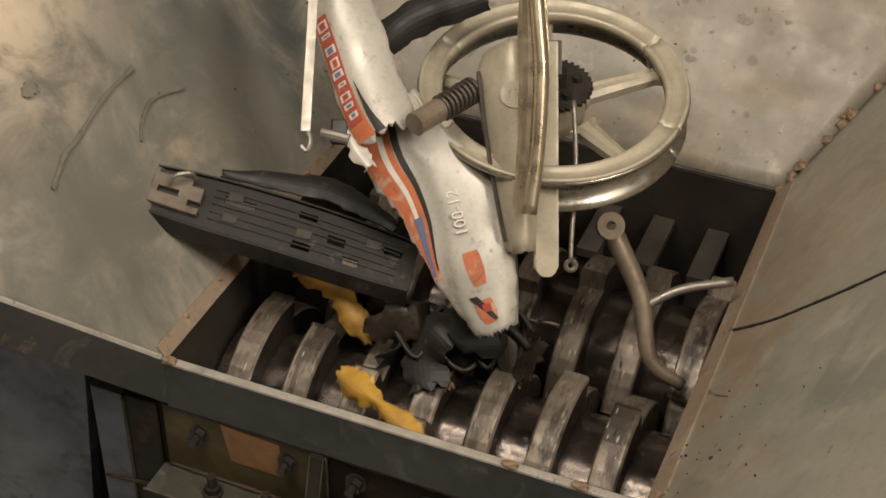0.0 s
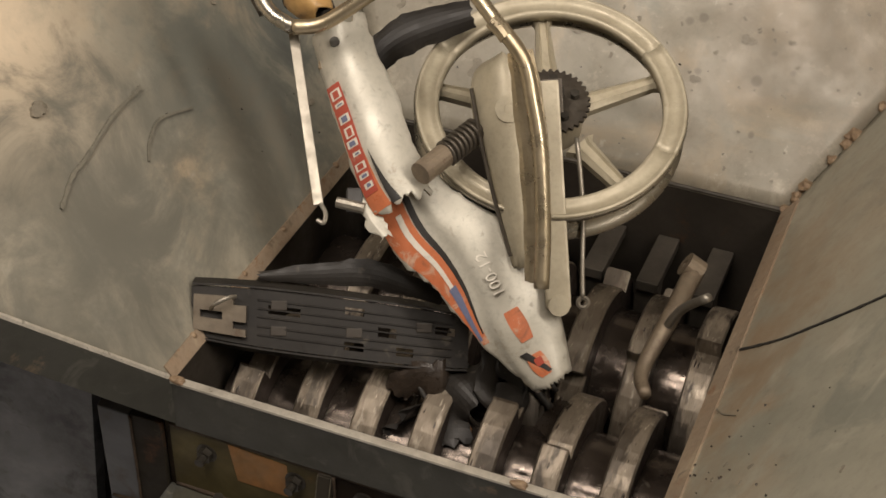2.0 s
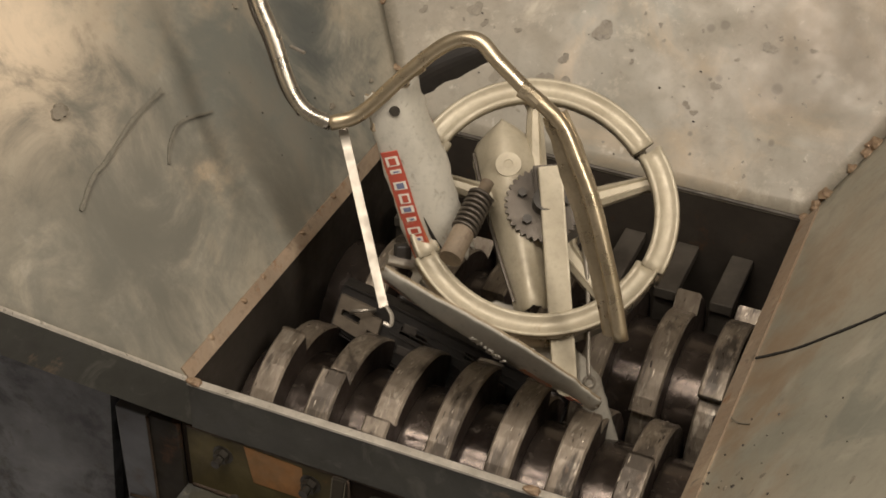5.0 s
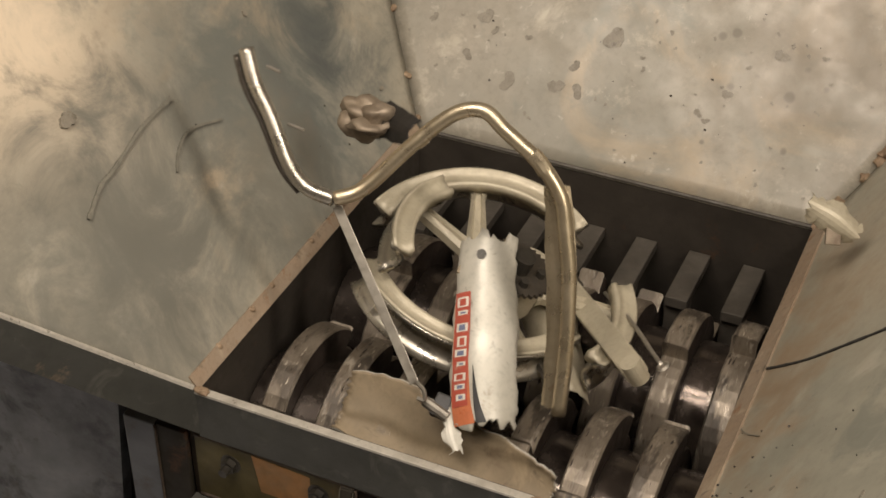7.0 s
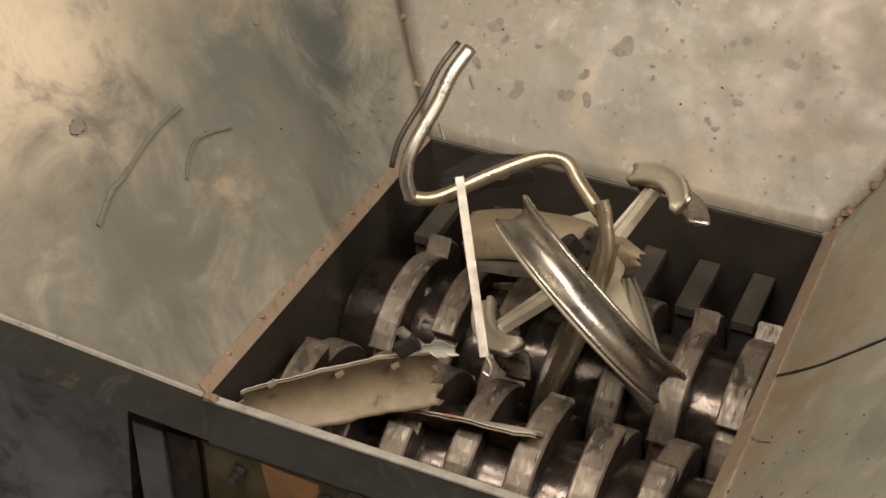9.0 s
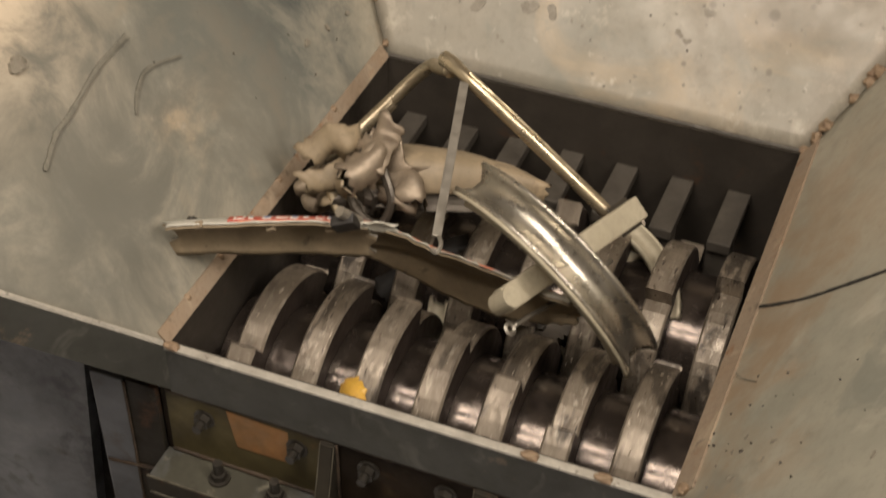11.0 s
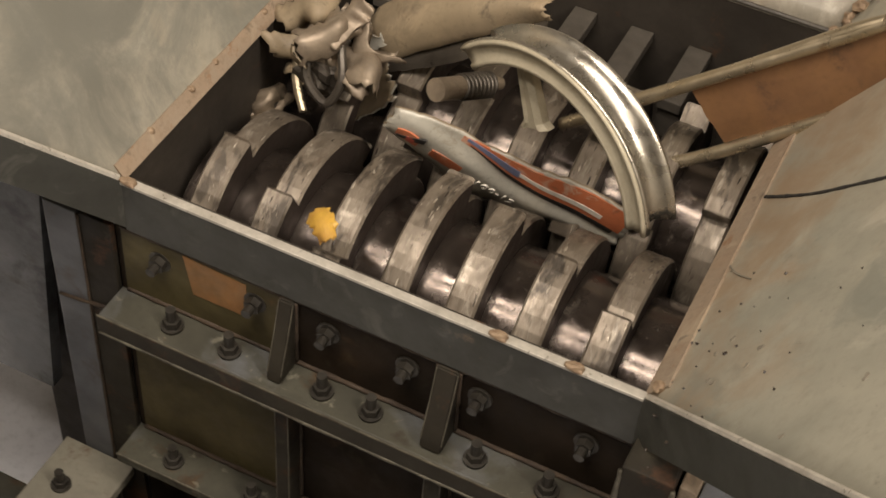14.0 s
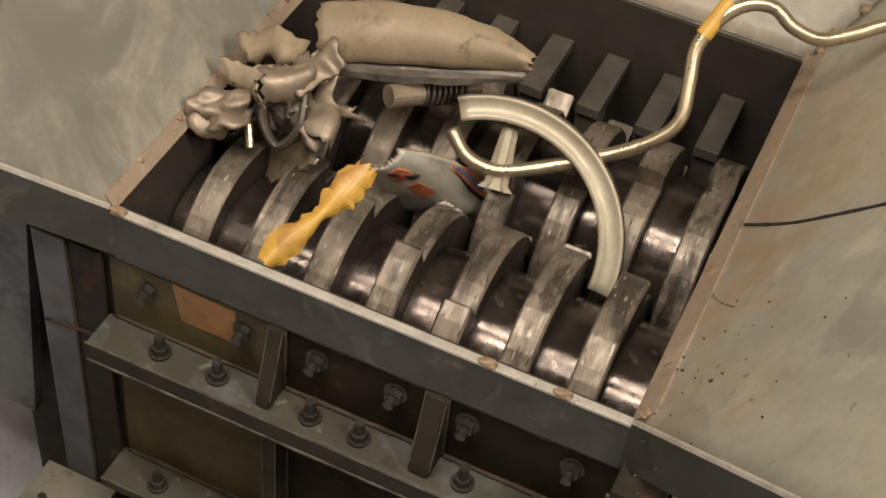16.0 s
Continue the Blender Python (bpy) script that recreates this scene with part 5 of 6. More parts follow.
tail_light = empty("tail_light")
part("lens", sheet([(-48, 18, 14, 0), (-20, 14, 36, 8), (20, -8, 38, 10), (52, -30, 20, 0)], 6, 10, 30, 2, 2, 81), M_AMBER, tail_light, "amber lens", smooth=True)
part("red_cap", sheet([(-44, 40, 12, 2), (0, 34, 16, 8), (44, 8, 10, 2)], 5, 6, 14, 2, 2, 82), M_RED, tail_light, "red lens edge", smooth=True)
part("housing", sheet([(-46, 10, 18, -16), (0, 0, 34, -18), (50, -26, 18, -16)], 10, 8, 16, 3, 3, 83), M_BLACK, tail_light)
tagged(tail_light, "dusty amber and dull red motorcycle tail light", "tail light")

clamp = empty("bracket")
part("plate", sheet([(-45, 26, 22, 0), (0, 4, 30, 4), (44, -26, 20, 0)], 5, 8, 20, 8, 6, 91), M_ALLOY, clamp)
part("tab", box((-0.012, -0.045, -0.006), (0.016, 0.0, 0.004), 0.002), M_CAST, clamp)
tagged(clamp, "broken cream cast bracket", "bracket")

scrap_a = empty("plastic_scrap")
part("shell", sheet([(-80, 44, 18, 0), (-30, 30, 26, 8), (14, -6, 20, 4), (40, -40, 26, 6), (70, -84, 10, 0)], 3, 8, 14, 8, 8, 51), M_YELLOW, scrap_a)
tagged(scrap_a, "torn yellow plastic scrap on the cutters", "plastic scrap", group="yellow plastic scraps")
scrap_b = empty("plastic_scrap")
part("shell", sheet([(-85, 76, 24, 0), (-40, 40, 28, 6), (0, 8, 14, 2), (36, -30, 24, 8), (86, -78, 16, 0)], 3, 8, 16, 8, 8, 57), M_YELLOW, scrap_b)
tagged(scrap_b, "torn yellow plastic scrap on the cutters", "plastic scrap", group="yellow plastic scraps")
scrap_c = empty("plastic_scrap")
part("shell", sheet([(-30, 22, 16, 0), (0, 4, 22, 6), (26, -26, 12, 0)], 3, 8, 8, 6, 5, 61), M_YELLOW, scrap_c)
tagged(scrap_c, "small torn yellow plastic scrap between the cutters", "plastic scrap", group="yellow plastic scraps")


def turning(shaft, y, forward, rate, t0=0.0):
    """A steady turn about the shaft's own axis."""
    rows = []
    for k in range(33):
        t = k * 0.5
        rows.append((t, pose(L / 2, y, AX_Z, -forward * rate * (t - t0))))
    walk(shaft, rows)


def hinge(angle):
    """The rail's bent arm, folded about the line of the tube that it grows from."""
    return Matrix.Translation((-0.120, -0.017, 0.0)) @ Matrix.Rotation(radians(angle), 4, Vector((0.79, 0.61, 0)))


def motions():
    turning(shaft_front, AX_F, 1, 69.0)
    turning(shaft_back, AX_B, -1, 69.0)
    walk(wheel, [
        (0, pose(0.508, 0.601, 0.329, 10.1, -0.7, 22.6)),
        (0.5, pose(0.495, 0.599, 0.343, 12.5, -0.7, 22.6)),
        (1, pose(0.466, 0.631, 0.318, 16.7, -0.6, 22.6)),
        (1.5, pose(0.500, 0.536, 0.340, 24.1, -0.2, 23.0)),
        (2, pose(0.493, 0.586, 0.350, 22.8, -0.9, 22.4)),
        (2.5, pose(0.531, 0.549, 0.348, 34.8, -0.6, 23.0)),
        (3, pose(0.509, 0.483, 0.373, 45.0, -0.5, 23.3)),
        (3.5, pose(0.487, 0.472, 0.363, 47.0, -0.4, 23.4)),
        (4.1, pose(0.515, 0.463, 0.337, 47.0, -0.6, 23.4)),
        (6.4, pose(0.416, 0.475, 0.045, 3.2, 15.2, 11.7)),
        (6.7, pose(0.405, 0.481, 0.040, 0.3, 19.2, 8.4)),
        (7, pose(0.434, 0.416, 0.093, -0.9, 23.2, 5.1)),
        (7.3, pose(0.452, 0.597, 0.041, 12.9, 7.5, 18.4)),
        (7.8, pose(0.468, 0.619, 0.032, 3.1, -8.6, 30.5)),
        (8.2, pose(0.531, 0.537, 0.110, -8.2, -16.4, 36.7)),
        (10.4, pose(0.514, 0.560, -0.091, -36.0, -43.4, 69.7)),
        (11.5, pose(0.550, 0.500, -0.330, 50, 20, 30)),
        (12.6, pose(0.550, 0.480, -0.520, 70, 30, 40)),
        (16, pose(0.550, 0.480, -0.540, 70, 30, 40))])
    walk(rim_low, [
        (0, pose(0.508, 0.601, 0.329, 10.1, -0.7, 22.6)),
        (0.5, pose(0.495, 0.599, 0.343, 12.5, -0.7, 22.6)),
        (1, pose(0.466, 0.631, 0.318, 16.7, -0.6, 22.6)),
        (1.5, pose(0.500, 0.536, 0.340, 24.1, -0.2, 23.0)),
        (2, pose(0.493, 0.586, 0.350, 22.8, -0.9, 22.4)),
        (2.5, pose(0.531, 0.549, 0.348, 34.8, -0.6, 23.0)),
        (3, pose(0.509, 0.483, 0.373, 45.0, -0.5, 23.3)),
        (3.5, pose(0.487, 0.472, 0.363, 47.0, -0.4, 23.4)),
        (4.1, pose(0.515, 0.463, 0.337, 47.0, -0.6, 23.4)),
        (6.4, pose(0.416, 0.475, 0.045, 3.2, 15.2, 11.7)),
        (6.7, pose(0.405, 0.481, 0.040, 0.3, 19.2, 8.4)),
        (7, pose(0.346, 0.474, 0.044, 1.4, 15.5, 11.9)),
        (7.3, pose(0.448, 0.531, 0.029, -14.5, -31.5, 51.1)),
        (7.8, pose(0.472, 0.533, 0.024, -100.6, -48.9, 146.5)),
        (8.2, pose(0.505, 0.504, 0.084, -139.4, -37.7, 169.4)),
        (10.4, pose(0.580, 0.453, 0.076, -139.8, -36.1, 170.8)),
        (11, pose(0.547, 0.399, 0.016, -118.1, -33.1, 166.9)),
        (11.5, pose(0.507, 0.446, -0.001, -88.8, -31.3, 167.1)),
        (12, pose(0.534, 0.479, 0.031, -56.1, -35.5, 157.5)),
        (12.5, pose(0.506, 0.455, 0.003, -83.5, -34.4, 158.2)),
        (13, pose(0.580, 0.258, 0.092, -61.6, -13.3, 159.4)),
        (13.5, pose(0.569, 0.341, -0.010, -88.7, -14.4, 157.1)),
        (14, pose(0.581, 0.362, -0.012, -85.7, -13.0, 158.4)),
        (14.5, pose(0.480, 0.451, -0.078, -93.2, -27.8, 167.5)),
        (15, pose(0.537, 0.431, -0.073, -78.4, -26.1, 164.2)),
        (15.4, pose(0.648, 0.447, -0.036, -79.6, -11.6, 133.4)),
        (15.7, pose(0.505, 0.389, -0.131, -50.0, -29.7, 164.3)),
        (16, pose(0.503, 0.381, -0.152, -41.4, -29.7, 162.8))])
    walk(rim_top, [
        (0, pose(0.508, 0.601, 0.329, 10.1, -0.7, 22.6)),
        (0.5, pose(0.495, 0.599, 0.343, 12.5, -0.7, 22.6)),
        (1, pose(0.466, 0.631, 0.318, 16.7, -0.6, 22.6)),
        (1.5, pose(0.500, 0.536, 0.340, 24.1, -0.2, 23.0)),
        (2, pose(0.493, 0.586, 0.350, 22.8, -0.9, 22.4)),
        (2.5, pose(0.531, 0.549, 0.348, 34.8, -0.6, 23.0)),
        (3, pose(0.509, 0.483, 0.373, 45.0, -0.5, 23.3)),
        (3.5, pose(0.487, 0.472, 0.363, 47.0, -0.4, 23.4)),
        (4.1, pose(0.515, 0.463, 0.337, 47.0, -0.6, 23.4)),
        (6.4, pose(0.416, 0.475, 0.045, 3.2, 15.2, 11.7)),
        (6.7, pose(0.405, 0.481, 0.040, 0.3, 19.2, 8.4)),
        (7, pose(0.349, 0.454, 0.052, 12.9, 4.4, 20.6)),
        (7.3, pose(0.554, 0.388, 0.165, 41.3, 2.7, 22.0)),
        (7.5, pose(0.594, 0.420, 0.084, 31.9, 15.3, 12.3)),
        (7.8, pose(0.535, 0.458, -0.070, 14.8, 23.2, 5.6)),
        (8.2, pose(0.478, 0.475, -0.191, -3.6, 30.8, -1.9)),
        (10.3, pose(0.350, 0.620, -0.340, 50, 10, 20)),
        (11.5, pose(0.350, 0.550, -0.500, 60, 20, 30)),
        (16, pose(0.350, 0.500, -0.540, 60, 20, 30))])
    walk(swing_arm, [
        (0, pose(0.558, 0.421, 0.334, 52.1, -0.8, 22.7)),
        (0.5, pose(0.556, 0.433, 0.359, 52.4, -3.4, 24.7)),
        (1, pose(0.581, 0.407, 0.336, 52.4, -6.6, 27.3)),
        (1.5, pose(0.564, 0.362, 0.291, 53.1, -2.0, 24.4)),
        (2, pose(0.566, 0.395, 0.312, 52.7, -3.5, 24.4)),
        (2.5, pose(0.620, 0.359, 0.270, 52.7, -4.1, 25.7)),
        (3, pose(0.586, 0.337, 0.255, 52.6, -7.9, 28.9)),
        (3.5, pose(0.579, 0.337, 0.251, 52.5, -8.5, 29.5)),
        (4.1, pose(0.559, 0.349, 0.242, 52.9, -3.9, 26.0)),
        (6.4, pose(0.585, 0.370, 0.044, 27.2, -10.5, 31.6)),
        (7, pose(0.599, 0.443, 0.037, -12.7, -27.0, 46.5)),
        (7.3, pose(0.634, 0.492, 0.081, -4.5, -22.9, 42.3)),
        (7.8, pose(0.641, 0.525, 0.038, -1.1, -17.2, 37.3)),
        (8.2, pose(0.565, 0.535, 0.089, 2.7, -30.2, 49.6)),
        (10.4, pose(0.637, 0.408, 0.058, -4.8, 40.7, -16.2)),
        (11, pose(0.599, 0.400, 0.087, -8.3, 39.2, -23.9)),
        (11.5, pose(0.754, 0.532, 0.089, -26.8, 34.8, -18.8)),
        (12, pose(0.799, 0.613, 0.132, -29.9, 38.0, -28.1)),
        (12.5, pose(0.767, 0.554, 0.003, -30.5, 37.3, -27.9)),
        (13.2, pose(0.780, 0.600, -0.300, 60, 20, 40)),
        (16, pose(0.780, 0.500, -0.520, 60, 20, 40))])
    walk(chain_case, [
        (0, pose(0.506, 0.404, 0.354, 52.1, -2.2, 23.7)),
        (0.5, pose(0.490, 0.412, 0.382, 52.3, -4.4, 25.4)),
        (1, pose(0.498, 0.399, 0.383, 52.4, -7.3, 27.7)),
        (1.5, pose(0.503, 0.361, 0.340, 53.1, -3.3, 25.4)),
        (2, pose(0.490, 0.396, 0.367, 52.6, -5.6, 26.0)),
        (2.5, pose(0.538, 0.377, 0.320, 52.7, -2.6, 24.5)),
        (3, pose(0.482, 0.386, 0.309, 52.9, -4.3, 26.2)),
        (3.5, pose(0.493, 0.373, 0.281, 52.8, -6.2, 27.8)),
        (4.1, pose(0.466, 0.440, 0.262, 39.2, -3.1, 24.8)),
        (6.4, pose(0.445, 0.436, 0.070, 23.5, -13.5, 32.9)),
        (7, pose(0.505, 0.442, 0.002, 9.8, -10.3, 30.3)),
        (7.3, pose(0.485, 0.475, 0.098, 29.1, -5.4, 27.1)),
        (7.8, pose(0.526, 0.503, 0.064, 27.0, -15.8, 35.1)),
        (8.2, pose(0.572, 0.540, 0.065, 27.7, -24.9, 43.2)),
        (10.3, pose(0.620, 0.500, -0.300, 80, 10, 60)),
        (16, pose(0.620, 0.470, -0.530, 80, 10, 60))])
    walk(shock, [
        (0, pose(0.393, 0.409, 0.416, 0.3, 40.2, -19.1)),
        (0.5, pose(0.396, 0.394, 0.404, -3.0, 38.3, -15.3)),
        (1, pose(0.395, 0.379, 0.408, -0.5, 37.6, -13.6)),
        (1.5, pose(0.400, 0.351, 0.387, 23.0, 35.9, -9.9)),
        (2, pose(0.399, 0.378, 0.389, 7.3, 37.0, -13.2)),
        (2.5, pose(0.422, 0.325, 0.362, 41.4, 36.3, -11.3)),
        (3, pose(0.384, 0.307, 0.288, 41.4, 36.6, -11.2)),
        (3.5, pose(0.381, 0.307, 0.283, 42.4, 35.4, -9.3)),
        (4.1, pose(0.385, 0.332, 0.296, 10.2, 38.1, -13.3)),
        (6.4, pose(0.416, 0.473, 0.058, 15.3, -17.2, 37.2)),
        (8.2, pose(0.350, 0.800, -0.260, 70, 0, 60)),
        (12, pose(0.330, 0.780, -0.200, 80, 0, 80)),
        (13.5, pose(0.397, 0.546, -0.051, -39.1, 42.3, -48.8)),
        (14.2, pose(0.361, 0.527, -0.017, -30.4, 40.1, -41.5)),
        (15, pose(0.311, 0.548, 0.080, 3.5, 37.6, -31.3)),
        (15.6, pose(0.338, 0.512, 0.039, -20.4, 42.0, -47.7)),
        (16, pose(0.352, 0.508, 0.025, -14.9, 41.5, -48.9))])
    walk(rail, [
        (0, pose(0.212, 0.447, 0.626, 57.4, 9.1, -0.4)),
        (0.5, pose(0.226, 0.413, 0.600, 57.6, 9.1, 0.2)),
        (1, pose(0.237, 0.373, 0.574, 59.4, 7.6, -0.8)),
        (1.5, pose(0.216, 0.336, 0.548, 61.1, 6.9, -2.0)),
        (2, pose(0.212, 0.366, 0.555, 61.2, 6.2, -3.1)),
        (2.5, pose(0.209, 0.315, 0.523, 65.5, 2.4, -5.3)),
        (3, pose(0.174, 0.248, 0.462, 66.7, -3.1, 2.7)),
        (3.5, pose(0.163, 0.233, 0.451, 62.7, -0.9, 7.3)),
        (4.1, pose(0.274, 0.317, 0.479, 67.6, 1.7, -7.9)),
        (6.4, pose(0.278, 0.271, 0.380, 62.8, -7.0, 14.1)),
        (6.7, pose(0.276, 0.275, 0.390, 60.2, -4.0, 15.4)),
        (7, pose(0.294, 0.253, 0.347, 62.8, -0.9, 7.9)),
        (7.3, pose(0.318, 0.298, 0.348, 62.7, 8.3, -9.4)),
        (7.5, pose(0.352, 0.338, 0.345, 55.2, 17.5, -24.0)),
        (7.8, pose(0.354, 0.353, 0.334, 51.4, 20.8, -27.8)),
        (8.2, pose(0.415, 0.363, 0.293, 48.7, 25.8, -15.4)),
        (9.3, pose(0.260, 0.470, 0.200, 30, -8, -6)),
        (10.4, pose(0.099, 0.574, 0.123, 8.9, -43.0, 3.5)),
        (11, pose(0.095, 0.589, 0.057, 18.3, -43.9, -13.6)),
        (11.5, pose(0.122, 0.625, 0.044, 2.7, -41.6, -15.9)),
        (12, pose(0.150, 0.623, 0.092, -10.1, -37.3, -2.1)),
        (12.5, pose(0.140, 0.630, 0.060, -10, -37, -2)),
        (13.4, pose(0.300, 0.700, -0.280, 20, -20, 10)),
        (16, pose(0.400, 0.560, -0.520, 60, -10, 10))])
    walk(flat_strip, [
        (0, pose(0.151, 0.331, 0.522, 36.9, 0.8, 21.5)),
        (0.5, pose(0.151, 0.309, 0.506, 34.3, -6.3, 27.0)),
        (1, pose(0.166, 0.270, 0.474, 26.4, -8.1, 28.4)),
        (1.5, pose(0.143, 0.222, 0.438, 29.2, -5.2, 26.8)),
        (2, pose(0.154, 0.263, 0.450, 33.0, -8.6, 28.4)),
        (2.5, pose(0.163, 0.201, 0.407, 45.7, -5.4, 26.7)),
        (3, pose(0.142, 0.148, 0.319, 38.1, -14.2, 33.9)),
        (3.5, pose(0.147, 0.146, 0.309, 51.3, -16.0, 35.5)),
        (4.1, pose(0.228, 0.220, 0.357, 36.1, -7.3, 28.5)),
        (6.4, pose(0.276, 0.179, 0.223, 37.8, -23.5, 42.8)),
        (6.7, pose(0.287, 0.192, 0.233, 45.0, -23.9, 43.3)),
        (7, pose(0.276, 0.176, 0.186, 50.5, -19.0, 39.0)),
        (7.3, pose(0.305, 0.228, 0.238, 44.4, -17.2, 37.3)),
        (7.5, pose(0.322, 0.274, 0.254, 50.3, -9.2, 30.9)),
        (7.8, pose(0.342, 0.300, 0.246, 40.9, -13.5, 34.3)),
        (8.2, pose(0.369, 0.321, 0.185, 37.7, -14.2, 34.9)),
        (10.4, pose(0.360, 0.407, 0.173, 43.6, 11.9, 15.1)),
        (11, pose(0.345, 0.451, 0.188, 16.7, 7.3, 15.4)),
        (11.5, pose(0.391, 0.444, 0.176, 30.2, 4.7, 17.5)),
        (12, pose(0.462, 0.544, 0.222, 23.4, -6.1, 27.4)),
        (12.5, pose(0.418, 0.423, 0.146, 29.1, 4.3, 16.6)),
        (12.8, pose(0.333, 0.577, 0.126, 1.9, 10.9, 10.4)),
        (13.4, pose(0.300, 0.700, -0.350, 90, 0, 20)),
        (16, pose(0.300, 0.600, -0.520, 90, 0, 20))])
    walk(upper, [
        (0, pose(0.186, 0.373, 0.458, 38.9, -3.6, 17.4)),
        (0.5, pose(0.199, 0.354, 0.439, 39.7, -3.6, 17.7)),
        (1, pose(0.228, 0.330, 0.417, 42.1, -3.4, 18.8)),
        (1.5, pose(0.202, 0.283, 0.384, 41.8, -3.3, 19.0)),
        (2, pose(0.219, 0.324, 0.395, 42.0, -3.4, 18.2)),
        (2.5, pose(0.209, 0.266, 0.365, 40.7, -1.9, 17.3)),
        (3, pose(0.180, 0.225, 0.295, 35.4, -8.8, 19.6)),
        (3.5, pose(0.177, 0.220, 0.285, 32.1, -10.7, 19.3)),
        (4.1, pose(0.251, 0.326, 0.339, 88.6, 11.1, 32.4)),
        (6.4, pose(0.333, 0.297, 0.206, 30.9, -2.1, 49.4)),
        (6.7, pose(0.385, 0.323, 0.208, 31.1, -19.9, 26.4)),
        (7, pose(0.433, 0.223, 0.093, 31.3, 12.0, 4.3)),
        (7.3, pose(0.448, 0.234, 0.101, 52.5, 11.1, 15.5)),
        (7.5, pose(0.428, 0.277, 0.133, 52.0, 15.0, 12.5)),
        (7.7, pose(0.374, 0.294, 0.114, 67.8, -37.5, -31.8)),
        (7.9, pose(0.216, 0.146, 0.054, 159.8, 9.0, -60.8)),
        (8, pose(0.204, 0.114, 0.059, -155.1, 39.6, -30.3)),
        (8.2, pose(0.233, 0.125, 0.052, -144.3, 43.1, -19.5)),
        (9.3, pose(0.211, 0.136, 0.029, -94.0, 57.6, 26.8)),
        (10.4, pose(0.142, 0.100, 0.058, -59.5, 52.1, 59.3)),
        (11, pose(0.136, 0.198, 0.164, -43.1, 58.0, 62.9)),
        (11.5, pose(0.160, 0.154, 0.042, -77.6, 53.1, 45.1)),
        (12, pose(0.163, 0.169, 0.035, -96.0, 52.4, 29.1)),
        (12.5, pose(0.079, 0.202, 0.090, -138.2, 48.1, -16.4)),
        (13, pose(0.126, 0.220, 0.063, -121.5, 31.7, -19.0)),
        (13.5, pose(0.073, 0.467, -0.092, -101.7, 21.6, -25.1)),
        (14, pose(0.074, 0.539, -0.168, -101.8, 18.0, -16.2)),
        (14.5, pose(0.090, 0.314, 0.003, -115.2, 22.5, -23.9)),
        (15, pose(0.041, 0.127, 0.052, -142.4, 28.7, -9.8)),
        (15.4, pose(0.100, 0.154, 0.035, -123.7, 21.6, -17.0)),
        (15.7, pose(0.100, 0.249, -0.022, -105.2, 16.0, -17.7)),
        (16, pose(0.062, 0.349, -0.094, -98.4, 17.9, -21.7))])
    walk(lower, [
        (0, pose(0.428, 0.283, 0.200, 51.8, 7.3, 16.4)),
        (0.5, pose(0.455, 0.277, 0.189, 46.1, -0.4, 15.9)),
        (1, pose(0.501, 0.261, 0.165, 52.7, -1.0, 23.0)),
        (1.5, pose(0.480, 0.216, 0.123, 53.1, -0.9, 23.6)),
        (2, pose(0.499, 0.258, 0.143, 52.8, -2.2, 23.4)),
        (2.5, pose(0.505, 0.245, 0.131, 93.8, -17.7, -9.6)),
        (3, pose(0.489, 0.249, 0.107, 114.5, -28.1, -11.1)),
        (3.5, pose(0.489, 0.250, 0.102, 114.3, -27.8, -11.2)),
        (4.1, pose(0.521, 0.278, 0.118, 103.1, -17.0, -16.9)),
        (6.4, pose(0.500, 0.159, -0.058, 172.9, -11.2, -31.3)),
        (6.7, pose(0.486, 0.179, -0.065, 179.1, -2.0, -32.8)),
        (7, pose(0.475, 0.129, -0.074, -152.8, 26.3, -57.4)),
        (7.3, pose(0.419, 0.167, -0.119, -102.4, 33.3, -33.1)),
        (7.8, pose(0.180, 0.076, -0.046, -55.2, 31.2, 17.2)),
        (8.2, pose(0.237, 0.158, -0.115, -60.4, 32.0, 20.5)),
        (10.4, pose(0.492, 0.257, 0.011, -56.9, 62.0, 38.0)),
        (11, pose(0.456, 0.333, 0.040, -65.6, 46.0, 8.6)),
        (11.5, pose(0.509, 0.280, -0.037, -128.9, 62.4, -43.8)),
        (12, pose(0.540, 0.341, -0.005, -124.2, 55.6, -30.1)),
        (12.5, pose(0.510, 0.380, 0.015, -158.9, 46.4, -43.5)),
        (13, pose(0.505, 0.389, 0.022, -121.1, 61.6, -18.2)),
        (13.17, pose(0.485, 0.423, -0.023, -119.9, 12.0, -72.3)),
        (13.33, pose(0.454, 0.404, -0.052, -98.7, -1.4, -113.1)),
        (13.5, pose(0.401, 0.391, -0.086, -108.6, 23.7, -175.8)),
        (14, pose(0.456, 0.412, -0.092, -112.0, 33.0, 170.0)),
        (14.5, pose(0.437, 0.386, -0.072, -108.0, 13.5, -175.0)),
        (15, pose(0.475, 0.436, -0.014, -106.5, -23.3, 177.6)),
        (15.3, pose(0.445, 0.406, -0.027, -97.4, 17.0, -149.5)),
        (15.6, pose(0.461, 0.384, -0.078, -93.4, 20.7, -145.1)),
        (16, pose(0.414, 0.443, -0.123, -111.5, 8.1, -149.1))])
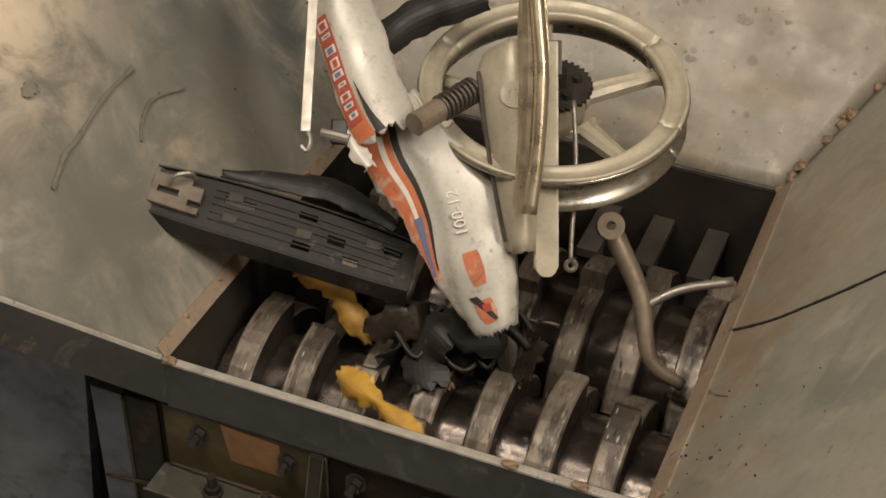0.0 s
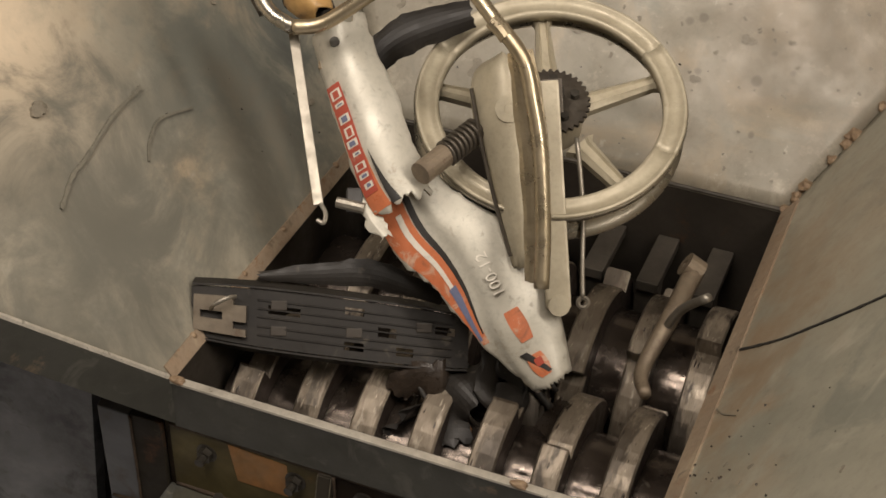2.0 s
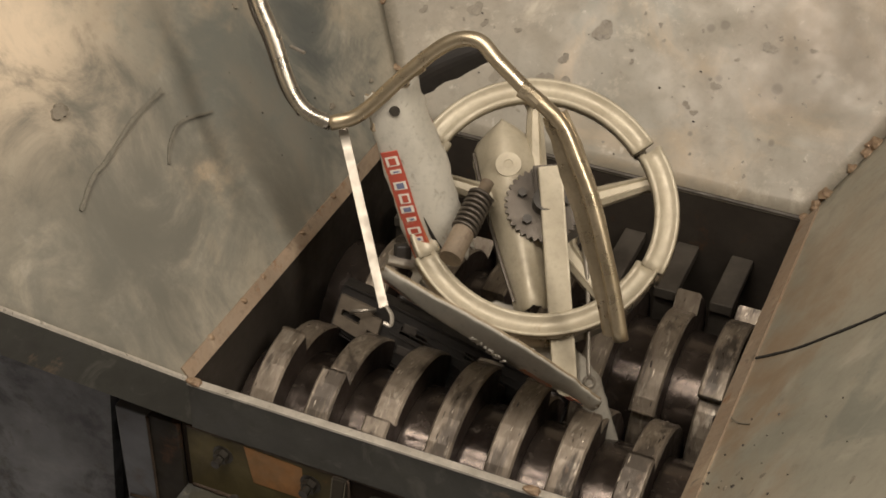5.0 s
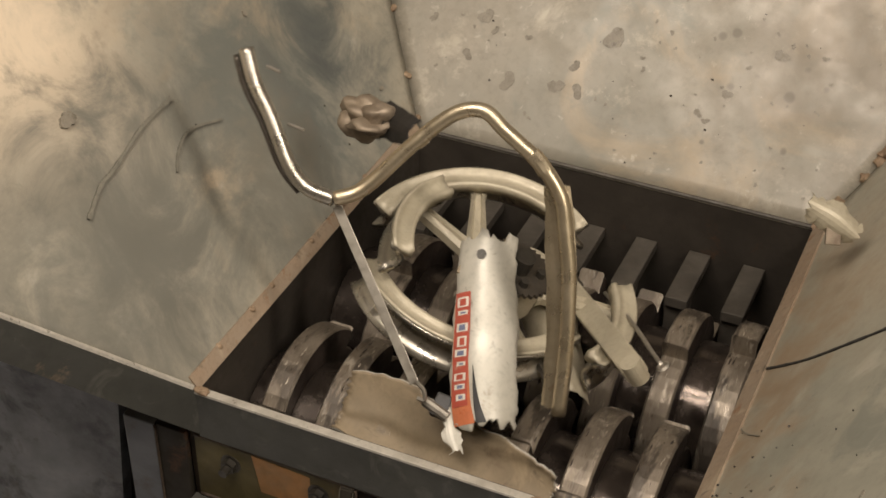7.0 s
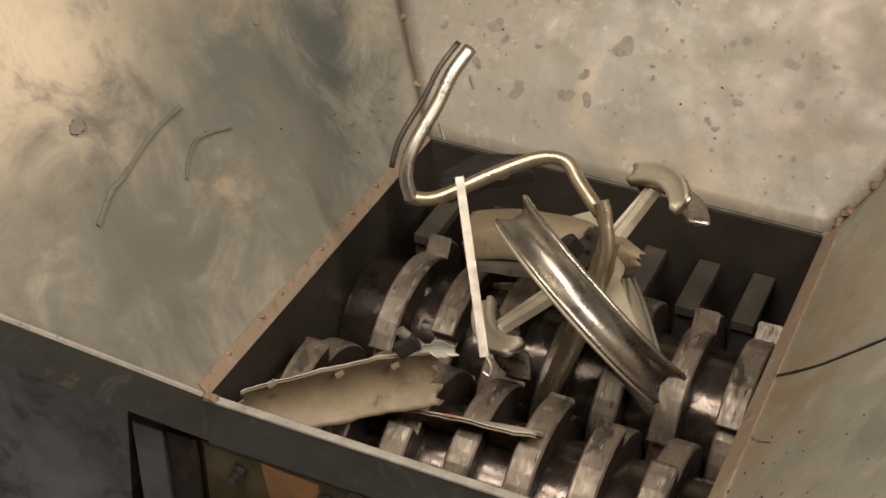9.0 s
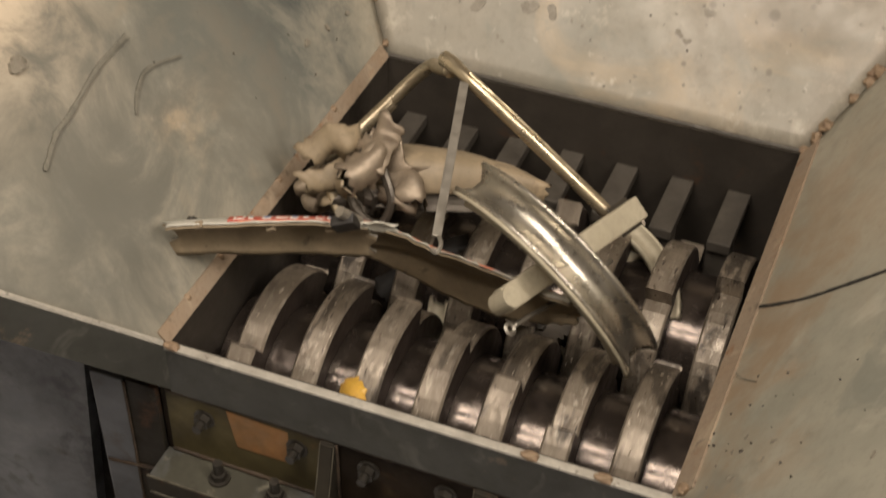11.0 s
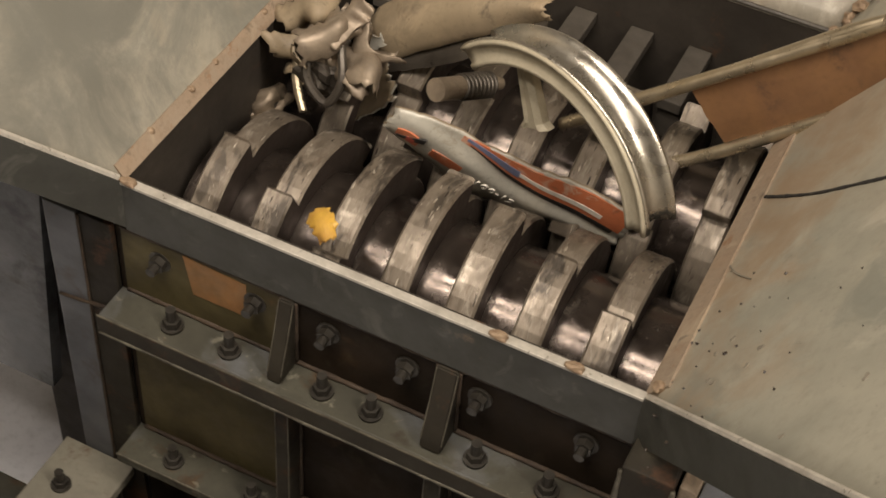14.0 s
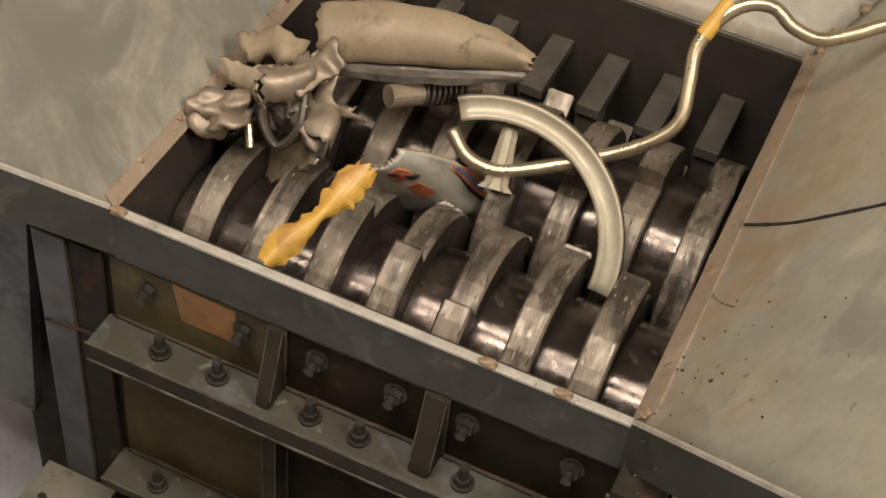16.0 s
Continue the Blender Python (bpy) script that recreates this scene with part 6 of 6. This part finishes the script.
    walk(edge_strip, [
        (0, pose(0.428, 0.283, 0.200, 51.8, 7.3, 16.4)),
        (0.5, pose(0.455, 0.277, 0.189, 46.1, -0.4, 15.9)),
        (1, pose(0.501, 0.261, 0.165, 52.7, -1.0, 23.0)),
        (1.5, pose(0.480, 0.216, 0.123, 53.1, -0.9, 23.6)),
        (2, pose(0.499, 0.258, 0.143, 52.8, -2.2, 23.4)),
        (2.5, pose(0.505, 0.245, 0.131, 93.8, -17.7, -9.6)),
        (3, pose(0.489, 0.249, 0.107, 114.5, -28.1, -11.1)),
        (3.5, pose(0.489, 0.250, 0.102, 114.3, -27.8, -11.2)),
        (4.1, pose(0.521, 0.278, 0.118, 103.1, -17.0, -16.9)),
        (5.2, pose(0.540, 0.330, -0.180, 110, -10, -10)),
        (6.3, pose(0.540, 0.420, -0.500, 110, 0, 0)),
        (16, pose(0.540, 0.430, -0.530, 110, 0, 0))])
    walk(tray, [
        (0, pose(0.115, 0.246, 0.144, 20, 8, 14)),
        (0.5, pose(0.163, 0.228, 0.107, 34, 5.3, 17)),
        (1, pose(0.202, 0.234, 0.081, 44, 2.9, 20.0)),
        (1.5, pose(0.216, 0.148, 0.009, 53.1, 0.4, 22.6)),
        (2, pose(0.221, 0.203, 0.013, 52.8, 0.1, 21.6)),
        (2.5, pose(0.259, 0.188, -0.020, 52.6, -5.4, 26.7)),
        (3, pose(0.276, 0.194, -0.059, 52.6, -7.8, 28.9)),
        (3.5, pose(0.262, 0.222, -0.057, 53.0, -2.7, 25.1)),
        (4.1, pose(0.267, 0.311, -0.051, 3.6, 7.2, 25.1)),
        (5.2, pose(0.350, 0.420, -0.250, 70, 10, 0)),
        (6.3, pose(0.400, 0.440, -0.480, 80, 10, 0)),
        (16, pose(0.400, 0.440, -0.520, 80, 10, 0))])
    walk(mudguard, [
        (0, pose(0.274, 0.597, 0.452, 52.1, -1.8, 23.4)),
        (0.5, pose(0.269, 0.578, 0.445, 52.4, -1.3, 23.1)),
        (1, pose(0.258, 0.574, 0.467, 52.7, -2.2, 23.9)),
        (1.5, pose(0.218, 0.546, 0.464, 53.1, -2.7, 25.0)),
        (2, pose(0.240, 0.575, 0.460, 52.8, -2.8, 23.8)),
        (2.5, pose(0.241, 0.530, 0.437, 68.9, -12.4, -7.3)),
        (3, pose(0.147, 0.538, 0.495, 54.8, -9.9, 25.4)),
        (3.5, pose(0.138, 0.536, 0.490, 74.9, -23.4, 0.7)),
        (4.1, pose(0.264, 0.581, 0.478, 71.8, -14.4, -9.1)),
        (6.4, pose(0.217, 0.478, 0.318, 57.1, -14.2, 24.1)),
        (6.7, pose(0.267, 0.535, 0.327, 57.2, 1.8, 4.0)),
        (7, pose(0.127, 0.524, 0.289, 61.4, -4.3, -44.9)),
        (7.3, pose(0.221, 0.712, 0.174, 51.8, 15.7, 9.1)),
        (7.8, pose(0.246, 0.728, 0.154, 58.2, 3.8, -10.1)),
        (8.2, pose(0.290, 0.750, 0.154, 60.5, 0.9, -15.2)),
        (10.4, pose(0.215, 0.446, -0.017, 59.3, -19.6, 24.8)),
        (11.5, pose(0.300, 0.600, -0.300, 50, 0, 20)),
        (16, pose(0.300, 0.500, -0.520, 50, 0, 20))])
    walk(seat_pan, [
        (0, pose(0.500, 0.820, -0.360, 60, 0, 0)),
        (7.3, pose(0.500, 0.820, -0.320, 60, 0, 0)),
        (8.2, pose(0.494, 0.708, 0.054, 48.1, -12.0, -9.9)),
        (10.4, pose(0.307, 0.497, 0.102, 22.8, -3.5, 32.1)),
        (11, pose(0.308, 0.522, 0.088, 19.2, 3.2, 24.6)),
        (11.5, pose(0.278, 0.562, 0.066, 16.5, -23.2, -8.2)),
        (12, pose(0.346, 0.636, 0.059, 21.8, -25.7, -5.3)),
        (12.5, pose(0.285, 0.669, 0.107, 23.9, -18.3, -1.7)),
        (13, pose(0.296, 0.600, 0.098, 41.2, -36.0, -6.1)),
        (13.5, pose(0.303, 0.549, 0.059, 37.2, -15.7, 4.7)),
        (14, pose(0.315, 0.566, 0.067, 47.9, -36.1, 4.1)),
        (14.5, pose(0.316, 0.572, 0.126, 46.0, -30.8, 11.0)),
        (15, pose(0.262, 0.522, 0.166, 42.1, -14.9, 36.8)),
        (15.4, pose(0.260, 0.516, 0.166, 45.7, -30.3, 16.9)),
        (15.6, pose(0.334, 0.491, 0.145, 43.7, -18.6, 10.1)),
        (16, pose(0.314, 0.484, 0.137, 42.7, -9.5, 16.5))])
    walk(casting, [
        (0, pose(0.120, 0.750, -0.340, 0, 0, 0)),
        (8.3, pose(0.140, 0.720, -0.340, 0, 0, 0)),
        (10.4, pose(0.220, 0.416, 0.095, 52.4, -9.2, 31.2)),
        (11, pose(0.173, 0.464, 0.093, 49.6, -9.7, 17.3)),
        (11.5, pose(0.185, 0.479, 0.058, 46.4, 7.4, 14.9)),
        (12, pose(0.260, 0.530, 0.055, 45.5, 6.2, 15.3)),
        (12.5, pose(0.180, 0.496, 0.045, 42.5, 17.4, 2.8)),
        (13, pose(0.137, 0.487, 0.053, 44.1, -5.6, -2.3)),
        (13.5, pose(0.091, 0.414, -0.036, 47.3, -24.3, 18.7)),
        (14, pose(0.131, 0.465, -0.008, 45.0, -16.3, -1.1)),
        (14.5, pose(0.104, 0.466, 0.022, 46.3, -17.5, -1.2)),
        (15, pose(0.142, 0.403, 0.044, 41.1, 18.0, 1.5)),
        (15.6, pose(0.137, 0.365, 0.044, 43.1, -3.8, 1.5)),
        (16, pose(0.133, 0.365, 0.035, 41.7, -2.8, -3.3))])
    walk(hub_lump, [
        (0, pose(0.100, 0.800, -0.360, 0, 0, 0)),
        (6.1, pose(0.100, 0.800, -0.300, 0, 0, 0)),
        (6.5, pose(0.046, 0.481, 0.245, 49.1, -13.1, -25.4)),
        (6.7, pose(0.072, 0.483, 0.285, 46.2, -11.9, -29.4)),
        (7, pose(0.112, 0.521, 0.310, 45.4, -6.1, -23.1)),
        (7.4, pose(0.100, 0.528, 0.251, 42.0, -5.0, -29.0)),
        (8.3, pose(0.080, 0.800, -0.300, 0, 0, 0)),
        (10.4, pose(0.060, 0.500, -0.400, 0, 0, 0)),
        (11, pose(0.096, 0.481, 0.037, 56.0, -27.5, 5.7)),
        (12, pose(0.085, 0.520, -0.004, 58.0, -32.8, -10.9)),
        (13.5, pose(0.040, 0.428, -0.102, 60.2, -41.0, -0.9)),
        (14, pose(0.009, 0.421, -0.167, 49.4, -30.5, 13.8)),
        (15, pose(-0.006, 0.371, -0.088, 51.9, -32.6, 11.1)),
        (15.6, pose(0.002, 0.326, -0.028, 46.0, -15.9, 13.8)),
        (16, pose(0.049, 0.287, 0.019, 43.4, -3.2, 23.1))])
    walk(rack, [
        (0, pose(0.750, 1.545, 0.730, 50, 0, 0)),
        (11.8, pose(0.750, 1.545, 0.730, 50, 0, 0)),
        (12.15, pose(0.860, 1.220, 0.660, 40, 0, 15)),
        (12.5, pose(1.170, 0.897, 0.460, 50.3, -43.1, 23.2)),
        (12.8, pose(0.848, 0.683, 0.159, 49.2, -49.5, 31.1)),
        (13, pose(0.870, 0.693, 0.178, 47.2, -35.4, 25.8)),
        (13.5, pose(0.752, 0.561, 0.127, 87.0, -24.9, 10.2)),
        (14, pose(0.815, 0.598, 0.135, 89.5, -39.7, 11.9)),
        (14.2, pose(0.808, 0.598, 0.159, 60.6, -0.6, 53.4)),
        (14.5, pose(0.701, 0.517, 0.200, 46.2, 10.6, 45.0)),
        (14.75, pose(1.000, 0.800, 0.420, 60, 0, 40)),
        (15, pose(0.900, 1.300, 0.720, 50, 0, 20)),
        (15.3, pose(0.750, 1.545, 0.730, 50, 0, 0)),
        (16, pose(0.750, 1.545, 0.730, 50, 0, 0))])
    walk(lever, [
        (0, pose(0.756, 0.477, 0.012, 52.1, -0.7, 22.6)),
        (0.3, pose(0.762, 0.497, 0.038, 50.2, -0.8, 21.5)),
        (0.7, pose(0.716, 0.470, 0.004, 52.3, -6.1, 26.8)),
        (1, pose(0.771, 0.546, 0.014, 28.0, -22.2, -19.1)),
        (1.5, pose(0.807, 0.559, 0.008, 33.7, -30.2, -33.5)),
        (2, pose(0.779, 0.542, -0.043, 44.7, -42.8, -49.0)),
        (2.5, pose(0.829, 0.562, -0.053, 15.5, -49.9, -52.3)),
        (3, pose(0.799, 0.581, -0.122, 27.3, -65.2, -42.5)),
        (4, pose(0.750, 0.500, -0.300, 60, 0, 30)),
        (6.3, pose(0.750, 0.460, -0.500, 60, 0, 30)),
        (16, pose(0.750, 0.460, -0.520, 60, 0, 30))])
    walk(scrap_a, [
        (0, pose(0.205, 0.277, 0.008, 52.1, 2.7, 19.9)),
        (0.3, pose(0.156, 0.271, 0.028, 49.0, -21.4, 39.7)),
        (0.7, pose(0.301, 0.253, -0.091, 23.6, -11.6, -6.2)),
        (1, pose(0.329, 0.262, -0.115, 27.4, -37.0, 1.6)),
        (1.6, pose(0.420, 0.420, -0.300, 40, 0, 0)),
        (3, pose(0.420, 0.440, -0.500, 40, 0, 0)),
        (16, pose(0.420, 0.440, -0.530, 40, 0, 0))])
    walk(scrap_b, [
        (0, pose(0.388, 0.073, -0.032, 30.8, -27.5, 6.6)),
        (0.3, pose(0.340, 0.083, -0.026, 0.3, -6.2, -22.8)),
        (0.9, pose(0.250, 0.160, -0.300, 40, 0, 0)),
        (3, pose(0.200, 0.200, -0.520, 40, 0, 0)),
        (14, pose(0.120, 0.200, -0.400, 40, 0, 0)),
        (14.6, pose(0.120, 0.140, -0.220, 40, 0, 0)),
        (15, pose(0.268, 0.017, 0.039, -25.6, -12.3, -54.2)),
        (15.3, pose(0.292, 0.087, 0.043, -17.7, -10.1, -45.5)),
        (15.6, pose(0.303, 0.113, 0.009, -21.8, 13.5, -57.8)),
        (16, pose(0.293, 0.145, 0.007, -2.7, 37.9, -67.0))])
    walk(scrap_c, [
        (0, pose(0.300, 0.200, -0.450, 0, 0, 0)),
        (9.4, pose(0.300, 0.160, -0.400, 0, 0, 0)),
        (10.4, pose(0.357, 0.035, -0.042, 16.9, -23.0, -7.8)),
        (11, pose(0.332, 0.042, -0.028, 13.0, -26.3, -8.3)),
        (11.5, pose(0.321, 0.059, -0.031, 11.3, -22.1, -8.9)),
        (12, pose(0.321, 0.071, -0.035, 6.2, -20.8, -12.7)),
        (12.5, pose(0.317, 0.116, -0.007, 10.3, -17.6, -11.3)),
        (12.8, pose(0.314, 0.152, 0.017, 12.3, -12.8, -11.5)),
        (13, pose(0.328, 0.185, 0.027, 17.2, -8.1, -9.6)),
        (13.5, pose(0.327, 0.059, -0.022, 9.0, -35.7, -1.7)),
        (14, pose(0.316, 0.085, -0.018, 11.2, -19.8, -6.2)),
        (14.5, pose(0.300, 0.165, 0.005, 20.9, -16.5, -0.2)),
        (15, pose(0.321, 0.215, 0.033, 37.5, 13.4, 0.6)),
        (15.6, pose(0.300, 0.420, -0.280, 30, 0, 0)),
        (16, pose(0.300, 0.420, -0.400, 30, 0, 0))])
    walk(tail_light, [
        (0, pose(0.128, 0.496, 0.628, 40.2, -8.4, -1.2)),
        (0.5, pose(0.109, 0.456, 0.602, 40.5, -8.3, -1.3)),
        (1, pose(0.083, 0.424, 0.600, 40.7, -8.0, -1.3)),
        (1.5, pose(0.066, 0.386, 0.576, 38.8, -9.2, -4.4)),
        (2, pose(0.071, 0.424, 0.586, 38.8, -10.0, -5.0)),
        (2.5, pose(0.059, 0.398, 0.564, 38.9, -9.2, -4.0)),
        (3, pose(0.020, 0.346, 0.491, 51.8, 1.6, 18.8)),
        (3.5, pose(0.001, 0.324, 0.467, 47.4, -3.6, 11.4)),
        (4.1, pose(0.125, 0.406, 0.499, 41.3, -18.3, -0.9)),
        (5.4, pose(0.100, 0.840, -0.140, 30, 0, 0)),
        (6.3, pose(0.120, 0.800, -0.360, 30, 0, 0)),
        (8.2, pose(0.120, 0.800, -0.380, 30, 0, 0)),
        (10.3, pose(0.150, 0.700, -0.450, 30, 0, 0)),
        (16, pose(0.150, 0.600, -0.530, 30, 0, 0))])
    walk(clamp, [
        (0, pose(0.700, 0.800, -0.340, 0, 0, 0)),
        (5.5, pose(0.700, 0.800, -0.340, 0, 0, 0)),
        (6.4, pose(0.713, 0.596, 0.001, 52.7, 4.6, 20.0)),
        (6.7, pose(0.751, 0.570, 0.113, 52.0, 11.1, 15.1)),
        (7, pose(0.970, 0.646, 0.249, 52.9, 3.3, 21.4)),
        (7.3, pose(0.859, 0.660, 0.081, 52.0, 13.9, 13.4)),
        (8.2, pose(0.804, 0.618, -0.059, 52.5, 13.0, 14.3)),
        (10.3, pose(0.750, 0.500, -0.400, 40, 0, 0)),
        (16, pose(0.750, 0.460, -0.530, 40, 0, 0))])
    folded, down = pose(-0.12, -0.017, 0.0, 46.2, 46.4, -11.4), pose(-0.12, -0.017, 0.0, 81.6, 164.5, 127.0)
    walk(rail_arm, [(0, hinge(0)), (7.0, hinge(0)), (7.5, pose(-0.12, -0.017, 0.0, 46.9, 45.3, -8.8)), (7.8, pose(-0.12, -0.017, 0.0, 36.5, 45.5, -24.8)), (8.2, pose(-0.12, -0.017, 0.0, 46.2, 46.4, -11.4)),
                    (8.9, folded.lerp(down, 0.33)), (9.7, folded.lerp(down, 0.67)), (10.4, down), (12, pose(-0.12, -0.017, 0.0, 66.6, 178.7, 101.4)), (16, pose(-0.12, -0.017, 0.0, 66.6, 178.7, 101.4))])

    def bent(rx, ry, rz):
        return pose(0.225, 0.100, 0.0, rx, ry, rz)

    walk(rail_leg, [(0, bent(0, 0, 12)), (0.5, bent(0, 0, 12)), (1, bent(0, 0, 13)), (1.5, bent(0, 0, 13)), (2, bent(0, 0, 16)), (2.5, bent(0, 0, 15)), (3, bent(3, -8, 14)), (3.5, bent(3, -8, 12)),
                    (4.1, bent(0, 0, 21)), (6.4, bent(8, 4, 3)), (7, bent(2, 2, -1)), (7.5, bent(0, 0, 0)), (8.2, bent(0, 0, 0)), (9.3, bent(60, -4, -40)), (10.4, bent(110.5, -6.5, -102.2)), (11, bent(87.5, -10.7, -38.2)),
                    (11.5, bent(96.7, -10.3, -43.0)), (16, bent(96.7, -10.3, -43.0))])
    walk(bent_tube, [
        (0, pose(0.600, 1.654, 0.860, 50, 0, 0)),
        (14.4, pose(0.600, 1.654, 0.860, 50, 0, 0)),
        (14.75, pose(0.950, 0.650, 0.400, 45, -25, 30)),
        (15, pose(0.672, 0.605, -0.096, 47.9, -44.4, -6.2)),
        (15.5, pose(0.671, 0.737, 0.033, 42.5, -14.9, 9.7)),
        (16, pose(0.700, 0.620, 0.100, 45, -15, 20))])
    walk(tangle, [
        (0, pose(0.450, 0.300, -0.030, 50, 0, 22)),
        (1, pose(0.500, 0.300, -0.080, 50, 4, 26)),
        (2, pose(0.490, 0.280, -0.095, 48, 4, 24)),
        (3, pose(0.420, 0.270, -0.070, 46, 0, 20)),
        (4.1, pose(0.500, 0.300, -0.130, 44, 0, 24)),
        (5.2, pose(0.500, 0.400, -0.320, 40, 0, 20)),
        (6.3, pose(0.500, 0.430, -0.520, 40, 0, 20)),
        (16, pose(0.500, 0.430, -0.540, 40, 0, 20))])


motions()
